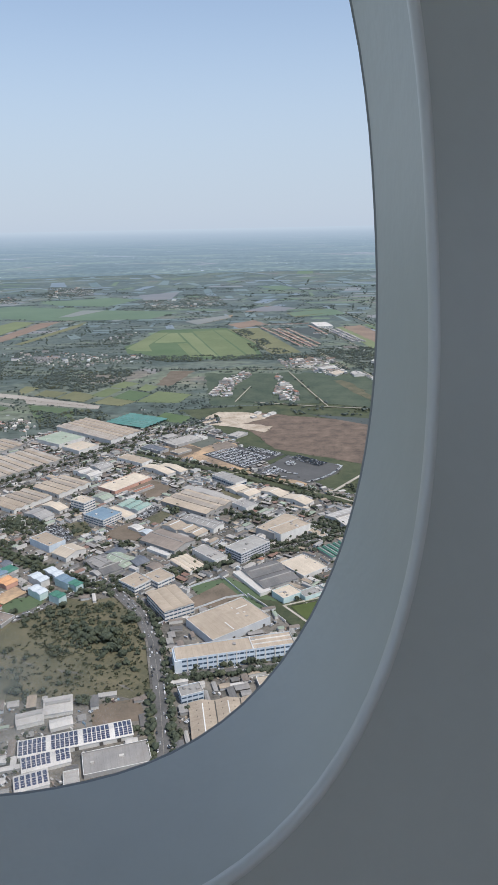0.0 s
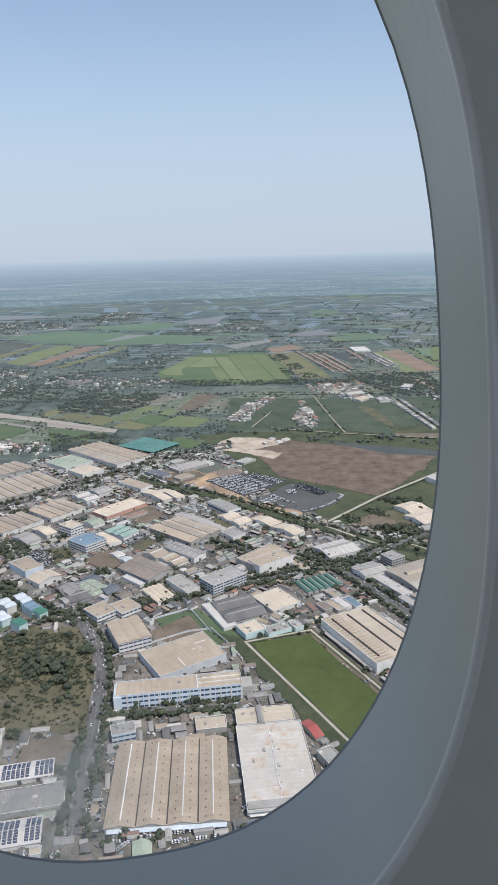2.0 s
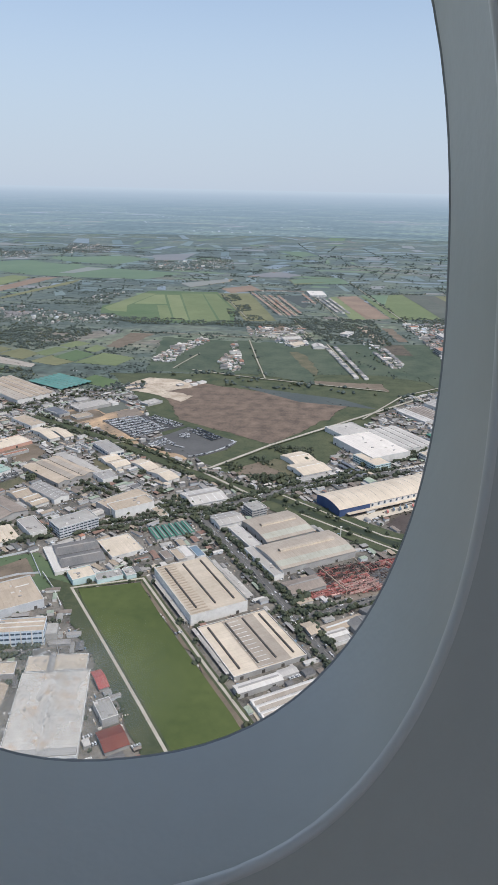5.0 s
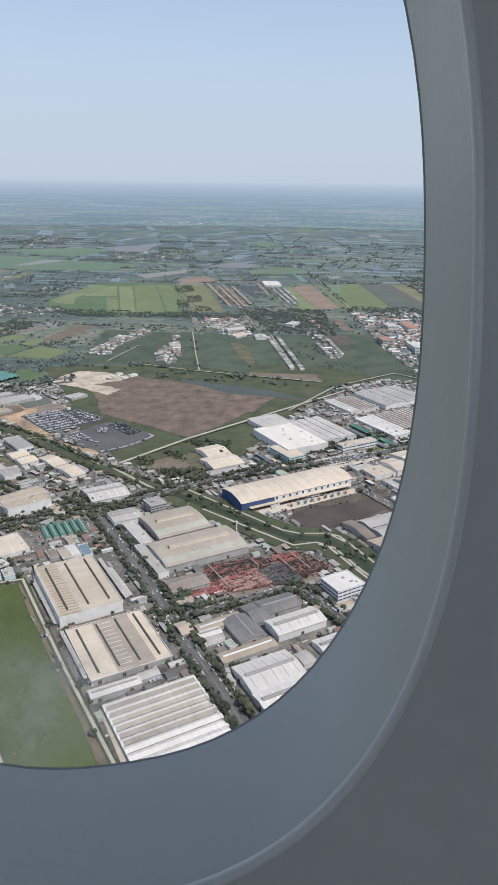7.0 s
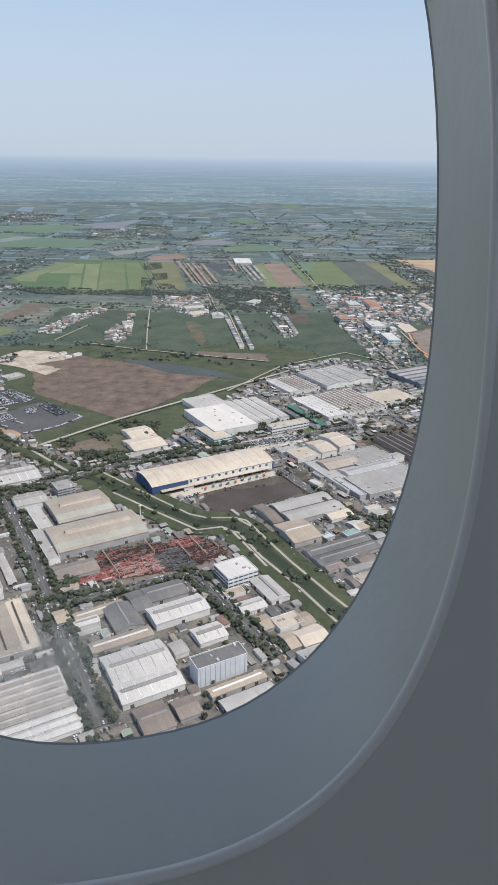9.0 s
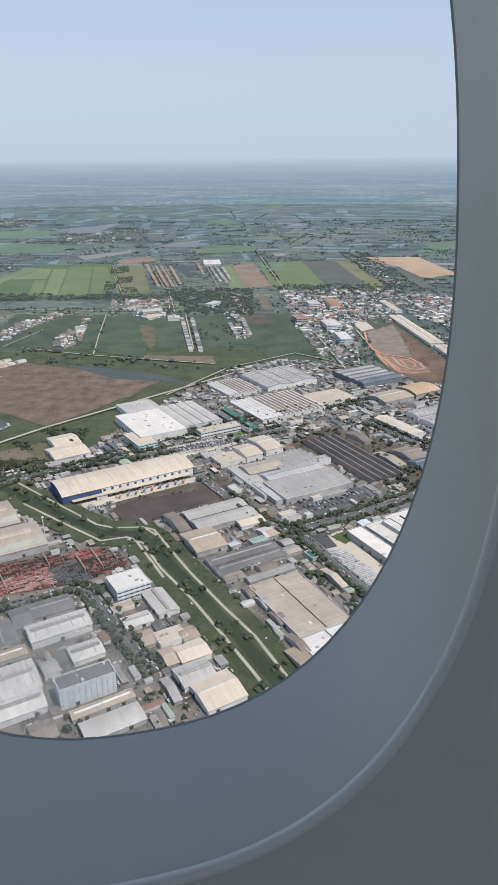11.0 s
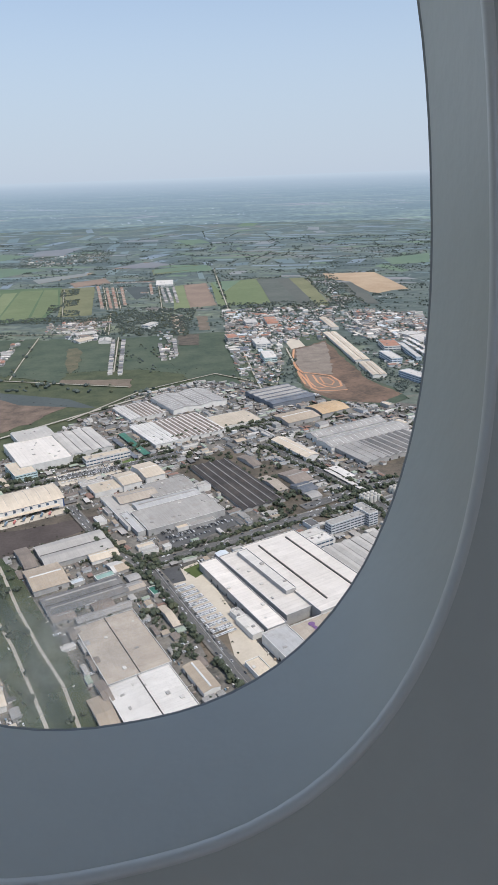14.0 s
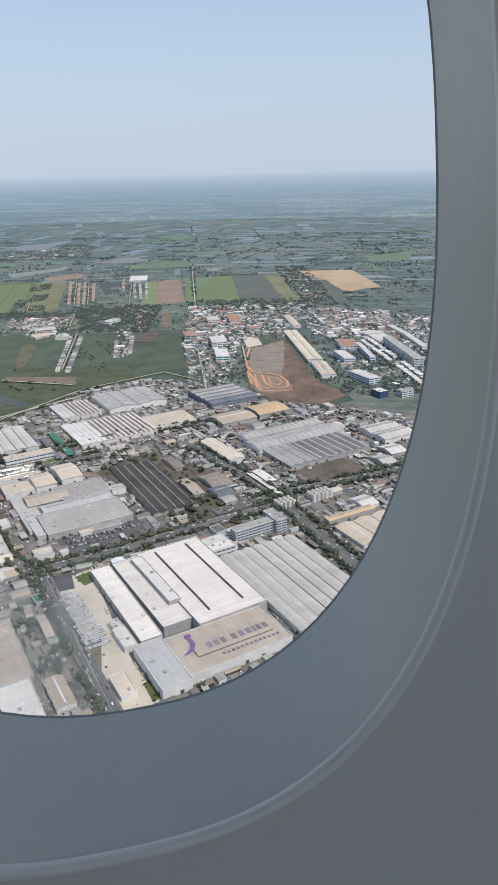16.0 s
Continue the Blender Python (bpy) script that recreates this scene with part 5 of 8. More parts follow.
building("apartment_block", -156.4, 521.3, 8.9, 17.6, 6.6, 52.0, "gable", 2, "blue", "lightteal")
building("apartment_block", -147.3, 514.6, 7.4, 12.0, 6.6, 53.4, "gable", 2, "green", "lightteal")
building("apartment_block", -156.5, 495.6, 7.5, 12.0, 6.9, 56.1, "gable", 2, "green", "lightteal")
building("warehouse", 50.2, 353.3, 67.4, 39.0, 3.9, 101.0, "flat", 1, "rustywhite", "white")
building("warehouse", 41.1, 395.1, 14.6, 35.5, 3.6, 101.2, "flat", 1, "cream", "white")
building("shed", 70.1, 384.7, 5.5, 16.5, 2.5, 33.2, "gable", 1, "red", "greywall")
building("workshop", 81.1, 358.0, 9.1, 16.0, 4.9, 33.6, "flat", 1, "concrete", "greywall")
building("workshop", 89.8, 339.3, 12.8, 15.5, 2.5, 32.9, "gable", 1, "darkred", "greywall")
building("factory", 11.2, 530.8, 33.2, 37.4, 3.0, 29.5, "gable", 2, "darkgrey", "greywall")
building("factory", 40.5, 546.0, 26.7, 31.3, 3.0, 37.6, "flat", 1, "cream", "white")
building("shed", -3.2, 520.0, 11.1, 43.0, 2.5, 31.3, "flat", 1, "white", "white")
building("factory_office", 23.8, 497.7, 17.4, 15.7, 4.7, 34.2, "flat", 1, "cream", "lightteal")
building("factory_office", 43.8, 499.0, 19.3, 10.2, 3.8, 30.6, "flat", 1, "concrete", "lightteal")
building("factory_office", 57.8, 505.0, 7.5, 11.4, 3.8, 32.1, "flat", 1, "greywhite", "lightteal")
building("warehouse", 113.1, 487.4, 69.4, 42.2, 7.7, 122.0, "strips", 3, "cream", "white")
building("warehouse", 154.6, 430.5, 55.3, 50.0, 3.1, 121.9, "strips", 4, "cream", "greywall")
building("warehouse", 162.5, 390.0, 29.4, 7.6, 3.9, 31.4, "gable", 1, "white", "greywall")
building("shed", 179.0, 403.7, 11.9, 6.4, 2.8, 33.2, "gable", 1, "greywhite", "greywall")
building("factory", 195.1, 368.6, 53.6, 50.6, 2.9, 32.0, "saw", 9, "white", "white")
building("factory", 164.5, 593.6, 45.8, 43.8, 4.7, 33.6, "curvedmon", 1, "taupe", "greywall")
building("factory", 188.7, 552.9, 68.0, 39.8, 5.9, 32.3, "curvedmon", 1, "taupe", "greywall")
building("factory", 137.6, 573.8, 10.4, 39.9, 3.5, 33.6, "flat", 1, "greywhite", "white")
building("factory", 156.2, 532.6, 8.2, 47.8, 4.2, 32.9, "flat", 1, "greywhite", "white")
building("office_block", 142.9, 622.3, 15.1, 15.4, 8.7, 36.7, "office", 4, "concrete", "greywall")
building("workshop", 117.7, 608.0, 23.1, 13.7, 3.7, 31.4, "gable", 1, "grey", "white")
building("warehouse", 187.6, 501.2, 28.5, 16.5, 4.6, 32.2, "gable", 1, "brown", "greywall")
building("office_block", 297.2, 505.4, 23.3, 20.4, 8.2, 33.6, "office", 3, "white", "white")
building("workshop", 237.1, 469.8, 11.0, 22.4, 2.6, 33.1, "gable", 1, "darkgrey", "greywall")
building("warehouse", 252.0, 481.5, 26.7, 17.2, 3.1, 30.9, "gable", 1, "darkgrey", "greywall")
building("warehouse", 264.1, 459.5, 36.0, 17.3, 5.2, 32.3, "gable", 1, "white", "white")
building("warehouse", 231.0, 452.0, 26.7, 17.6, 3.3, -58.4, "gable", 1, "darkgrey", "greywall")
building("warehouse", 214.6, 457.7, 31.9, 9.0, 2.6, 34.6, "gable", 1, "tan", "greywall")
building("shed", 211.2, 440.8, 15.6, 7.6, 2.5, 32.0, "flat", 1, "greywhite", "white")
building("shed", 79.7, 536.2, 7.1, 13.3, 2.5, 34.2, "flat", 1, "brown", "greywall")
building("shed", 88.8, 538.2, 7.5, 17.8, 2.5, 34.6, "flat", 1, "tan", "greywall")
building("shed", 93.5, 543.0, 8.4, 17.9, 2.5, 34.3, "flat", 1, "white", "white")
building("warehouse", 234.7, 430.3, 37.6, 9.6, 2.8, 32.7, "gable", 1, "tan", "greywall")
building("warehouse", 248.6, 409.7, 35.7, 25.4, 4.3, 32.0, "gable", 1, "white", "white")
building("warehouse", 258.7, 391.4, 35.1, 15.5, 4.2, 31.7, "gable", 1, "white", "white")
building("warehouse", 265.2, 368.6, 16.0, 19.3, 3.3, 31.6, "gable", 1, "brown", "greywall")
building("workshop", 280.4, 378.3, 12.1, 14.1, 2.5, 31.5, "gable", 1, "brown", "greywall")
building("factory", 294.5, 407.4, 30.0, 11.2, 12.7, 30.9, "block", 5, "darkgrey", "lightgrey")
building("warehouse", 305.6, 397.5, 33.7, 7.0, 3.0, 33.1, "gable", 1, "tan", "greywall")
building("warehouse", 313.5, 385.6, 30.8, 13.9, 3.0, 32.5, "curved", 1, "greywhite", "greywall")
building("warehouse", 285.7, 439.8, 18.2, 14.8, 3.3, 32.5, "gable", 1, "white", "white")
building("workshop", 269.3, 424.7, 8.6, 11.6, 3.2, 33.8, "curved", 1, "greywhite", "white")
building("warehouse", 320.8, 489.8, 27.9, 13.8, 3.0, -56.7, "gable", 1, "greywhite", "white")
building("warehouse", 309.5, 470.0, 17.6, 11.8, 3.0, 31.5, "gable", 1, "white", "white")
building("workshop", 319.0, 453.5, 8.4, 13.9, 2.5, 32.5, "gable", 1, "tan", "greywall")
building("warehouse", 332.5, 454.4, 17.1, 12.1, 3.8, 31.8, "flat", 1, "cream", "white")
building("workshop", 342.8, 457.4, 9.9, 11.8, 3.3, 33.1, "gable", 1, "tan", "white")
building("warehouse", 347.0, 440.5, 17.7, 14.8, 4.1, 30.8, "gable", 1, "cream", "white")
building("warehouse", 334.9, 436.7, 9.0, 15.4, 3.2, 32.0, "gable", 1, "tan", "greywall")
building("warehouse", 350.6, 422.2, 19.3, 16.7, 4.0, 31.9, "gable", 1, "greywhite", "white")
building("shed", 339.3, 410.2, 4.1, 19.9, 2.5, 31.6, "gable", 1, "grey", "greywall")
building("shed", 297.5, 483.4, 13.8, 7.2, 3.1, 30.8, "flat", 1, "tan", "white")
building("shed", 193.0, 449.6, 8.3, 13.2, 2.9, 33.7, "gable", 1, "tan", "greywall")
building("shed", 209.6, 446.0, 15.1, 7.5, 2.9, 31.1, "gable", 1, "white", "white")
building("warehouse", 258.6, 672.8, 119.8, 36.6, 7.9, 32.7, "curved", 1, "cream", "bluewall")
building("factory", 259.4, 803.8, 50.7, 74.6, 8.0, 32.6, "flat", 1, "brightwhite", "white")
building("factory", 236.7, 860.8, 40.2, 38.6, 5.3, 33.7, "flat", 1, "greywhite", "white")
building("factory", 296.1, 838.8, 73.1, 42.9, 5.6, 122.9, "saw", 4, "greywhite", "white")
building("office_block", 332.5, 794.1, 46.0, 11.4, 6.8, 32.6, "office", 2, "cream", "white")
building("office_block", 257.1, 760.1, 20.9, 36.9, 7.1, 35.1, "office", 3, "cream", "lightteal")
building("workshop", 179.1, 761.4, 26.0, 29.9, 3.7, 34.8, "gable", 1, "cream", "white")
building("workshop", 190.9, 734.4, 34.6, 31.0, 3.6, 34.5, "gable", 1, "cream", "white")
building("workshop", 194.6, 710.2, 34.2, 9.5, 2.9, 33.0, "flat", 1, "greywhite", "greywall")
building("canopy", 233.0, 735.4, 38.8, 4.6, 2.5, -55.6, "flat", 1, "slate", "greywall")
building("canopy", 236.8, 743.8, 41.1, 4.6, 2.5, -55.7, "flat", 1, "slate", "greywall")
building("canopy", 248.6, 737.8, 24.5, 4.7, 2.5, -55.5, "flat", 1, "cream", "white")
building("factory", 338.3, 943.1, 55.3, 44.6, 4.2, -56.2, "saw", 9, "whitebrown", "white")
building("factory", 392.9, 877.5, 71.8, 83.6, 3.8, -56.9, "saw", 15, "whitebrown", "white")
building("factory", 454.2, 907.7, 50.7, 42.2, 3.4, 30.9, "flat", 1, "cream", "white")
building("factory", 393.7, 981.9, 65.6, 72.6, 5.7, 122.8, "gable", 2, "grey", "white")
building("factory", 507.3, 995.2, 62.3, 65.4, 5.9, 32.6, "saw", 5, "slate", "slatewall")
building("warehouse", 562.3, 935.5, 39.2, 34.3, 5.6, 33.5, "curved", 1, "orangetan", "greywall")
building("warehouse", 525.7, 908.9, 43.5, 32.3, 4.8, 33.7, "gable", 1, "tan", "greywall")
building("warehouse", 364.9, 733.9, 17.6, 28.7, 6.3, 32.8, "gable", 1, "cream", "white")
building("warehouse", 381.2, 753.2, 19.1, 35.6, 6.4, 33.5, "gable", 1, "cream", "white")
building("warehouse", 348.5, 721.8, 29.0, 22.8, 4.0, 31.9, "flat", 1, "cream", "white")
building("shed", 331.8, 732.7, 21.4, 8.4, 2.9, 32.7, "flat", 1, "greywhite", "white")
building("factory", 406.2, 715.7, 42.1, 31.6, 5.6, 32.1, "flat", 1, "bluegrey", "greywall")
building("factory", 408.3, 689.6, 57.9, 17.2, 4.9, 31.7, "gable", 1, "lightgreyroof", "white")
building("factory", 379.4, 699.2, 34.9, 21.6, 5.0, 30.8, "gable", 1, "taupe", "greywall")
building("factory", 385.8, 649.4, 6.7, 39.9, 4.1, 32.2, "flat", 1, "lightgreyroof", "greywall")
building("shed", 440.8, 651.8, 22.9, 7.2, 2.6, 31.7, "flat", 1, "grey", "greywall")
building("shed", 413.0, 643.2, 11.5, 6.4, 2.6, 30.6, "flat", 1, "white", "white")
building("shed", 427.3, 643.9, 10.9, 5.7, 2.6, 32.1, "flat", 1, "cream", "white")
building("factory", 435.6, 719.2, 12.5, 10.1, 5.1, 33.1, "flat", 1, "greywhite", "white")
building("factory", 420.7, 665.6, 67.8, 38.6, 5.3, 31.5, "flat", 1, "bluegrey", "greywall")
building("workshop", 372.6, 673.2, 15.3, 65.5, 3.6, 32.5, "flat", 1, "greywhite", "white")
building("warehouse", 348.7, 609.3, 51.4, 33.3, 4.0, 32.3, "saw", 2, "greywhite", "greywall")
building("shed", 316.7, 594.7, 8.9, 33.2, 3.4, 32.8, "gable", 1, "brown", "greywall")
building("warehouse", 340.2, 567.2, 24.2, 31.2, 4.2, 31.4, "gable", 1, "tan", "greywall")
building("shed", 373.0, 600.1, 21.1, 13.8, 2.9, 31.5, "gable", 1, "cream", "white")
building("shed", 386.8, 582.6, 9.6, 14.8, 2.5, 34.8, "gable", 1, "white", "greywall")
building("warehouse", 373.0, 545.6, 54.3, 23.1, 2.7, 31.6, "gable", 2, "darkgrey", "greywall")
building("workshop", 390.5, 525.8, 36.1, 7.6, 2.6, 32.5, "gable", 1, "grey", "greywall")
building("shed", 364.7, 521.7, 14.6, 9.1, 2.5, 32.6, "gable", 1, "brown", "greywall")
building("shed", 401.1, 555.6, 16.0, 8.5, 2.5, 32.3, "gable", 1, "grey", "greywall")
building("factory", 409.1, 490.6, 62.0, 38.1, 3.5, 121.8, "flat", 1, "taupe", "greywall")
building("factory", 434.5, 445.2, 40.3, 38.3, 3.3, 122.0, "flat", 1, "white", "white")
building("shed", 412.3, 432.6, 9.2, 31.8, 2.5, 31.4, "gable", 1, "tan", "greywall")
building("workshop", 459.5, 462.0, 25.9, 10.3, 3.5, 122.9, "gable", 1, "tan", "white")
building("warehouse", 364.4, 409.6, 22.9, 23.5, 3.7, 33.1, "gable", 1, "cream", "white")
building("factory_hall", 477.2, 544.7, 93.0, 13.5, 5.5, 122.1, "flat", 1, "brightwhite", "greywall")
building("factory_hall", 492.1, 554.9, 86.9, 18.9, 7.2, 122.9, "flat", 1, "brightwhite", "greywall")
building("factory_hall", 522.1, 569.2, 98.3, 47.2, 8.4, 122.9, "strips", 2, "brightwhite", "greywall")
building("roof_monitor", 494.0, 564.5, 62.4, 7.7, 10.0, 123.3, "flat", 1, "white", "greywall")
building("factory_hall", 587.6, 573.1, 101.6, 60.7, 4.8, 122.2, "saw", 7, "greywhite", "white")
building("factory_hall", 546.5, 504.6, 65.4, 36.5, 6.3, 32.2, "logo", 1, "taupe", "white")
building("factory_hall", 511.2, 482.2, 17.4, 42.5, 6.7, 32.1, "flat", 1, "lightgreyroof", "white")
building("loading_shed", 476.7, 522.2, 5.7, 9.5, 3.7, 34.4, "flat", 1, "white", "white")
building("loading_shed", 484.8, 509.1, 7.9, 20.6, 3.6, 33.1, "flat", 1, "white", "white")
building("guard_building", 492.3, 468.3, 9.1, 19.1, 3.3, 32.4, "flat", 1, "cream", "white")
building("factory", 578.9, 867.4, 94.0, 19.1, 5.0, 32.6, "gable", 1, "grey", "white")
building("factory", 594.2, 843.5, 103.7, 26.0, 5.5, 32.6, "gable", 1, "grey", "white")
building("factory", 613.9, 811.0, 50.0, 93.0, 4.5, -57.6, "saw", 10, "grey", "greywall")
building("warehouse", 520.6, 809.4, 61.7, 15.2, 5.2, -56.7, "gable", 1, "cream", "white")
building("canopy", 564.2, 731.9, 59.4, 5.2, 2.5, -57.4, "flat", 1, "white", "white")
building("canopy", 562.8, 749.9, 10.1, 29.8, 2.5, 32.0, "flat", 1, "white", "white")
building("office_block", 555.9, 641.1, 33.4, 7.9, 9.1, 33.1, "office", 4, "concrete", "lightgrey")
building("office_block", 573.0, 654.4, 8.9, 20.2, 10.7, 32.3, "office", 5, "concrete", "lightgrey")
building("factory_office", 531.0, 620.2, 20.8, 23.3, 4.2, 34.3, "flat", 1, "white", "white")
building("office_block", 533.4, 613.9, 19.3, 11.3, 6.5, 32.4, "office", 2, "white", "white")
building("warehouse", 632.6, 669.8, 45.0, 7.6, 4.5, 32.1, "gable", 1, "orangetan", "greywall")
building("warehouse", 650.6, 648.5, 34.5, 51.6, 2.8, 122.6, "gable", 3, "cream", "white")
building("shed", 646.7, 694.2, 15.5, 19.1, 3.1, 32.8, "gable", 1, "white", "white")
building("warehouse", 689.0, 861.1, 40.0, 44.1, 5.0, 31.7, "gable", 2, "greywhite", "white")
building("shed", 687.4, 810.6, 18.2, 23.1, 3.5, 29.8, "gable", 1, "white", "greywall")
building("shed", 675.4, 783.5, 14.2, 20.9, 3.4, 28.8, "gable", 1, "greywhite", "greywall")
building("shed", 102.7, 544.7, 6.7, 17.9, 2.5, 33.5, "flat", 1, "blue", "white")
building("warehouse", 602.2, 1458.3, 102.8, 13.5, 4.0, -80.5, "gable", 1, "cream", "white")
building("warehouse", 613.8, 1262.7, 205.3, 21.7, 5.0, -80.6, "gable", 2, "cream", "white")
building("warehouse", 639.1, 1115.5, 72.9, 19.9, 4.6, -81.4, "gable", 2, "cream", "white")
building("apartment_block", 672.7, 1172.9, 16.3, 50.9, 9.2, 13.5, "office", 3, "white", "lightblue")
building("apartment_block", 689.3, 1068.5, 17.6, 45.7, 8.3, 30.9, "office", 3, "white", "lightblue")
building("apartment_block", 700.0, 995.6, 13.0, 16.9, 7.9, 32.7, "office", 3, "white", "bluewall")
building("apartment_block", 684.3, 1257.7, 26.0, 44.8, 7.2, 4.5, "office", 2, "terracotta", "white")
building("apartment_block", 707.7, 1212.4, 7.8, 97.0, 6.7, 6.8, "office", 2, "white", "lightblue")
building("apartment_block", 760.5, 1201.1, 13.9, 147.7, 13.0, 9.0, "office", 5, "concrete", "lightgrey")
building("warehouse", 787.6, 1319.7, 9.4, 170.5, 4.4, 9.9, "gable", 1, "white", "white")
building("apartment_block", 731.1, 995.6, 17.2, 10.5, 7.9, 29.8, "office", 3, "concrete", "white")
building("warehouse", -104.5, 336.0, 63.1, 13.5, 3.1, 15.9, "solar", 1, "white", "white")
building("warehouse", -78.7, 320.8, 36.3, 17.3, 2.5, 16.0, "flat", 1, "grey", "greywall")
building("warehouse", -77.7, 298.0, 26.4, 16.9, 2.5, 15.3, "solar", 1, "white", "white")
building("warehouse", -117.5, 320.3, 25.8, 12.7, 2.5, 19.2, "solar", 1, "white", "white")
building("warehouse", -121.0, 304.8, 17.4, 12.2, 2.5, 20.7, "solar", 1, "white", "white")
building("warehouse", -122.6, 366.3, 16.7, 15.4, 2.8, 14.3, "gable", 1, "greywhite", "white")
building("warehouse", -136.7, 354.8, 15.7, 10.9, 2.8, 20.2, "gable", 1, "greywhite", "white")
building("shed", -116.8, 350.5, 13.1, 7.7, 2.5, 20.1, "gable", 1, "white", "white")
building("factory", 464.5, 729.0, 110.0, 40.0, 2.6, -59.5, "saw", 5, "darkbrown", "greywall")
building("canopy", -174.5, 1033.3, 73.0, 58.0, 2.5, -31.2, "saw", 7, "netteal", "greywall")
building("canopy", 55.2, 316.3, 37.8, 4.0, 2.5, 18.4, "flat", 1, "slate", "greywall")
building("warehouse", 162.8, 1362.2, 33.7, 22.9, 3.0, 52.1, "gable", 1, "cream", "white")
building("warehouse", 205.1, 1350.8, 27.8, 20.5, 3.9, 98.6, "gable", 1, "greywhite", "white")
building("warehouse", 151.7, 1419.7, 37.8, 28.1, 3.1, 28.4, "gable", 1, "greywhite", "white")
building("apartment_block", 264.0, 1473.4, 35.1, 15.5, 6.4, 65.7, "office", 2, "white", "white")
building("apartment_block", 456.0, 1462.2, 21.9, 34.1, 9.4, 11.5, "office", 3, "white", "white")
building("apartment_block", 493.4, 1481.5, 20.2, 68.4, 6.3, 8.3, "gable", 3, "terracotta", "white")
building("apartment_block", 428.4, 1330.1, 19.3, 33.1, 9.6, 12.9, "office", 3, "terracotta", "greywall")
building("apartment_block", 479.5, 1289.3, 24.9, 44.2, 8.3, 11.2, "office", 3, "white", "white")
building("apartment_block", 492.1, 1191.9, 19.0, 48.1, 9.4, 8.9, "office", 3, "white", "lightteal")
building("warehouse", 737.5, 1319.7, 28.9, 77.1, 4.6, 18.7, "gable", 1, "white", "white")
building("apartment_block", 206.3, 2064.5, 45.3, 89.8, 4.4, 7.9, "office", 2, "white", "white")
building("canopy", 94.3, 476.7, 66.0, 2.2, 2.5, -57.8, "flat", 1, "greywhite", "greywall")
building("canopy", 133.1, 507.3, 60.8, 3.4, 2.5, -57.4, "flat", 1, "greywhite", "greywall")
building("canopy", 129.9, 419.0, 51.3, 2.4, 2.5, -57.1, "flat", 1, "greywhite", "greywall")
building("workshop", -96.1, 920.1, 47.3, 24.4, 3.9, 45.6, "flat", 1, "greywhite", "greywall")
building("workshop", -129.8, 886.4, 15.4, 35.5, 3.8, 51.7, "flat", 1, "slate", "greywall")
building("workshop", -21.5, 948.6, 25.0, 16.8, 2.5, 51.9, "flat", 1, "greywhite", "greywall")
building("shed", 20.4, 1049.4, 9.7, 6.5, 2.5, 46.1, "flat", 1, "white", "white")
building("shed", 29.7, 1062.8, 13.6, 7.0, 2.5, 49.5, "flat", 1, "white", "white")
building("shed", 8.1, 1067.4, 9.9, 6.7, 2.5, 46.3, "flat", 1, "greywhite", "white")
building("shed", 0.9, 1042.6, 9.5, 6.5, 2.5, 46.4, "flat", 1, "white", "greywall")
building("shed", -94.4, 876.8, 23.2, 15.7, 2.5, 46.3, "flat", 1, "tan", "greywall")
building("shed", -72.2, 937.5, 9.7, 15.6, 3.2, 50.0, "flat", 1, "white", "white")
building("shed", 382.0, 658.1, 9.7, 3.5, 2.5, -55.3, "flat", 1, "tan", "greywall")
building("shed", 377.6, 503.2, 6.2, 12.6, 2.5, 31.7, "gable", 1, "brown", "greywall")
building("shed", 387.0, 491.8, 4.9, 13.7, 2.5, 32.6, "gable", 1, "grey", "greywall")
building("shed", 396.5, 475.8, 5.5, 14.4, 2.5, 31.7, "gable", 1, "brown", "greywall")
building("shed", 408.6, 449.3, 4.7, 23.4, 2.5, 31.6, "gable", 1, "brown", "greywall")
building("row_house", -233.8, 556.9, 18.3, 16.0, 5.1, 54.2, "office", 3, "clay", "salmon")
building("row_house", -233.7, 533.8, 16.1, 14.6, 3.6, 48.7, "gable", 2, "terracotta", "salmon")
building("row_house", -219.8, 540.9, 12.0, 13.8, 3.2, 56.4, "gable", 2, "blue", "white")
building("row_house", -206.2, 524.8, 11.4, 14.6, 4.2, 53.8, "gable", 2, "orange", "salmon")
building("row_house", -225.8, 517.7, 15.2, 14.1, 3.1, 50.6, "gable", 2, "darkred", "white")
building("row_house", -215.0, 506.1, 12.7, 13.6, 4.8, 55.0, "office", 3, "greywhite", "white")
building("row_house", -208.3, 483.1, 16.7, 15.5, 2.9, 58.7, "gable", 2, "darkred", "greywall")
building("row_house", -212.5, 548.3, 10.5, 12.9, 2.9, 51.5, "gable", 2, "green", "white")
building("row_house", -194.3, 468.5, 14.8, 18.6, 2.6, 66.6, "flat", 1, "brown", "greywall")
building("row_house", -219.2, 558.8, 8.6, 11.3, 3.0, 52.7, "gable", 1, "slate", "white")
building("shed", 377.9, 537.6, 7.9, 6.7, 2.5, 34.6, "flat", 1, "white", "greywall")
building("shed", 388.1, 533.7, 13.5, 11.8, 2.5, 33.5, "gable", 1, "brown", "greywall")
building("workshop", 404.1, 556.3, 14.4, 9.2, 2.5, 33.4, "gable", 1, "taupe", "greywall")
building("workshop", 392.3, 528.7, 32.0, 4.6, 2.5, 32.6, "gable", 1, "grey", "greywall")
building("shed", 419.0, 550.6, 4.7, 10.3, 2.5, 33.7, "flat", 1, "green", "greywall")
building("shed", 369.2, 523.4, 5.3, 10.3, 2.5, 33.9, "gable", 1, "brown", "greywall")
building("workshop", 401.4, 568.1, 8.7, 8.6, 2.5, 35.8, "gable", 1, "grey", "greywall")
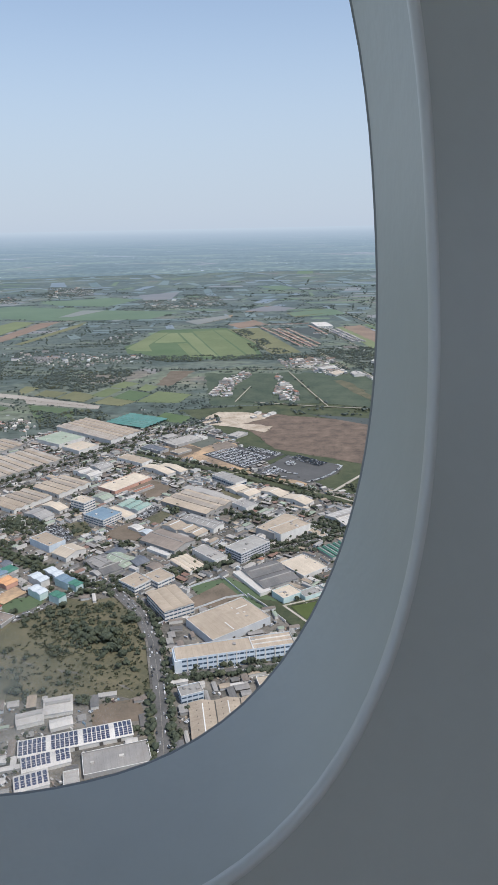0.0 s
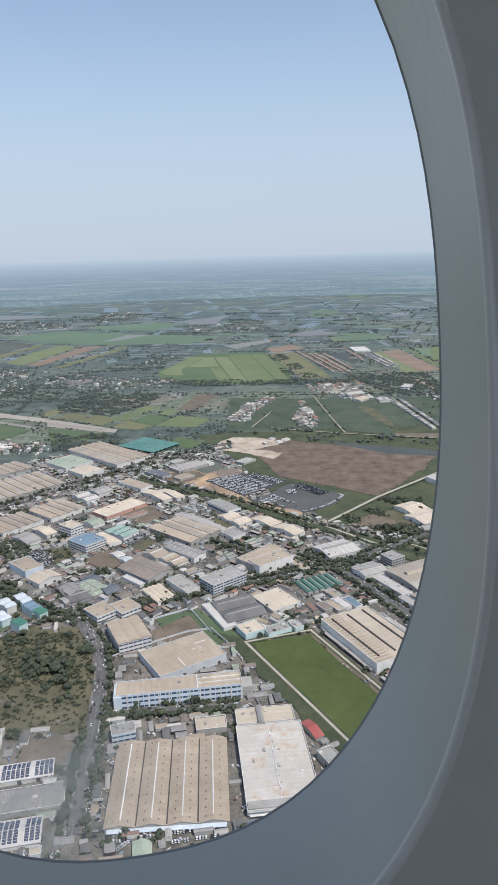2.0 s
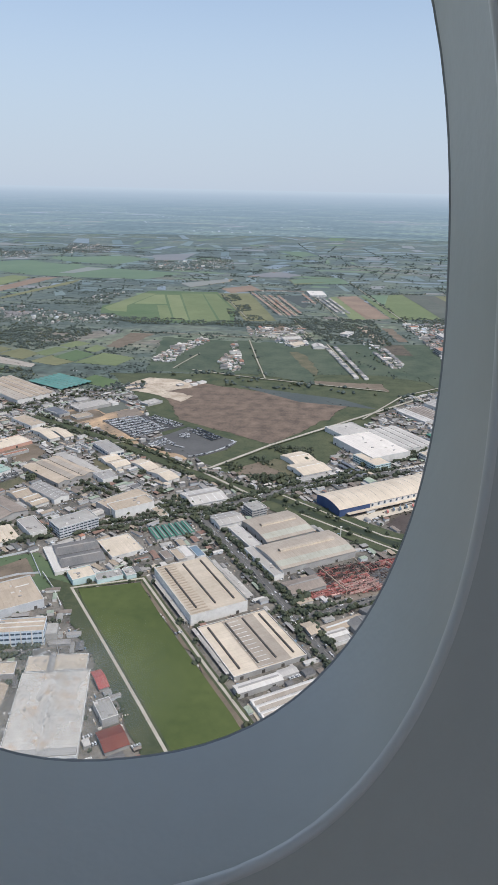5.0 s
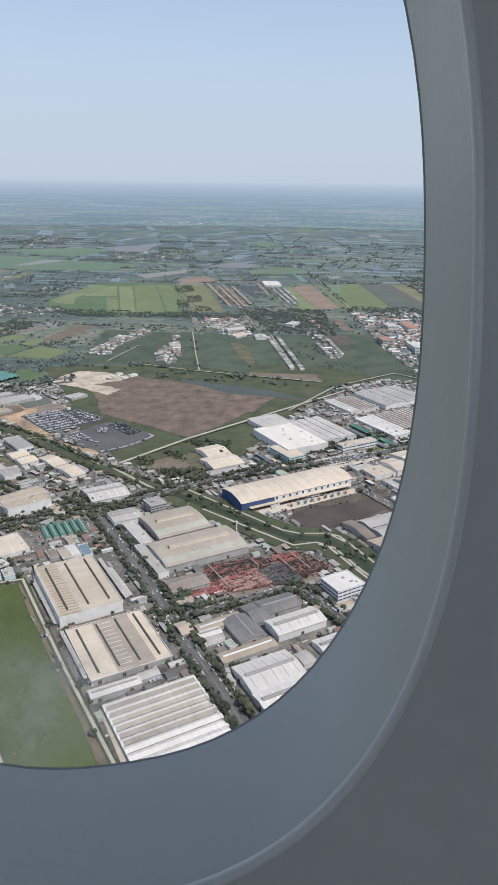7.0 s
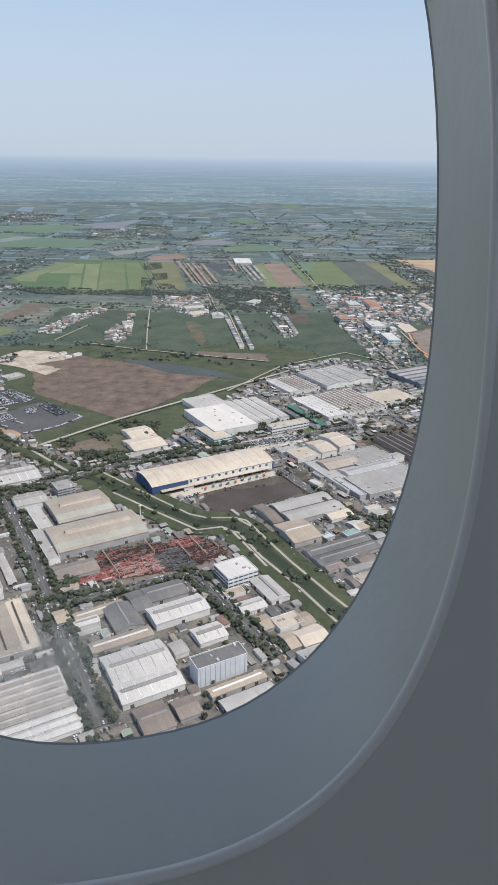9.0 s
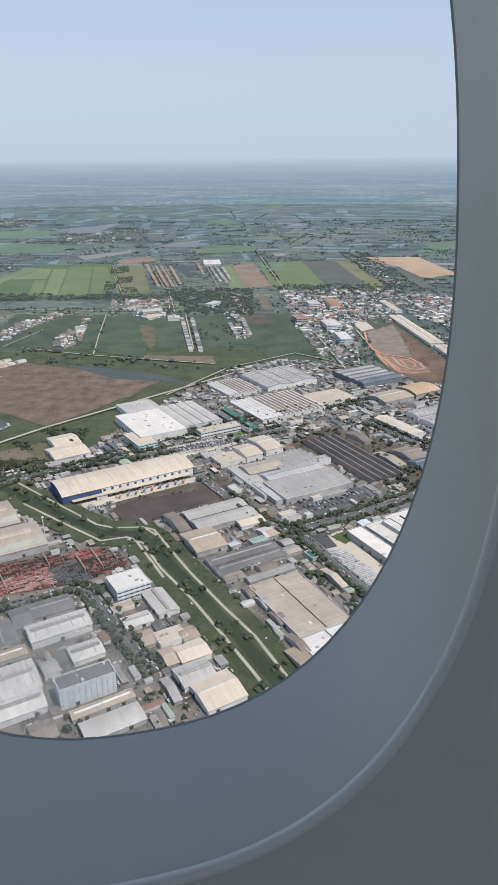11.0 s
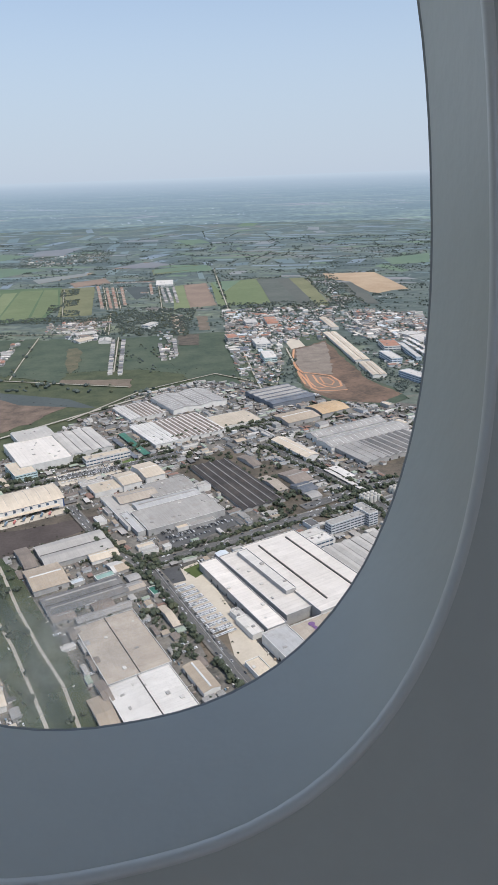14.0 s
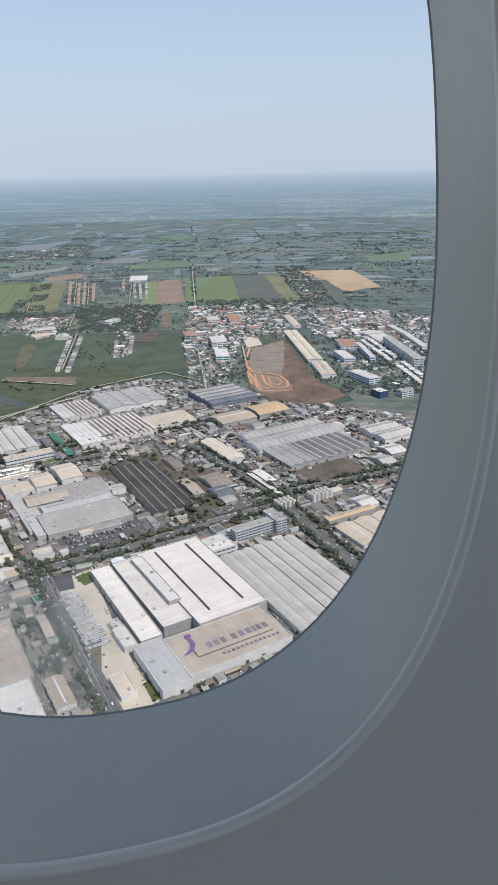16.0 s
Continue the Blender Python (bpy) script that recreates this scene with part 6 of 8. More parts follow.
building("workshop", 389.5, 584.0, 10.1, 14.2, 2.5, 34.6, "gable", 1, "tan", "greywall")
building("shed", 363.2, 563.8, 9.2, 5.6, 2.5, 36.6, "flat", 1, "bluewhite", "greywall")
building("shed", 381.1, 570.5, 13.5, 6.8, 2.5, 35.3, "flat", 1, "teal", "greywall")
building("workshop", 433.1, 521.3, 4.4, 25.1, 2.5, 32.2, "gable", 1, "cream", "greywall")
building("shed", 402.3, 614.0, 13.4, 5.7, 2.5, 31.6, "flat", 1, "cream", "white")
building("shed", 406.9, 606.7, 12.5, 4.9, 2.5, 31.9, "flat", 1, "greywhite", "white")
building("shed", 419.0, 612.7, 5.6, 4.6, 2.5, 32.6, "flat", 1, "white", "white")
building("shed", 362.6, 676.1, 10.4, 13.3, 2.5, 33.4, "flat", 1, "grey", "greywall")
building("shed", 333.8, 730.7, 21.9, 6.8, 2.5, 31.7, "flat", 1, "greywhite", "greywall")
building("canopy", 352.1, 834.8, 75.7, 7.8, 2.5, -58.2, "flat", 1, "green", "greywall")
building("canopy", 345.0, 822.3, 67.9, 5.4, 2.5, -58.3, "flat", 1, "slate", "greywall")
building("shed", 519.8, 739.3, 19.3, 29.2, 2.8, 33.2, "gable", 1, "brown", "greywall")
building("shed", 526.4, 716.1, 16.2, 19.6, 2.7, 33.3, "gable", 1, "slate", "greywall")
building("shed", 533.4, 700.5, 11.1, 12.6, 2.5, 33.6, "gable", 1, "grey", "greywall")
building("shed", 498.8, 725.7, 9.4, 35.5, 2.5, 32.9, "gable", 1, "taupe", "greywall")
building("shed", 475.8, 781.0, 9.4, 31.2, 2.5, 33.4, "gable", 1, "brown", "greywall")
building("workshop", -131.9, 555.3, 21.2, 35.4, 2.5, 41.3, "gable", 2, "darkgrey", "greywall")
building("workshop", -125.2, 567.9, 12.2, 18.1, 2.5, 46.9, "gable", 1, "sage", "greywall")
building("workshop", -113.1, 558.1, 18.1, 13.1, 2.5, 55.0, "gable", 1, "sage", "greywall")
building("workshop", -103.1, 560.9, 13.4, 15.6, 2.5, 45.9, "gable", 1, "slate", "greywall")
building("workshop", -125.8, 578.7, 13.9, 15.0, 2.5, 53.2, "gable", 1, "slate", "greywall")
building("shed", -87.2, 549.1, 9.9, 13.3, 2.5, 47.0, "gable", 1, "brown", "greywall")
building("shed", -86.8, 578.4, 5.8, 26.3, 2.5, 51.2, "flat", 1, "white", "white")
building("shed", -124.3, 739.0, 28.1, 6.6, 2.5, 49.5, "flat", 1, "terracotta", "greywall")
building("shed", -135.1, 539.8, 5.9, 11.6, 2.5, 46.8, "gable", 1, "grey", "greywall")
building("shed", -69.9, 799.4, 10.2, 7.3, 2.5, 42.8, "flat", 1, "greywhite", "white")
building("shed", -67.5, 759.0, 21.0, 3.0, 2.5, -31.5, "flat", 1, "white", "white")
building("shed", -57.8, 769.9, 22.0, 3.2, 2.5, -37.5, "flat", 1, "greywhite", "white")
building("shed", -103.1, 706.9, 7.9, 8.0, 2.5, 45.2, "flat", 1, "greywhite", "greywall")
building("shed", -5.3, 584.8, 5.0, 10.7, 2.5, 44.6, "flat", 1, "grey", "greywall")
building("workshop", -31.3, 590.6, 11.5, 3.9, 2.5, 42.1, "flat", 1, "lightgreyroof", "white")
building("shed", -116.9, 946.3, 19.4, 14.3, 2.5, 45.3, "flat", 1, "greywhite", "greywall")
building("shed", -163.5, 583.6, 7.6, 11.0, 2.5, 53.6, "gable", 1, "tan", "greywall")
building("canopy", 93.9, 473.9, 3.1, 61.0, 2.5, 32.8, "flat", 1, "greywhite", "greywall")
building("canopy", 130.1, 419.6, 2.6, 51.5, 2.5, 32.7, "flat", 1, "greywhite", "greywall")
building("canopy", 139.0, 502.7, 4.1, 43.4, 2.5, 33.3, "flat", 1, "greywhite", "greywall")

# ---- scattered things: where the estate is still free ----
CELL, X0, Y0, NX, NY = 1.5, -460.0, 200.0, 880, 700
taken = np.zeros((NX, NY), bool)


def mark(x, y, half_l, half_w, turn):
    r = math.hypot(half_l, half_w)
    i0, i1 = max(0, int((x - r - X0) / CELL)), min(NX, int((x + r - X0) / CELL) + 2)
    j0, j1 = max(0, int((y - r - Y0) / CELL)), min(NY, int((y + r - Y0) / CELL) + 2)
    if i0 >= i1 or j0 >= j1:
        return None
    gx, gy = np.meshgrid(X0 + np.arange(i0, i1) * CELL - x, Y0 + np.arange(j0, j1) * CELL - y, indexing="ij")
    u, v = gx * math.cos(turn) + gy * math.sin(turn), -gx * math.sin(turn) + gy * math.cos(turn)
    return (slice(i0, i1), slice(j0, j1)), (abs(u) <= half_l) & (abs(v) <= half_w)


def take(*a):
    hit = mark(*a)
    if hit:
        taken[hit[0]] |= hit[1]


def is_free(*a):
    hit = mark(*a)
    return bool(hit) and not (taken[hit[0]] & hit[1]).any()


def inside(p, poly):
    x, y = p
    odd = False
    for (xa, ya), (xb, yb) in zip(poly, poly[1:] + poly[:1]):
        if (ya > y) != (yb > y) and x < (xb - xa) * (y - ya) / (yb - ya) + xa:
            odd = not odd
    return odd


def spread(poly, rnd):
    """A random point in a four-cornered zone."""
    while True:
        p = rnd.uniform(min(q[0] for q in poly), max(q[0] for q in poly)), rnd.uniform(min(q[1] for q in poly), max(q[1] for q in poly))
        if inside(p, list(poly)):
            return p


def area(poly):
    return abs(sum(a[0] * b[1] - b[0] * a[1] for a, b in zip(poly, poly[1:] + poly[:1]))) / 2


for x, y, L, W, a in FOOTPRINTS:
    take(x, y, L / 2 + 0.8, W / 2 + 0.8, a)
for w, pts, name in WAYS:
    for (xa, ya), (xb, yb) in zip(pts, pts[1:]):
        take((xa + xb) / 2, (ya + yb) / 2, math.dist((xa, ya), (xb, yb)) / 2 + 1, w + (11 if name == "canal" else 0.4), math.atan2(yb - ya, xb - xa))
ESTATE = ((-420, 880), (-260, 1010), (-60, 1000), (30, 800), (100, 720), (190, 700), (262, 900), (324, 1026), (416, 1100), (524, 1020), (725, 915), (715, 790), (640, 600), (600, 480), (500, 300), (-40, 260), (-250, 300), (-420, 500))
OPEN = []
for ob in list(bpy.data.objects):
    if ob.get("kind") == "structure" and ob.name.split(".")[0] in ("pond", "pond_bank", "field", "lot", "path"):
        OPEN.append([(v.co.x, v.co.y) for v in ob.data.vertices])
OPEN.append([(182, 484), (196, 534), (268, 562), (296, 538), (240, 500)])
open_ground = lambda p: any(inside(p, q) for q in OPEN)


TOWNS = (
    (((386, 1633), (639, 1644), (588, 1324), (422, 1335)), 0.6),
    (((637, 1592), (864, 1490), (786, 1163), (672, 1258)), 0.7),
)
TOWNS += (
    (((-444, 1047), (-345, 1054), (-307, 995), (-410, 971)), 0.3),
    (((636, 1241), (787, 1131), (747, 999), (687, 1077)), 0.35),
)
WOODS = (
    (((141, 1654), (332, 1671), (346, 1385), (223, 1393)), 0.9),
    (((375, 1725), (661, 1727), (654, 1590), (390, 1600)), 0.6),
    (((557, 2332), (658, 2317), (703, 1638), (633, 1644)), 0.4),
    (((-359, 1108), (-243, 1095), (-218, 1046), (-309, 993)), 1.0),
    (((-57, 1119), (77, 1144), (295, 1032), (82, 1050)), 0.12),
    (((-190, 479), (-98, 499), (-77, 428), (-143, 419)), 0.6),
    (((-270, 461), (-80, 425), (-65, 381), (-217, 374)), 0.22),
    (((482, 767), (557, 693), (540, 649), (482, 666)), 0.2),
)
WOODS += (
    (((407, 816), (484, 821), (508, 758), (426, 769)), 0.08),
    (((-257, 657), (-223, 676), (-200, 630), (-241, 620)), 1.0),
    (((-149, 559), (-128, 560), (-120, 527), (-140, 532)), 1.0),
    (((92, 742), (134, 766), (191, 695), (151, 671)), 0.6),
    (((144, 798), (198, 803), (195, 749), (153, 764)), 0.8),
    (((486, 1616), (537, 1557), (466, 1203), (433, 1375)), 0.2),
    (((437, 498), (455, 492), (455, 481), (441, 484)), 1.0),
    (((170, 504), (192, 491), (191, 471), (179, 467)), 0.9),
    (((225, 1347), (300, 1342), (343, 1121), (294, 1123)), 0.1),
)

WOODS += ((((735, 915), (700, 700), (1000, 500), (1000, 1000)), 0.05),)
TOWNS += (
    (((-78, 1209), (-44, 1353), (-12, 1402), (1, 1369), (-34, 1270), (-39, 1187), (-74, 1183)), 1.2),
    (((35, 1196), (47, 1270), (49, 1387), (86, 1151), (72, 1142), (47, 1155)), 1.4),
    (((58, 1527), (174, 1542), (184, 1369), (136, 1364), (111, 1430), (72, 1437)), 0.8),
    (((-400, 1649), (-240, 1605), (-215, 1505), (-293, 1509), (-353, 1530)), 0.16),
    (((-420, 1793), (-343, 2029), (-317, 1984), (-326, 1768)), 0.06),
    (((-471, 2854), (-133, 3026), (-85, 2657), (-321, 2532)), 0.07),
    (((-863, 1902), (-682, 1802), (-539, 1517), (-606, 1411), (-651, 1439)), 0.14),
    (((-599, 1682), (-458, 1708), (-310, 1534), (-362, 1479), (-527, 1546)), 0.13),
    (((-1210, 3174), (-1025, 3136), (-933, 2858), (-1136, 2847)), 0.09),
    (((-1029, 3664), (-795, 3604), (-688, 3181), (-881, 3107)), 0.07),
    (((-1467, 3227), (-1260, 3184), (-1050, 2656), (-1219, 2683)), 0.09),
    (((630, 2046), (654, 2041), (669, 1618), (632, 1624)), 0.2),
    (((669, 1618), (802, 1545), (767, 1371), (640, 1348), (608, 1500)), 0.5),
    (((404, 1552), (556, 1531), (537, 1360), (516, 1290), (512, 1211), (508, 1055), (482, 1046), (460, 1201), (422, 1267)), 0.85),
    (((287, 1424), (310, 1422), (349, 1238), (343, 1207), (323, 1201)), 0.55),
    (((414, 1409), (456, 1404), (466, 1103), (452, 1111)), 0.6),
    (((-474, 1051), (-379, 1045), (-350, 1003), (-444, 985)), 0.5),
)
WOODS += (
    (((-51, 1987), (-8, 2008), (13, 1899), (-27, 1872)), 1.0),
    (((2, 1815), (33, 1839), (53, 1747), (18, 1725)), 1.0),
    (((36, 1676), (77, 1681), (87, 1618), (50, 1607)), 0.8),
    (((-13, 1756), (7, 1759), (35, 1659), (10, 1646)), 1.0),
    (((-246, 1605), (158, 1591), (162, 1535), (-221, 1524)), 0.9),
    (((-427, 1331), (-398, 1454), (-239, 1446), (-246, 1325), (-301, 1242), (-407, 1286)), 1.0),
    (((-664, 1467), (-568, 1580), (-334, 1451), (-435, 1355), (-554, 1336)), 0.5),
    (((431, 509), (449, 503), (456, 481), (442, 479)), 1.0),
    (((412, 530), (425, 527), (431, 509), (418, 516)), 0.5),
    (((-187, 642), (-171, 648), (-159, 627), (-175, 622)), 1.0),
    (((-148, 555), (-138, 559), (-128, 543), (-140, 539)), 1.0),
    (((-92, 686), (-81, 686), (-75, 669), (-86, 666)), 1.0),
    (((-50, 678), (-38, 681), (-33, 661), (-45, 656)), 1.0),
    (((-131, 608), (-111, 599), (-103, 586), (-123, 590)), 0.8),
    (((-67, 557), (-40, 558), (-39, 542), (-58, 537)), 0.8),
    (((-262, 753), (-253, 767), (-231, 753), (-248, 732)), 0.6),
    (((290, 470), (296, 471), (329, 423), (323, 421)), 0.7),
    (((264, 391), (274, 393), (277, 384), (267, 382)), 0.7),
    (((279, 384), (286, 398), (292, 385), (287, 376)), 0.6),
)


# ---- small sheds and annexes between the halls ----
rnd = random.Random(11)
SHED_ROOFS = ("greywhite", "grey", "brown", "tan", "white", "cream", "darkgrey", "concrete", "greywhite", "tan", "white", "sage", "terracotta", "bluewhite")
count = 0
for k in range(9000):
    p = spread(ESTATE, rnd)
    if open_ground(p):
        continue
    base = 32.5 if p[0] > 60 else (50 if p[1] > 500 else 14)
    turn = base + rnd.choice((0, 90)) + rnd.uniform(-2, 2)
    big = rnd.random()
    L, W = (rnd.uniform(9, 18), rnd.uniform(6, 10)) if big < 0.3 and k < 5000 else (rnd.uniform(3.5, 9), rnd.uniform(2.5, 5))
    if not is_free(*p, L / 2 + 0.8, W / 2 + 0.8, radians(turn)):
        continue
    take(*p, L / 2 + 1.2, W / 2 + 1.2, radians(turn))
    building("shed", *p, L, W, rnd.uniform(1.9, 3.2 if L < 9 else 4.2), turn, rnd.choice(("gable", "gable", "flat")), 1, rnd.choice(SHED_ROOFS), rnd.choice(("white", "greywall", "lightgrey")))
    count += 1
    if count >= 222:
        break


# ---- trees ----
def leaves(rng, n, radius, height, size):
    """Leaf clumps as small tilted quads, gathered round a few uneven boughs."""
    boughs = rng.normal(0, 0.36, (7, 3)) * (radius, radius, height * 0.42)
    boughs[:, 2] += height * 0.5
    c = boughs[rng.integers(0, 7, n)] + rng.normal(0, 0.29, (n, 3)) * (radius, radius, height * 0.5)
    c[:, 2] = np.clip(c[:, 2], 0.05 * height, None)
    u, w = rng.normal(0, 1, (n, 3)), rng.normal(0, 1, (n, 3))
    u /= np.linalg.norm(u, axis=1)[:, None]
    w -= u * (u * w).sum(1)[:, None]
    w /= np.linalg.norm(w, axis=1)[:, None]
    s = (size * rng.uniform(0.5, 1.2, n))[:, None]
    return np.stack((c - u * s - w * s * 0.6, c + u * s - w * s * 0.8, c + u * s * 0.7 + w * s, c - u * s * 0.8 + w * s * 0.7), 1)


def clumps(rng, n, radius, height, size, loose, leaf):
    """A crown from above: uneven rounded leaf masses, with loose leaf sprays round them."""
    cube = np.array([(x, y, z) for x in (-1, 1) for y in (-1, 1) for z in (-1, 1)], float)
    tips = np.array([(2, 0, 0), (-2, 0, 0), (0, 2, 0), (0, -2, 0), (0, 0, 2), (0, 0, -2)], float)
    faces = []
    shape = np.concatenate((cube, tips)) * 0.55
    for a in range(6):
        for b in range(a + 1, 6):
            near = [c for c in range(8) if tips[a] @ cube[c] > 0 and tips[b] @ cube[c] > 0]
            if len(near) == 2 and tips[a] @ tips[b] == 0:
                q = [8 + a, near[0], 8 + b, near[1]]
                nrm = np.cross(shape[q[1]] - shape[q[0]], shape[q[2]] - shape[q[0]])
                faces.append(q if nrm @ (tips[a] + tips[b]) > 0 else q[::-1])
    out = []
    for i in range(n):
        a, d = rng.uniform(0, 6.283), radius * math.sqrt(rng.uniform(0, 1)) * (0.75 if n > 1 else 0)
        c = np.array((d * math.cos(a), d * math.sin(a), height * (rng.uniform(0.35, 0.95) - 0.35 * (d / radius) ** 2)))
        v = shape * rng.uniform(0.7, 1.3, (14, 1)) * size * rng.uniform(0.65, 1.2) * (1, 1, 0.8) + c
        v[:, 2] = np.maximum(v[:, 2], 0.0)
        out.append(v[np.array(faces)])
    return np.concatenate(out + [leaves(rng, loose, radius, height, leaf)])


def quad_mesh(name, quads, material):
    v = np.asarray(quads, float).reshape(-1, 3)
    me = bpy.data.meshes.new(name)
    me.from_pydata(v.tolist(), [], np.arange(len(v)).reshape(-1, 4).tolist())
    me.materials.append(MATS[material])
    return me


rng = np.random.default_rng(5)
CROWNS = [quad_mesh("crown", clumps(rng, 13, 1.7, 2.9, 0.85, 110, 0.26), "leaf" if i < 5 else "leaf_dry") for i in range(6)]


def trunk_mesh():
    bm = bmesh.new()
    for (x0, y0, z0, r0), (x1, y1, z1, r1) in (((0, 0, 0, 0.2), (0.05, 0, 1.5, 0.13)), ((0.05, 0, 1.4, 0.11), (0.6, 0.2, 2.6, 0.04)), ((0.05, 0, 1.4, 0.11), (-0.5, 0.3, 2.5, 0.04)), ((0.05, 0, 1.4, 0.11), (0, -0.6, 2.7, 0.04))):
        a = [bm.verts.new((x0 + r0 * math.cos(k), y0 + r0 * math.sin(k), z0)) for k in np.linspace(0, 2 * math.pi, 6, endpoint=False)]
        b = [bm.verts.new((x1 + r1 * math.cos(k), y1 + r1 * math.sin(k), z1)) for k in np.linspace(0, 2 * math.pi, 6, endpoint=False)]
        for i in range(6):
            bm.faces.new((a[i], a[(i + 1) % 6], b[(i + 1) % 6], b[i]))
    me = mesh_of(bm, "trunk")
    me.materials.append(MATS["bark"])
    return me


TRUNK = trunk_mesh()


def tree(x, y, s, i):
    ob = new("tree")
    ob.matrix_basis = pose(x, y, 0, 0, 0, (x * 37 + y * 11) % 360) @ Matrix.Diagonal((s, s, s * 1.05, 1))
    part("trunk", TRUNK, "bark", ob)
    part("crown", CROWNS[i], "leaf", ob, matrix=Matrix.Translation((0, 0, 1.0)))
    tagged(ob, "leafy broad-crowned tree" + (", dry and thin," if i == 5 else ", dark green,") + " standing by the factories", "tree", "trees of the estate")


LOW = [clumps(rng, 3, 1.35, 2.4, 1.25, 12, 0.45) for i in range(8)]
spots, woods = [], []
rnd = random.Random(3)
for w, pts, name in WAYS:
    for (xa, ya), (xb, yb) in zip(pts, pts[1:]):
        d = math.dist((xa, ya), (xb, yb))
        if d < 1:
            continue
        ux, uy = (xb - xa) / d, (yb - ya) / d
        s = rnd.uniform(0, 4)
        while s < d:
            for side in (-1, 1):
                gap = {"road": 0.34 if xa < 0 and ya > 700 else 0.92, "canal": 0.09, "track": 0.07, "verge": 0.6, "dirt_track": 0.0}[name]
                if rnd.random() < gap:
                    off = side * (w * 0.75 + rnd.uniform(-0.5, 0.8) if name == "canal" else w + rnd.uniform(0.2, 2.0))
                    x, y = xa + ux * s - uy * off, ya + uy * s + ux * off
                    if (is_free(x, y, 0.2, 0.2, 0) and not open_ground((x, y))) or name == "canal" or y > 1000:
                        spots.append((x, y, rnd.uniform(0.85, 1.95)))
            s += rnd.uniform(2.0, 4.4)
for k in range(2600):
    x, y = spread(ESTATE, rnd)
    if is_free(x, y, 0.8, 0.8, 0) and not open_ground((x, y)):
        # trees stand in loose groups
        for j in range(rnd.choice((1, 1, 2, 3, 5))):
            a, b = x + rnd.gauss(0, 2.2), y + rnd.gauss(0, 2.2)
            if is_free(a, b, 0.5, 0.5, 0) and not open_ground((a, b)):
                spots.append((a, b, rnd.uniform(0.45, 1.1)))
# thin trees in the overgrown yard of the dark factory
for k in range(150):
    x, y = rnd.uniform(405, 565), rnd.uniform(645, 825)
    if is_free(x, y, 1.0, 1.0, 0) and any(inside((x, y), yard) for yard in ([(405, 762), (449, 822), (524, 758), (478, 683)], [(498, 773), (557, 693), (540, 649), (496, 671)])):
        spots.append((x, y, rnd.uniform(0.7, 1.7)))
for k in range(900):
    x, y = spread(ESTATE, rnd)
    if x < 120 and is_free(x, y, 1.2, 1.2, 0) and not open_ground((x, y)):
        for j in range(rnd.choice((1, 2, 4, 6))):
            a, b = x + rnd.gauss(0, 2.6), y + rnd.gauss(0, 2.6)
            if is_free(a, b, 0.6, 0.6, 0) and not open_ground((a, b)):
                spots.append((a, b, rnd.uniform(0.8, 1.6)))
for poly, dense in WOODS:
    far = poly[0][1] > 1150
    n = int(min(2600, area(poly) * dense * (0.045 if far else 0.075)))
    for k in range(n):
        x, y = spread(poly, rnd)
        thick = noise.noise(Vector((x * 0.035, y * 0.035, 0)))
        if thick > -0.28 + 0.3 * (1 - dense):
            # the trees stand tallest where the wood is thickest
            woods.append((x, y, rnd.uniform(0.7, 1.5) * (0.9 if far else 0.85 + 1.7 * max(0.0, thick))))
for poly, dense in TOWNS:
    for k in range(int(area(poly) * 0.014)):
        woods.append((*spread(poly, rnd), rnd.uniform(0.5, 0.95)))
# trees between the fields and villages
masses = []
for k in range(3300):
    cy = 1010 + 2500 * rnd.random() ** 1.7
    cx = rnd.uniform(-0.62, 0.62) * cy + 200
    if noise.noise(Vector((cx * 0.006, cy * 0.009, 3.0))) < -0.08:
        continue
    # belts lie along the field edges, clumps are round
    a, long = radians(rnd.choice((-8, 3, 75, 100, -4))), rnd.choice((8, 14, 30, 55)) * (0.6 + cy / 3000)
    for j in range(rnd.choice((4, 8, 14))):
        u, w = rnd.gauss(0, long), rnd.gauss(0, 4.5 * (0.6 + cy / 3000))
        x, y = cx + u * math.cos(a) - w * math.sin(a), cy + u * math.sin(a) + w * math.cos(a)
        if y > 1005 and not (y < 1120 and inside((x, y), list(ESTATE))) and not open_ground((x, y)):
            masses.append((x, y, rnd.uniform(0.6, 1.4) * (0.7 + y / 5000)))
# the nearest stand as trees of their own, the rest joins the woodland
spots.sort(key=lambda q: (q[0] - 290) ** 2 * 0.25 + (q[1] - 300) ** 2)
for i, (x, y, s) in enumerate(spots[:220]):
    tree(x, y, s, rnd.randrange(6))
woods += spots[220:]
# hedgerows and tree belts across the farmland
for k in range(120):
    y = 1150 + 2500 * rnd.random() ** 1.4
    x = rnd.uniform(-0.55, 0.75) * y + 290
    a = radians(rnd.choice((-8, -4, 3, 80, 100, 6, -10)) + rnd.gauss(0, 6))
    for s in np.arange(0, rnd.uniform(40, 260) * (0.6 + y / 2500), 6.0 + y / 450):
        if rnd.random() < 0.75 and not open_ground((x + s * math.cos(a), y + s * math.sin(a))):
            woods.append((x + s * math.cos(a) + rnd.gauss(0, 2), y + s * math.sin(a) + rnd.gauss(0, 2), rnd.uniform(0.8, 1.7) * (0.5 + y / 6500)))


def scattered(name, words, category, places, shapes, material, lift=0.3):
    quads = []
    for x, y, s in places:
        quads.append(shapes[int(x * 3 + y * 7) % len(shapes)] * s + (x, y, lift * s))
    ob = part(name, quad_mesh(name, np.concatenate(quads), material), material)
    return tagged(ob, words, category, kind="stuff")


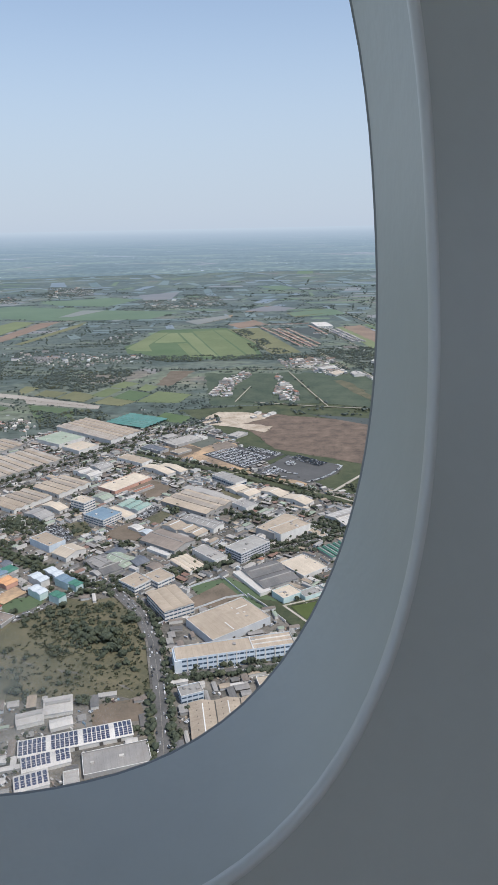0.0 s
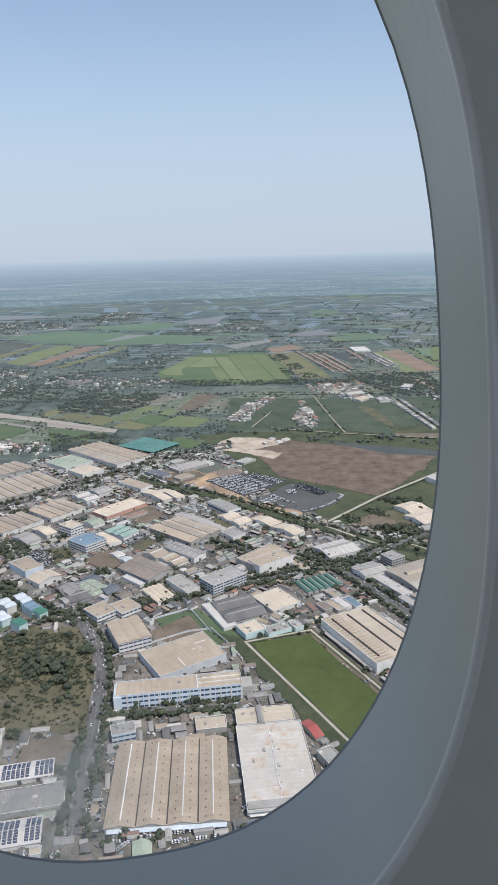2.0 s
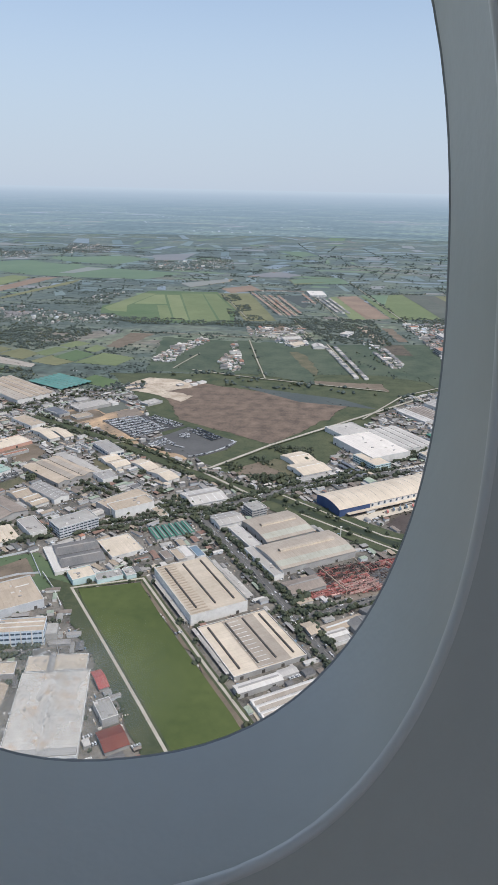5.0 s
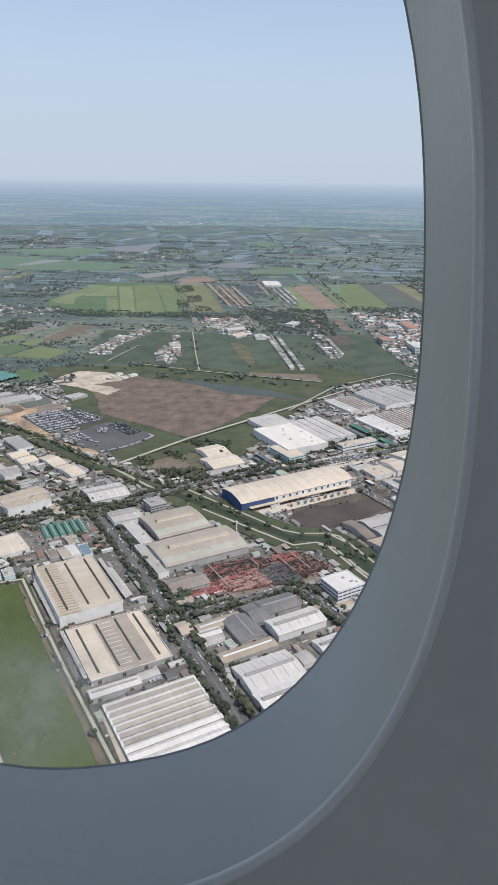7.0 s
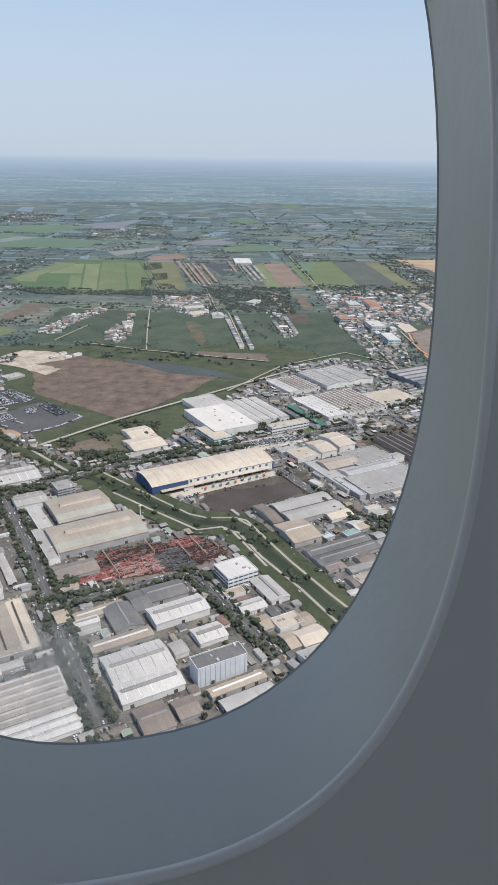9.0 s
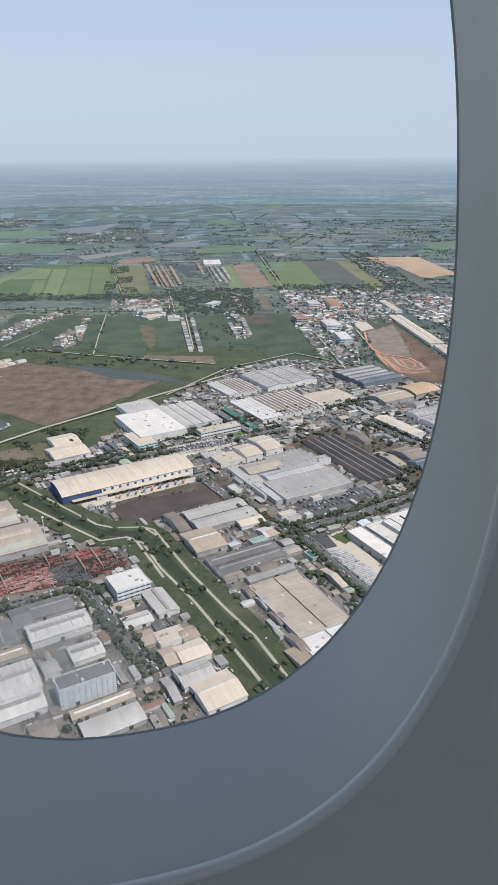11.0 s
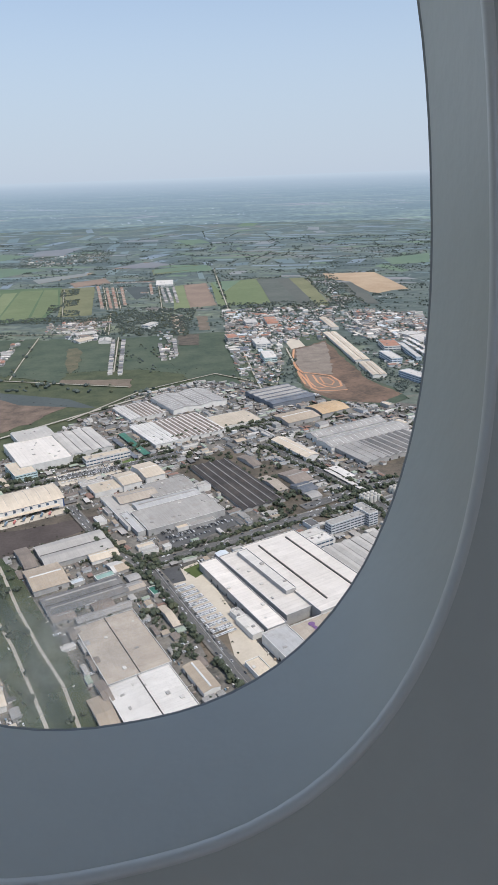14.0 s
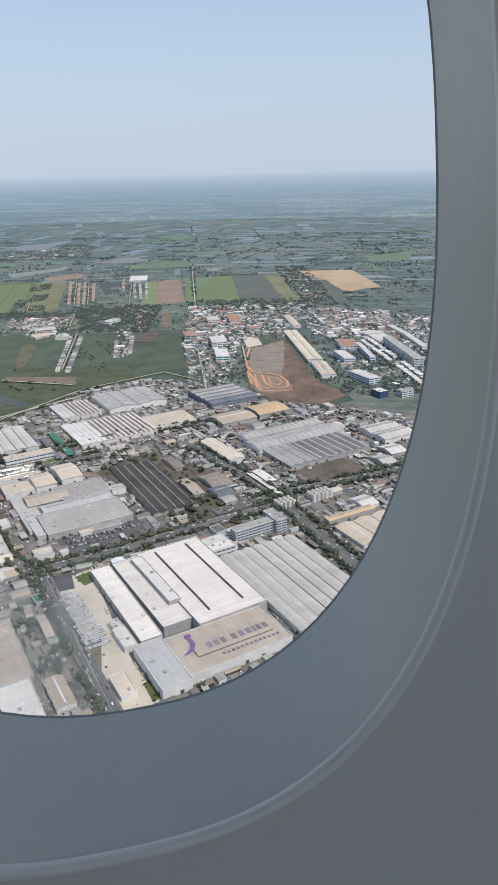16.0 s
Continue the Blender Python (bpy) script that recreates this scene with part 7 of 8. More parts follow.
scattered("woodland", "dark green trees and thickets among the factories", "trees", [p for i, p in enumerate(woods) if i % 5 and p[1] < 1000], LOW, "leaf")
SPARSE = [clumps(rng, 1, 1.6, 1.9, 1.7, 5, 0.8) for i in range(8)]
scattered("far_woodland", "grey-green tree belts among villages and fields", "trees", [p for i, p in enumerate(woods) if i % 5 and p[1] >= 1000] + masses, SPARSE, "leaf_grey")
scattered("thicket", "dry olive bushes and thin trees in the fields", "bushes", [p for i, p in enumerate(woods) if not i % 5 and p[1] < 1000], LOW, "leaf_dry")
scattered("far_thicket", "olive bushes and thin trees along the far fields", "bushes", [p for i, p in enumerate(woods) if not i % 5 and p[1] >= 1000], SPARSE, "leaf_dry")
SHRUBS = [leaves(rng, 16, 1.3, 0.9, 0.5) for i in range(6)]
low = []
for poly, n in ((WOODS[5][0], 500), (WOODS[6][0], 380), (((-150, 376), (-62, 378), (-72, 440), (-160, 470)), 160)):
    low += [(*spread(poly, rnd), rnd.uniform(0.5, 1.2)) for k in range(n)]
edge = []
for q in OPEN:
    for (xa, ya), (xb, yb) in zip(q, q[1:] + q[:1]):
        d = math.dist((xa, ya), (xb, yb))
        if max(ya, yb) > 1250 or d > 400:
            continue
        for k in range(int(d / 6)):
            f, j = rnd.random(), rnd.gauss(0, 1.5)
            x, y = xa + (xb - xa) * f + j, ya + (yb - ya) * f + rnd.gauss(0, 1.5)
            if is_free(x, y, 0.3, 0.3, 0) or y > 1150:
                edge.append((x, y, rnd.uniform(0.3, 0.9)))
scattered("hedge_scrub", "rough green weeds and bushes along plot edges", "scrub", edge, SHRUBS, "leaf", 0.0)
scattered("scrub", "dry grass tufts and low bushes on waste ground", "scrub", low, SHRUBS, "leaf_dry", 0.0)


# ---- houses of the villages and the town ----
def house_quads(x, y, L, W, h, a, r):
    """Wall quads and roof quads of a small pitched-roof house."""
    c, s = math.cos(a), math.sin(a)
    P = lambda u, v, z: (x + u * c - v * s, y + u * s + v * c, z)
    l, w = L / 2, W / 2
    walls = [[P(-l, -w, 0), P(l, -w, 0), P(l, -w, h), P(-l, -w, h)], [P(l, w, 0), P(-l, w, 0), P(-l, w, h), P(l, w, h)], [P(l, -w, 0), P(l, w, 0), P(l, w, h), P(l, -w, h)], [P(-l, w, 0), P(-l, -w, 0), P(-l, -w, h), P(-l, w, h)]]
    l, w = l * 1.08, w * 1.12
    roof = [[P(-l, -w, h), P(l, -w, h), P(l, 0, h + r), P(-l, 0, h + r)], [P(l, w, h), P(-l, w, h), P(-l, 0, h + r), P(l, 0, h + r)], [P(l, -w, h), P(l, w, h), P(l, 0, h + r), P(l, 0, h + r)], [P(-l, w, h), P(-l, -w, h), P(-l, 0, h + r), P(-l, 0, h + r)]]
    return walls, roof


houses = []
HOUSE_ROOFS = ("greywhite", "grey", "brown", "white", "terracotta", "darkgrey", "grey", "brown", "bluewhite", "taupe", "slate", "white", "darkgrey", "brightwhite", "clay")
rnd = random.Random(21)
for zone, (poly, dense) in enumerate(TOWNS):
    n = int(area(poly) * dense / 60)
    turn = radians(12 if poly[0][0] < 300 else 100)
    for k in range(min(n, 1500)):
        x, y = spread(poly, rnd)
        if y < 1060 and not is_free(x, y, 3, 3, 0):
            continue
        big = rnd.random() < 0.10
        L, W, h = rnd.uniform(3.2, 7), rnd.uniform(2.6, 4.4), rnd.uniform(1.2, 2.4)
        if big:
            L, W, h = rnd.uniform(9, 18), rnd.uniform(5, 8), rnd.uniform(2.4, 5)
        roof = rnd.choice(HOUSE_ROOFS)
        houses.append((x, y, L, W, h, turn + rnd.choice((0, math.pi / 2)) + rnd.gauss(0, 0.06), min(1.6, W * 0.22), roof))


def row_of_houses(xa, ya, xb, yb, look_of):
    """Narrow houses wall to wall along a lane."""
    d = math.dist((xa, ya), (xb, yb))
    a = math.atan2(yb - ya, xb - xa)
    s = 2.0
    while s < d:
        wide = rnd.uniform(3.2, 4.4)
        roof = rnd.choice({"red": ("clay", "brown", "clay", "taupe"), "grey": ("grey", "darkgrey", "slate", "greywhite"), "white": ("white", "greywhite", "bluewhite"), "mix": HOUSE_ROOFS}[look_of])
        houses.append((xa + (xb - xa) * s / d, ya + (yb - ya) * s / d, rnd.uniform(5.2, 7.2), wide * 0.94, rnd.uniform(1.8, 2.8) * (1.6 if look_of == "white" else 1), a + math.pi / 2, 1.0, roof))
        s += wide + (rnd.random() < 0.08) * 4


row_of_houses(218, 1361, 263, 1125, "grey")
row_of_houses(236, 1360, 278, 1124, "grey")
row_of_houses(306, 1320, 327, 1214, "grey")
row_of_houses(326, 1354, 346, 1231, "grey")
row_of_houses(29, 2043, 122, 1691, "red")
row_of_houses(61, 2008, 142, 1689, "red")
row_of_houses(77, 2006, 155, 1688, "red")
row_of_houses(101, 2004, 167, 1722, "red")
row_of_houses(29, 2096, 173, 2111, "red")
row_of_houses(168, 2057, 202, 1880, "red")
row_of_houses(167, 1910, 188, 1908, "red")
row_of_houses(208, 1991, 256, 1751, "grey")
row_of_houses(223, 1989, 269, 1750, "grey")
row_of_houses(240, 1987, 282, 1749, "grey")
row_of_houses(711, 1292, 737, 1162, "white")
row_of_houses(722, 1307, 748, 1178, "white")
row_of_houses(742, 1140, 760, 1037, "white")
row_of_houses(753, 1149, 769, 1058, "white")
row_of_houses(421, 1309, 438, 1321, "mix")
row_of_houses(428, 1260, 444, 1271, "mix")
row_of_houses(434, 1216, 451, 1225, "mix")
row_of_houses(441, 1170, 457, 1180, "mix")
row_of_houses(447, 1132, 463, 1140, "mix")
row_of_houses(452, 1105, 467, 1113, "mix")
row_of_houses(461, 1179, 486, 1192, "mix")
row_of_houses(469, 1131, 495, 1145, "mix")
row_of_houses(474, 1092, 500, 1105, "mix")
row_of_houses(633, 1389, 663, 1320, "mix")
row_of_houses(630, 1439, 680, 1363, "mix")
row_of_houses(647, 1463, 699, 1361, "mix")
houses.sort(key=lambda q: q[1])
for x, y, L, W, h, a, r, roof in houses[:160]:
    ob = new("house")
    walls, top = house_quads(0, 0, L, W, h, 0, r)
    part("wall", quad_mesh("wall", walls, "wall_" + rnd.choice(("lightgrey", "greywall", "salmon", "white"))), "wall_white", ob)
    part("roof", quad_mesh("roof", top, "roof_" + roof), "roof_" + roof, ob)
    ob.matrix_basis = pose(x, y, 0, 0, 0, math.degrees(a))
    tagged(ob, f"small village house with a {COLOURWORDS.get(roof, roof)} pitched roof", "house", "village houses")
rest = {}
for x, y, L, W, h, a, r, roof in houses[160:]:
    walls, top = house_quads(x, y, L, W, h, a, r)
    rest.setdefault(("wall_lightgrey", "wall_greywall", "wall_white", "wall_greywall")[int(x + y) % 4], []).extend(walls)
    rest.setdefault("roof_" + roof, []).extend(top)
if rest:
    me = bpy.data.meshes.new("far_houses")
    keys = list(rest)
    v = np.concatenate([np.asarray(rest[k], float).reshape(-1, 3) for k in keys])
    me.from_pydata(v.tolist(), [], np.arange(len(v)).reshape(-1, 4).tolist())
    for k in keys:
        me.materials.append(MATS[k])
    me.polygons.foreach_set("material_index", np.repeat(np.arange(len(keys)), [len(rest[k]) for k in keys]).astype(np.int32))
    tagged(new("far_houses", me), "distant rows of white houses with coloured roofs", "houses", kind="stuff")


# ---- cars ----
def car_meshes():
    """Body with bonnet and boot, glazed cabin, and wheel, for a small saloon."""
    bm = bmesh.new()
    side = [(-1.15, 0.22), (-1.15, 0.50), (-0.75, 0.56), (0.55, 0.56), (1.1, 0.46), (1.16, 0.22)]
    a, b = ([bm.verts.new((x, s * 0.46, z)) for x, z in side] for s in (-1, 1))
    bm.faces.new(a)
    bm.faces.new(b[::-1])
    for i in range(len(side)):
        j = (i + 1) % len(side)
        bm.faces.new((a[j], a[i], b[i], b[j]))
    body = mesh_of(bm, "body")
    bm = bmesh.new()
    lo = [bm.verts.new(p) for p in ((-0.8, -0.43, 0.56), (0.5, -0.43, 0.56), (0.5, 0.43, 0.56), (-0.8, 0.43, 0.56))]
    hi = [bm.verts.new(p) for p in ((-0.6, -0.36, 0.80), (0.12, -0.36, 0.80), (0.12, 0.36, 0.80), (-0.6, 0.36, 0.80))]
    for i in range(4):
        bm.faces.new((lo[i], lo[(i + 1) % 4], hi[(i + 1) % 4], hi[i]))
    cabin = mesh_of(bm, "windows")
    cabin.materials.append(MATS["glass"])
    bm = bmesh.new()
    v = [bm.verts.new(p) for p in ((-0.6, -0.36, 0.80), (0.12, -0.36, 0.80), (0.12, 0.36, 0.80), (-0.6, 0.36, 0.80), (-0.5, -0.3, 0.84), (0.02, -0.3, 0.84), (0.02, 0.3, 0.84), (-0.5, 0.3, 0.84))]
    for f in ((0, 1, 5, 4), (1, 2, 6, 5), (2, 3, 7, 6), (3, 0, 4, 7), (4, 5, 6, 7)):
        bm.faces.new([v[i] for i in f])
    top = mesh_of(bm, "roof")
    bm = bmesh.new()
    bmesh.ops.create_cone(bm, cap_ends=True, segments=8, radius1=0.2, radius2=0.2, depth=0.14, matrix=Matrix.Rotation(radians(90), 4, "X"))
    wheel = mesh_of(bm, "wheel")
    wheel.materials.append(MATS["tyre"])
    return body, cabin, top, wheel


BODY, CABIN, TOP, WHEEL = car_meshes()
PAINTED = {}
for nm in ("white", "silver", "black"):
    PAINTED[nm] = BODY.copy(), TOP.copy()
    for me in PAINTED[nm]:
        me.materials.append(MATS["car_" + nm])


def car(x, y, turn, paint):
    ob = new("car")
    ob.matrix_basis = pose(x, y, LAYER[0] + 0.03, 0, 0, turn)
    part("body", PAINTED[paint][0], "glass", ob)
    part("cabin", CABIN, "glass", ob)
    part("roof", PAINTED[paint][1], "glass", ob)
    for wx in (-0.72, 0.72):
        for wy in (-0.42, 0.42):
            part("wheel", WHEEL, "tyre", ob, matrix=Matrix.Translation((wx, wy, 0.2)))
    tagged(ob, f"{paint} saloon car on the asphalt of the estate", "car", "cars along the roads")


rnd = random.Random(8)
stops, parked = [], []
for w, pts, name in WAYS:
    if name != "road":
        continue
    for (xa, ya), (xb, yb) in zip(pts, pts[1:]):
        d = math.dist((xa, ya), (xb, yb))
        a = math.degrees(math.atan2(yb - ya, xb - xa))
        for side in (-1, 1):
            s = rnd.uniform(0, 8)
            while s < d:
                off = side * (w - 1.5) * rnd.choice((0.45, 0.88, 0.88))
                stops.append((xa + (xb - xa) * s / d - math.sin(radians(a)) * off, ya + (yb - ya) * s / d + math.cos(radians(a)) * off, a + (180 if side > 0 else 0), rnd.choice(("white", "white", "silver", "black", "white", "silver", "black"))))
                s += rnd.choice((2.9, 4, 6, 9, 13))
stops.sort(key=lambda q: (q[0] - 290) ** 2 * 0.2 + (q[1] - 300) ** 2)
for q in stops[:66]:
    car(*q)
parked += stops[66:]


def lot(poly, turn, row, pitch, fill, paints):
    """Rows of parked cars over a four-cornered yard."""
    a = radians(turn)
    us = [x * math.cos(a) + y * math.sin(a) for x, y in poly]
    vs = [-x * math.sin(a) + y * math.cos(a) for x, y in poly]
    for k, v in enumerate(np.arange(min(vs), max(vs), row)):
        if k % 3 == 2:
            continue
        for u in np.arange(min(us), max(us), pitch):
            p = u * math.cos(a) - v * math.sin(a), u * math.sin(a) + v * math.cos(a)
            if rnd.random() < fill and inside(p, list(poly)):
                parked.append((*p, turn + 90 + rnd.uniform(-2, 2), rnd.choice(paints)))


MOSTLY_WHITE = ("white", "white", "white", "white", "silver", "black")
lot(((-65, 866), (-27, 890), (23, 847), (-11, 809)), 42, 2.9, 1.25, 0.95, MOSTLY_WHITE)
lot(((-6, 896), (38, 864), (28, 852), (-11, 881)), -37.5, 2.4, 1.25, 0.95, ("black", "white", "black", "silver", "white"))
lot(((10, 788), (25, 811), (36, 797), (22, 779)), 56, 2.3, 1.25, 0.93, MOSTLY_WHITE)
lot(((37, 819), (43, 834), (54, 828), (48, 812)), 56, 2.3, 1.25, 0.95, MOSTLY_WHITE)
lot(((24, 776), (27, 781), (42, 775), (38, 770)), -20, 2.3, 1.25, 0.95, MOSTLY_WHITE)
lot(((32, 792), (35, 797), (54, 785), (51, 780)), -28, 2.4, 1.25, 0.85, MOSTLY_WHITE)
lot(((45, 842), (56, 855), (90, 821), (78, 809)), -44, 2.4, 1.25, 0.9, ("black", "black", "black", "silver"))
rim = ((61, 755.5), (79, 768), (91, 781), (100, 796), (106.5, 809), (99, 816))
for (xa, ya), (xb, yb) in zip(rim, rim[1:]):
    for s in np.arange(0, math.dist((xa, ya), (xb, yb)), 1.3) / math.dist((xa, ya), (xb, yb)):
        parked.append((xa + (xb - xa) * s, ya + (yb - ya) * s, math.degrees(math.atan2(yb - ya, xb - xa)) + 90, rnd.choice(MOSTLY_WHITE)))
lot(((431, 558), (443, 562), (477, 508), (465, 499)), 32.5, 2.2, 1.2, 0.97, ("white", "white", "white", "silver"))
lot(((290, 750), (338, 782), (350, 764), (305, 735)), 32.5, 3.0, 1.45, 0.75, ("white", "white", "silver", "black"))
lot(((408, 638), (456, 664), (470, 654), (424, 618)), 32.5, 3.2, 1.5, 0.6, ("white", "silver", "black"))

lot(((-32, 305), (22, 311), (29, 302), (-26, 294)), 14, 2.8, 1.5, 0.6, ("white", "silver", "white", "black"))
lot(((-52, 333), (-44, 335), (-34, 299), (-43, 297)), 100, 2.8, 1.5, 0.5, ("white", "silver", "black"))
lot(((-212, 637), (-198, 648), (-171, 617), (-182, 598)), 50, 2.8, 1.5, 0.7, ("white", "white", "silver", "black"))
lot(((-126, 671), (-109, 695), (-97, 683), (-112, 655)), 50, 2.8, 1.5, 0.7, ("white", "white", "silver", "black"))

for k in range(2500):
    x, y = spread(ESTATE, rnd)
    if is_free(x, y, 1.4, 1.4, 0) and not open_ground((x, y)):
        base = 32.5 if x > 60 else 50
        for j in range(rnd.choice((1, 2, 4, 6))):
            parked.append((x + j * 1.35 * math.cos(radians(base)), y + j * 1.35 * math.sin(radians(base)), base + 90, rnd.choice(("white", "white", "silver", "black", "white", "silver"))))
slots = {}
for x, y, turn, paint in parked:
    slots.setdefault(paint, []).append((x, y, turn))


def fleet():
    me = bpy.data.meshes.new("parked_cars")
    vs, fs, mi, mats, base = [], [], [], [], 0
    for paint, places in slots.items():
        for src, m in ((BODY, "car_" + paint), (TOP, "car_" + paint), (CABIN, "glass")):
            if m not in mats:
                mats.append(m)
            co = np.array([v.co[:] for v in src.vertices])
            faces = [list(p.vertices) for p in src.polygons]
            for x, y, turn in places:
                c, s = math.cos(radians(turn)), math.sin(radians(turn))
                q = co.copy()
                q[:, 0], q[:, 1] = co[:, 0] * c - co[:, 1] * s + x, co[:, 0] * s + co[:, 1] * c + y
                q[:, 2] += LAYER[0] - 0.1
                vs.append(q)
                fs += [[i + base for i in f] for f in faces]
                mi += [mats.index(m)] * len(faces)
                base += len(co)
    me.from_pydata(np.concatenate(vs).tolist(), [], fs)
    for m in mats:
        me.materials.append(MATS[m])
    me.polygons.foreach_set("material_index", np.array(mi, np.int32))
    tagged(new("parked_cars", me), "rows of white, silver and dark parked cars", "cars", kind="stuff")


fleet()


# ---- lean-tos, carports and stores crowded between the halls ----
rnd = random.Random(57)
bits = {}
for k in range(16000):
    x, y = spread(ESTATE, rnd)
    L, W, h = rnd.uniform(3.5, 13), rnd.uniform(2.2, 5.5), rnd.uniform(1.3, 2.6)
    a = radians((32.5 if x > 60 else (50 if y > 500 else 14)) + rnd.choice((0, 90)) + rnd.gauss(0, 1.5))
    if not is_free(x, y, L / 2 + 0.1, W / 2 + 0.1, a) or open_ground((x, y)):
        continue
    take(x, y, L / 2 + 0.3, W / 2 + 0.3, a)
    walls, top = house_quads(x, y, L, W, h, a, rnd.uniform(0.15, 0.6))
    bits.setdefault(rnd.choice(("wall_greywall", "gap_dark", "wall_lightgrey", "wall_white")), []).extend(walls)
    bits.setdefault("roof_" + rnd.choice(("greywhite", "grey", "white", "tan", "brown", "brown", "darkgrey", "grey", "concrete", "greywhite", "sage", "darkgrey", "clay")), []).extend(top)
me = bpy.data.meshes.new("lean_tos")
keys = list(bits)
v = np.concatenate([np.asarray(bits[k], float).reshape(-1, 3) for k in keys])
me.from_pydata(v.tolist(), [], np.arange(len(v)).reshape(-1, 4).tolist())
for k in keys:
    me.materials.append(MATS[k])
me.polygons.foreach_set("material_index", np.repeat(np.arange(len(keys)), [len(bits[k]) for k in keys]).astype(np.int32))
tagged(new("lean_tos", me), "small lean-tos, carports and stores between the halls", "sheds", kind="stuff")


# ---- yard clutter: crates, containers, pallets, tanks ----
rnd = random.Random(29)
bits = {}
for k in range(42000):
    x, y = spread(ESTATE, rnd)
    L, W, h = rnd.uniform(0.5, 2.6), rnd.uniform(0.5, 1.3), rnd.uniform(0.4, 1.5)
    if not is_free(x, y, L / 2 + 0.3, W / 2 + 0.3, 0) or open_ground((x, y)):
        continue
    a = radians((32.5 if x > 60 else 50) + rnd.choice((0, 90)) + rnd.gauss(0, 4))
    for j in range(rnd.choice((1, 2, 4))):
        if not is_free(x + j * 1.5 * math.cos(a), y + j * 1.5 * math.sin(a), L / 2 + 0.2, W / 2 + 0.2, 0):
            break
        walls, top = house_quads(x + j * 1.5 * math.cos(a), y + j * 1.5 * math.sin(a), L, W, h, a, 0.05)
        bits.setdefault(rnd.choice(("roof_greywhite", "roof_grey", "roof_white", "roof_brown", "steel_rust", "roof_darkgrey", "roof_blue", "roof_darkgrey", "roof_brown", "roof_tan")), []).extend(walls + top)
    if sum(map(len, bits.values())) > 60000:
        break
me = bpy.data.meshes.new("yard_clutter")
keys = list(bits)
v = np.concatenate([np.asarray(bits[k], float).reshape(-1, 3) for k in keys])
me.from_pydata(v.tolist(), [], np.arange(len(v)).reshape(-1, 4).tolist())
for k in keys:
    me.materials.append(MATS[k])
me.polygons.foreach_set("material_index", np.repeat(np.arange(len(keys)), [len(bits[k]) for k in keys]).astype(np.int32))
tagged(new("yard_clutter", me), "crates, containers and stored goods in the factory yards", "clutter", kind="stuff")


# ---- red steel stock yard ----
rnd = random.Random(17)
yard = ((188, 486), (201, 531), (268, 556), (290, 537), (264, 513), (238, 504))
AISLES = (313.6, 322.0, 330.5)


def stock(x, y):
    """What is stacked in this part of the yard: red and pale pink packs by the road, grey and rusty steel behind."""
    u, v = x * math.cos(radians(32.5)) + y * math.sin(radians(32.5)), -x * math.sin(radians(32.5)) + y * math.cos(radians(32.5))
    if u < 450 and v < 316 or (450 < u < 482 and 313 < v < 319) or (500 < u < 521 and v > 316):
        return ("steel_red", "steel_red", "steel_red", "steel_pink", "steel_rust")
    if u < 482 and v < 314:
        return ("steel_pink", "steel_pink", "steel_pink", "steel_red", "steel_rust")
    if u < 504 and v < 319:
        return ("roof_darkgrey", "roof_darkgrey", "roof_slate", "steel_rust")
    return ("steel_rust", "roof_darkbrown", "steel_rust", "roof_brown", "steel_red")


n = 0
for k in range(3500):
    x, y = spread(yard, rnd)
    # rows of packs, all lying the same way
    c, q = math.cos(radians(32.5)), math.sin(radians(32.5))
    u, v = x * c + y * q, round((-x * q + y * c) / 1.9) * 1.9
    x, y = u * c - v * q, u * q + v * c
    L, W, h = rnd.uniform(2.2, 8), rnd.uniform(0.6, 1.5), rnd.uniform(0.3, 1.5)
    turn = 32.5 + (90 if rnd.random() < 0.12 else 0) + rnd.gauss(0, 2)
    if not is_free(x, y, L / 2, W / 2, radians(turn)) or any(abs(v - a) < 1.1 for a in AISLES):
        continue
    take(x, y, L / 2 + 0.2, W / 2 + 0.3, radians(turn))
    bm = bmesh.new()
    rows, line = max(2, int(W / 0.45)), [(-W / 2, 0)]
    for i in range(rows):
        w0, top = -W / 2 + i * W / rows, h * rnd.uniform(0.65, 1.0)
        line += [(w0 + 0.001, top), (w0 + W / rows * 0.8, top), (w0 + W / rows * 0.82, top * 0.8), (w0 + W / rows * 0.98, top * 0.8)]
    line.append((W / 2, 0))
    profile_sweep(bm, line, -L / 2, L / 2)
    for e in (-1, 1):
        end_wall(bm, line, e * L / 2, 0, e)
    bmesh.ops.remove_doubles(bm, verts=bm.verts, dist=0.0005)
    ob = part("steel_girder", bm, rnd.choice(stock(x, y)))
    ob.matrix_basis = pose(x, y, LAYER[0], 0, 0, turn)
    tagged(ob, "red and rusty steel girder pack lying in the yard", "steel girder", "steel girders")
    n += 1
    if n > 296:
        break
thin = {}
for k in range(2200):
    x, y = spread(yard, rnd)
    walls, top = house_quads(x, y, rnd.uniform(1.5, 7), rnd.uniform(0.18, 0.4), rnd.uniform(0.2, 1.7), radians(32.5 + rnd.choice((0, 0, 0, 90)) + rnd.gauss(0, 3)), 0.02)
    if any(abs(-x * math.sin(radians(32.5)) + y * math.cos(radians(32.5)) - a) < 0.9 for a in AISLES):
        continue
    thin.setdefault(rnd.choice(stock(x, y)), []).extend(walls + top)
me = bpy.data.meshes.new("steel_beams")
keys = list(thin)
v = np.concatenate([np.asarray(thin[k], float).reshape(-1, 3) for k in keys]) + (0, 0, LAYER[0])
me.from_pydata(v.tolist(), [], np.arange(len(v)).reshape(-1, 4).tolist())
for k in keys:
    me.materials.append(MATS[k])
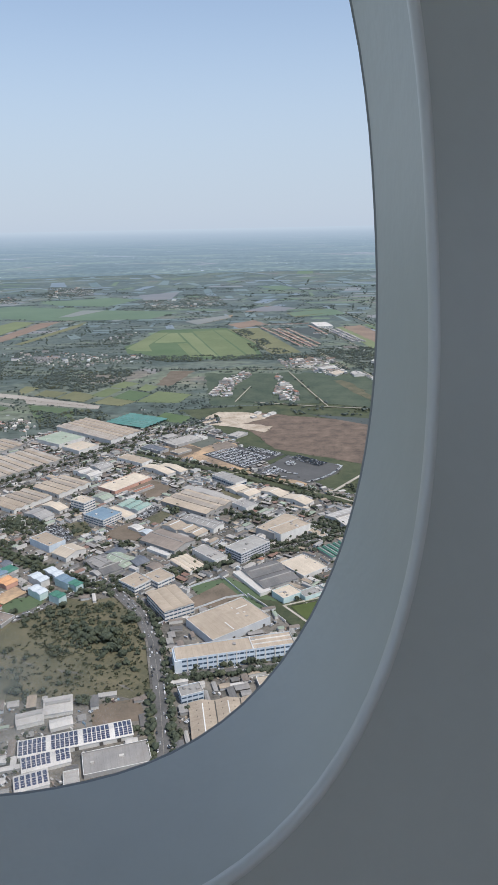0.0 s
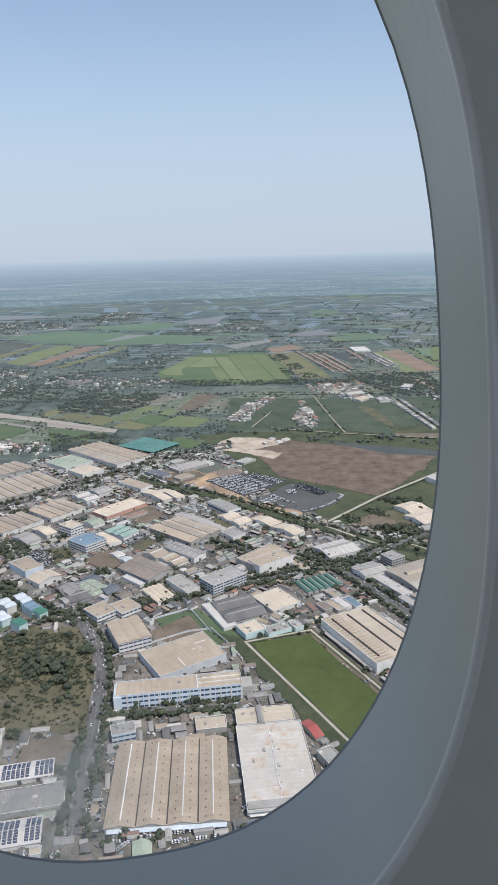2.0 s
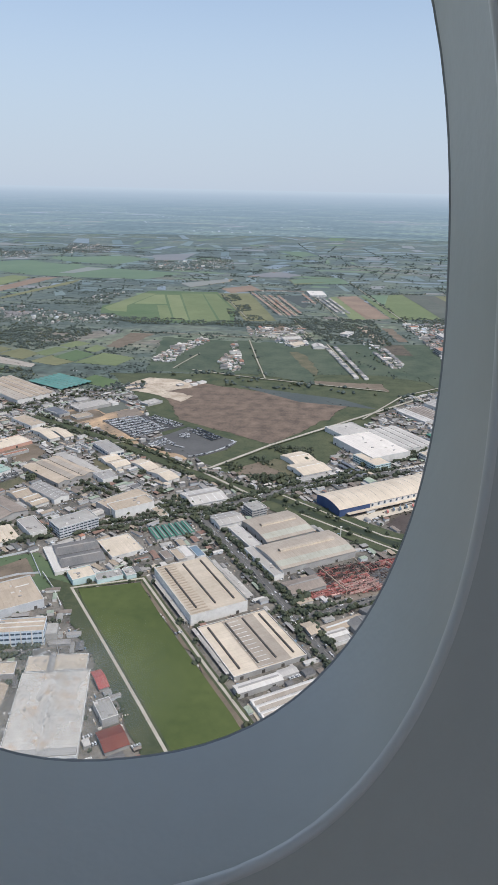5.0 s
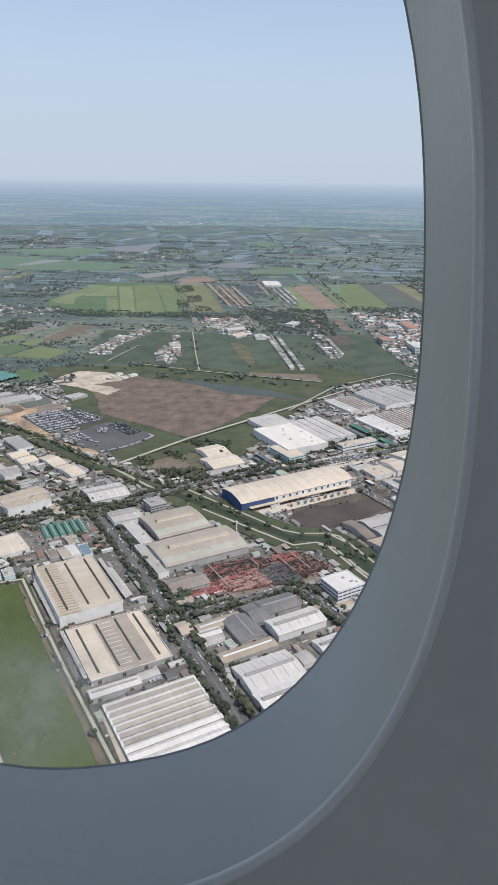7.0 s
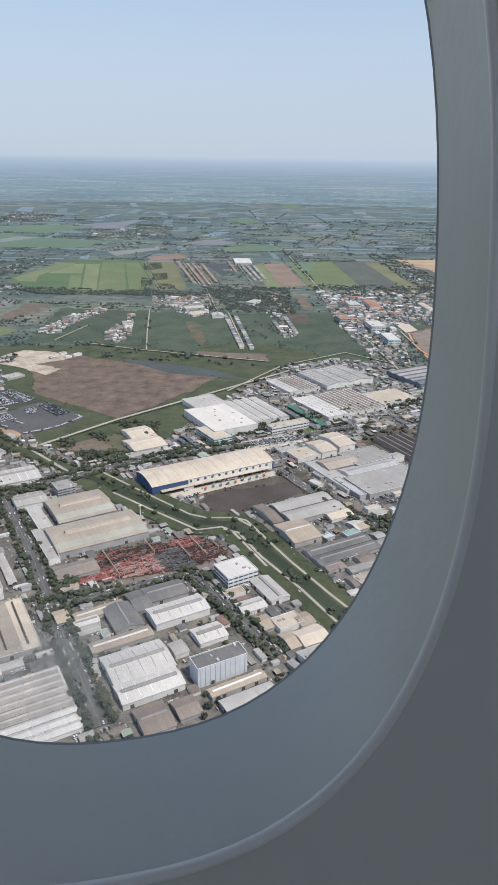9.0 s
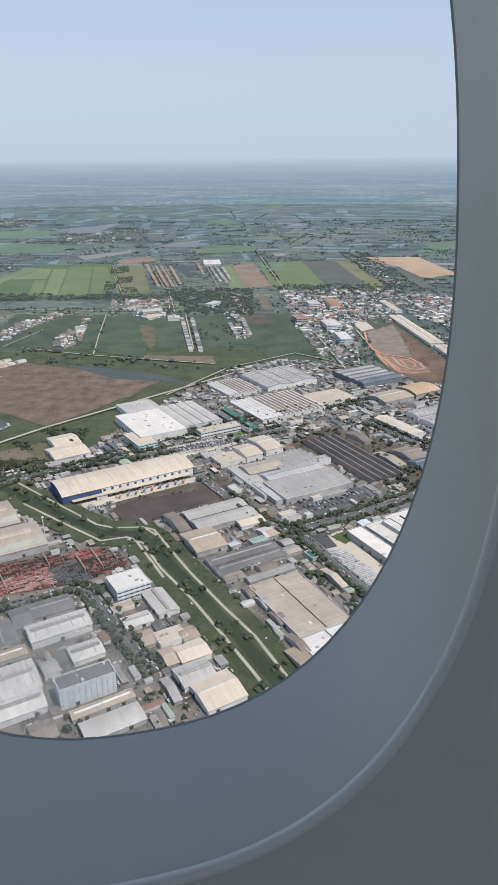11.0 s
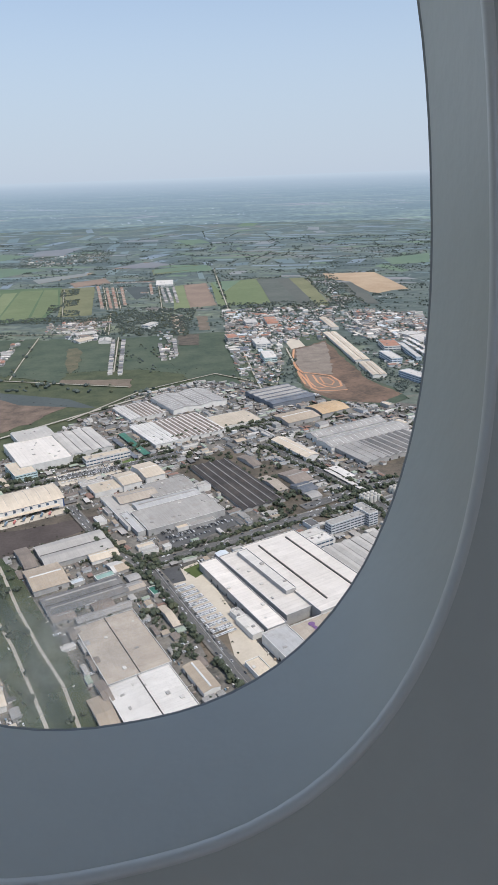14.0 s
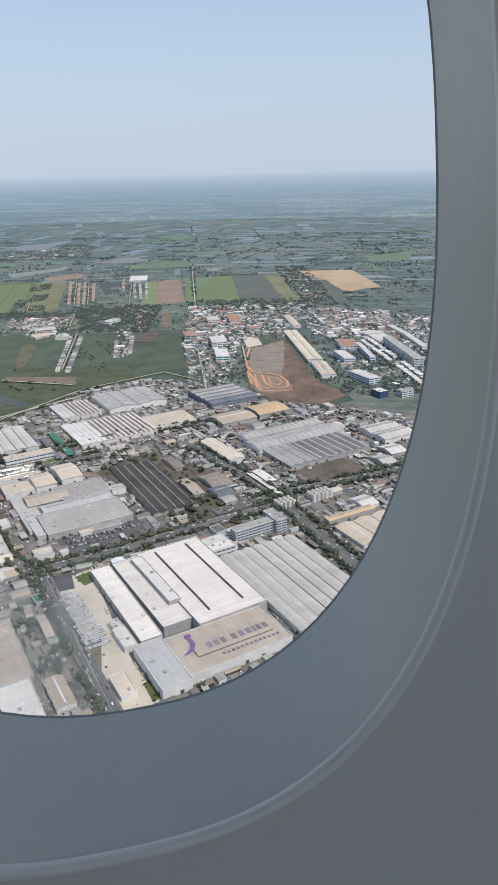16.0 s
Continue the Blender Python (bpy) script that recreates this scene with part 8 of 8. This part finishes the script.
me.polygons.foreach_set("material_index", np.repeat(np.arange(len(keys)), [len(thin[k]) for k in keys]).astype(np.int32))
tagged(new("steel_beams", me), "loose red and rusty beams lying about the yard", "steel beams", kind="stuff")
for u, v0, v1 in ((451.5, 302, 339), (484, 319, 339), (503.7, 301, 323), (515.6, 298, 326), (527.5, 303, 321)):
    ob = new("gantry_frame")
    ob.matrix_basis = pose(0, 0, 0, 0, 0, 32.5) @ Matrix.Translation((u, v0, 0))
    post = piece_mesh("gantry_post", 0.5, 0.5, 4.0, "roof_tan")
    for i in range(5):
        part("post", post, "roof_tan", ob, matrix=Matrix.Translation((0, (v1 - v0) * i / 4, 0)))
    for e in (-0.22, 0.22):
        bm = bmesh.new()
        box(bm, e - 0.14, e + 0.14, -0.5, v1 - v0 + 0.5, 4.0, 4.6, bottom=True)
        part("runway_beam", bm, "roof_tan", ob)
    tagged(ob, "weathered tan crane runway on posts across the steel yard", "gantry", "gantries over the steel yard")

# ---- silos, mast tanks, trucks ----
bm = bmesh.new()
bmesh.ops.create_cone(bm, cap_ends=True, segments=16, radius1=1.7, radius2=1.7, depth=6.0, matrix=Matrix.Translation((0, 0, 3.0)))
SILO = mesh_of(bm, "body")
SILO.materials.append(MATS["tank_white"])
bm = bmesh.new()
bmesh.ops.create_cone(bm, cap_ends=True, segments=16, radius1=1.75, radius2=0.3, depth=0.9, matrix=Matrix.Translation((0, 0, 6.45)))
CAP = mesh_of(bm, "cone")
CAP.materials.append(MATS["roof_greywhite"])
for cx, cy, nx, ny in ((578, 684, 4, 3), (606, 700, 5, 3)):
    for i in range(nx):
        for j in range(ny):
            c, s = math.cos(radians(32.5)), math.sin(radians(32.5))
            ob = new("silo")
            ob.matrix_basis = pose(cx + 4.2 * (i * c - j * s), cy + 4.2 * (i * s + j * c), 0)
            part("body", SILO, "tank_white", ob)
            part("cone", CAP, "roof_greywhite", ob)
            tagged(ob, "white round storage silo with a conical top", "silo", "silos by the road")
for x, y, h in ((217, 579, 13.0), (-315, 940, 13.0)):
    ob = new("water_tower")
    ob.matrix_basis = pose(x, y, 0)
    bm = bmesh.new()
    bmesh.ops.create_cone(bm, cap_ends=True, segments=10, radius1=0.45, radius2=0.3, depth=h, matrix=Matrix.Translation((0, 0, h / 2)))
    part("shaft", bm, "tank_white", ob)
    bm = bmesh.new()
    bmesh.ops.create_cone(bm, cap_ends=True, segments=14, radius1=0.6, radius2=1.2, depth=1.2, matrix=Matrix.Translation((0, 0, h + 0.6)))
    bmesh.ops.create_cone(bm, cap_ends=True, segments=14, radius1=1.2, radius2=0.4, depth=0.6, matrix=Matrix.Translation((0, 0, h + 1.5)))
    part("tank", bm, "tank_white", ob)
    tagged(ob, "slim white water tower with a mushroom tank", "water tower", "water towers")
for k in range(9):
    x, y = 262 + k * 6.2, 641 + k * 3.9 + (k % 2) * 1.2
    ob = new("truck")
    ob.matrix_basis = pose(x, y, LAYER[0], 0, 0, 32.5 + 60)
    bm = bmesh.new()
    box(bm, -3.2, 1.6, -0.65, 0.65, 0.6, 2.0, bottom=True)
    part("box", bm, "roof_blue" if k % 4 else "steel_red", ob)
    bm = bmesh.new()
    box(bm, 1.8, 2.9, -0.6, 0.6, 0.45, 1.6, bottom=True)
    part("cab", bm, "car_white", ob)
    for wx in (-2.6, -1.8, 2.3):
        for wy in (-0.55, 0.55):
            part("wheel", WHEEL, "tyre", ob, matrix=Matrix.Translation((wx, wy, 0.3)) @ Matrix.Diagonal((1.5, 1.5, 1.5, 1)))
    tagged(ob, "blue box truck parked before the loading docks", "truck", "trucks at the warehouse")

# ---- details of the largest halls ----
halls = {round(o.location.x): o for o in bpy.data.objects if o.parent is None and o.name.startswith(("warehouse", "factory"))}
best = lambda x, y: min((o for o in halls.values()), key=lambda o: (o.location.x - x) ** 2 + (o.location.y - y) ** 2)
dock = best(258.6, 672.8)
L, W, h = 119.8, 36.6, 7.9
bm = bmesh.new()
box(bm, -L * 0.22, L * 0.49, -W / 2 - 0.15, -W / 2 - 0.02, 0.0, h * 0.92, bottom=True)
part("dock_wall", bm, "wall_white", dock, "white upper dock wall")
bm = bmesh.new()
box(bm, -L * 0.44, L * 0.46, -W / 2 - 4.2, -W / 2 - 0.2, h * 0.40, h * 0.46, bottom=True)
part("dock_canopy", bm, "roof_cream", dock, "long cream canopy over the docks")
me = piece_mesh("dock_window", 2.2, 0.16, 2.2, "glass_blue")
for i in range(12):
    part("window", me, "glass_blue", dock, matrix=Matrix.Translation((-L * 0.2 + i * L * 0.058, -W / 2 - 0.2, h * 0.60)))
me = piece_mesh("dock_door", 2.6, 0.16, 2.4, "gap_dark")
for i in range(18):
    part("loading_door", me, "gap_dark", dock, matrix=Matrix.Translation((-L * 0.42 + i * L * 0.048, -W / 2 - 0.2, 0.2)))

sign = best(546.5, 504.6)
L, W, h = 65.5, 36.5, 6.3
z = h + 0.5
at = lambda u, v: (-L / 2 + u * L, W / 2 - v * W)
letters = ((0.29, 0.06), (0.36, 0.055), (0.43, 0.055), (0.53, 0.06), (0.61, 0.055), (0.68, 0.06), (0.75, 0.03), (0.79, 0.05), (0.85, 0.06))
for u, w in letters:
    x, y = at(u, 0.5)
    bm = bmesh.new()
    box(bm, x, x + w * L * 0.82, y - 2.6, y + 2.6, z, z + 0.06)
    part("sign_bar", bm, "lettering", sign, "grey bar of the painted roof sign")
for k in range(13):
    x, y = at(0.36 + k * 0.045, 0.80)
    bm = bmesh.new()
    box(bm, x, x + 1.5, y - 1.0, y + 1.0, z, z + 0.06)
    part("sign_bar", bm, "lettering", sign)
x, y = at(0.16, 0.685)
bm = bmesh.new()
box(bm, x, x + 0.74 * L, y - 0.3, y + 0.3, z, z + 0.06)
box(bm, x - 0.3, x + 0.3, y + 0.32, y + 9.0, z, z + 0.06)
part("sign_line", bm, "gap_dark", sign, "dark angled line under the roof sign")
bm = bmesh.new()
x, y = at(0.19, 0.22)
outer, inner = [], []
for k in range(15):
    a = radians(20 - 105 * k / 14)
    wdt = 0.4 + 2.6 * math.sin(math.pi * (1 - k / 14) * 0.75 + 0.2)
    cx, cy = x - 9.0 + 9.5 * math.cos(a), y - 2.0 + 9.5 * math.sin(a)
    outer.append(bm.verts.new((cx + wdt * 0.5 * math.cos(a), cy + wdt * 0.5 * math.sin(a), z + 0.07)))
    inner.append(bm.verts.new((cx - wdt * 0.5 * math.cos(a), cy - wdt * 0.5 * math.sin(a), z + 0.07)))
for k in range(14):
    bm.faces.new((inner[k], outer[k], outer[k + 1], inner[k + 1]))
bmesh.ops.create_cone(bm, cap_ends=True, segments=18, radius1=2.1, radius2=2.1, depth=0.05, matrix=Matrix.Translation((x + 0.6, y + 3.2, z + 0.06)))
part("sign_swoosh", bm, "purple", sign, "purple painted crescent shape")


# ---- roof details of the halls by the pond ----
thing_at = lambda x, y: min((o for o in bpy.data.objects if o.parent is None and o.type == "EMPTY"), key=lambda o: (o.location.x - x) ** 2 + (o.location.y - y) ** 2)
roof_of = lambda ob: next(c for c in ob.children if c.name.startswith("roof"))
hall = thing_at(-21.1, 457.9)
for x0, x1, y0, y1 in ((-6.0, -5.2, -15.0, -4.0), (12.0, 21.5, 6.0, 6.8)):
    bm = bmesh.new()
    box(bm, x0, x1, y0, y1, 5.7, 6.45)
    part("roof_kerb", bm, "wall_white", roof_of(hall), "white raised roof kerb")
office = thing_at(-15.5, 414.9)
for x0, x1, y0, y1 in ((12.0, 39.5, -2.4, -1.9), (12.0, 39.5, 2.6, 3.1), (11.2, 11.9, -7.2, 7.2)):
    bm = bmesh.new()
    box(bm, x0, x1, y0, y1, 10.4, 11.25)
    part("roof_kerb", bm, "wall_white", roof_of(office), "white raised roof kerb")
store = thing_at(50.2, 353.3)
vent = piece_mesh("ridge_vent", 0.8, 0.6, 0.7, "roof_grey")
for i in range(13):
    part("roof_vent", vent, "roof_grey", roof_of(store), matrix=Matrix.Translation((-30 + i * 4.7, 0.6 * (i % 3 - 1), 4.0)))

L, W, h = 67.4, 39.0, 3.9
for name, x0, x1, y0, y1, z0, z1, look_of, words in (
    ("ridge_rail", -L / 2 + 6, L / 2, 0.4, 0.75, h + 0.3, h + 0.75, "skylight", "pale ridge flashing"),
    ("front_roof", -L / 2 + 0.4, -L / 2 + 5.4, -W / 2 + 0.4, W / 2 - 0.4, h + 0.2, h + 1.25, "roof_concrete", "worn flat roof of the front annex"),
    ("front_band", -L / 2 - 0.14, -L / 2 - 0.02, -W / 2, W / 2, 2.3, 3.0, "wall_slatewall", "dark window band along the front"),
    ("front_band", -L / 2 - 0.16, -L / 2 - 0.02, -W / 2, W / 2, 0.9, 1.5, "glass_blue", "blue stripe along the front"),
    ("front_canopy", -L / 2 - 1.5, -L / 2 - 0.17, -W / 2 + 1, W / 2 - 1, 1.7, 1.9, "wall_white", "thin white canopy over the front"),
):
    bm = bmesh.new()
    box(bm, x0, x1, y0, y1, z0, z1, bottom=True)
    part(name, bm, look_of, roof_of(store) if "r" == name[0] else store, words)
back = thing_at(41.1, 395.1)
bm = bmesh.new()
profile_sweep(bm, [(1.0, 3.9), (1.2, 5.4), (3.0, 6.3), (4.8, 5.4), (5.0, 3.9)], -9.5, 7.2, 0.1)
for e in (-9.5, 7.2):
    end_wall(bm, [(1.0, 3.9), (1.2, 5.4), (3.0, 6.3), (4.8, 5.4), (5.0, 3.9)], e, 3.6, e)
part("roof_duct", bm, "roof_grey", roof_of(back), "grey raised duct crossing the roof")
bm = bmesh.new()
box(bm, -34.6, -31.8, -30.0, 30.0, 1.9, 2.15, bottom=True)
part("front_canopy", bm, "wall_lightblue", thing_at(-6.9, 338.4), "long pale canopy along the front")
me = piece_mesh("pier", 0.7, 0.5, 10.9, "wall_white")
for i in range(13):
    part("pilaster", me, "wall_white", office, matrix=Matrix.Translation((-39.5 + i * 6.58, -7.7, 0)))
bm = bmesh.new()
box(bm, -41.6, -36.8, -8.3, 7.6, 0, 10.2)
part("stair_tower", bm, "wall_whiteblue", office, "pale stair tower at the end of the office")
bm = bmesh.new()
box(bm, 40.5, 47.5, -4.5, 7.0, 0, 6.2)
part("annex", bm, "roof_concrete", office, "flat-roofed annex beside the office")

for x, y, L, h in ((409.1, 490.6, 62.0, 3.5), (434.5, 445.2, 40.3, 3.3)):
    # the service pipe along the valley of the two halls
    hall = thing_at(x, y)
    bm = bmesh.new()
    bmesh.ops.create_cone(bm, cap_ends=True, segments=8, radius1=0.28, radius2=0.28, depth=L * 0.98, matrix=Matrix.Translation((0, 0, h + 0.75)) @ Matrix.Rotation(radians(90), 4, "Y"))
    for k in range(int(L / 4)):
        box(bm, -L / 2 + 2 + k * 4 - 0.12, -L / 2 + 2 + k * 4 + 0.12, -0.4, 0.4, h + 0.02, h + 0.46)
    part("pipe", bm, "roof_darkbrown", roof_of(hall), "dark service pipe along the roof valley")


# ---- walls round the plots ----
def boundary_wall(high, material, words, *pts):
    bm = bmesh.new()
    for (xa, ya), (xb, yb) in zip(pts, pts[1:]):
        d = math.dist((xa, ya), (xb, yb))
        piece = bmesh.new()
        box(piece, 0, d, -0.14, 0.14, 0, high)
        box(piece, -0.05, d + 0.05, -0.2, 0.2, high + 0.002, high + 0.14, bottom=True)
        for k in range(int(d / 4) + 1):
            box(piece, k * 4 - 0.2, k * 4 + 0.2, -0.22, 0.22, 0, high + 0.2)
        piece.transform(pose(xa, ya, 0, 0, 0, math.degrees(math.atan2(yb - ya, xb - xa))))
        me = mesh_of(piece, "boundary_wall")
        bm.from_mesh(me)
        bpy.data.meshes.remove(me)
    tagged(part("boundary_wall", bm, material), words, "wall", kind="structure")


boundary_wall(1.5, "wall_greywall", "grey plot wall with piers along the roads", (477, 473), (447, 525), (414, 582), (440, 596), (473, 615), (508, 639))
boundary_wall(2.0, "wall_white", "white rendered wall along the ditch", (-7, 501), (8, 481), (21, 460))
boundary_wall(1.5, "wall_greywall", "grey plot wall beside the factory drive", (50, 381), (34, 415), (22, 437))
boundary_wall(1.4, "wall_lightgrey", "pale plot wall round the bare brown lot", (-60, 511), (-29, 533), (-7, 497))
boundary_wall(1.4, "wall_lightgrey", "pale plot wall behind the tan factory", (-73, 460), (-57, 474), (-24, 497), (-9, 501))
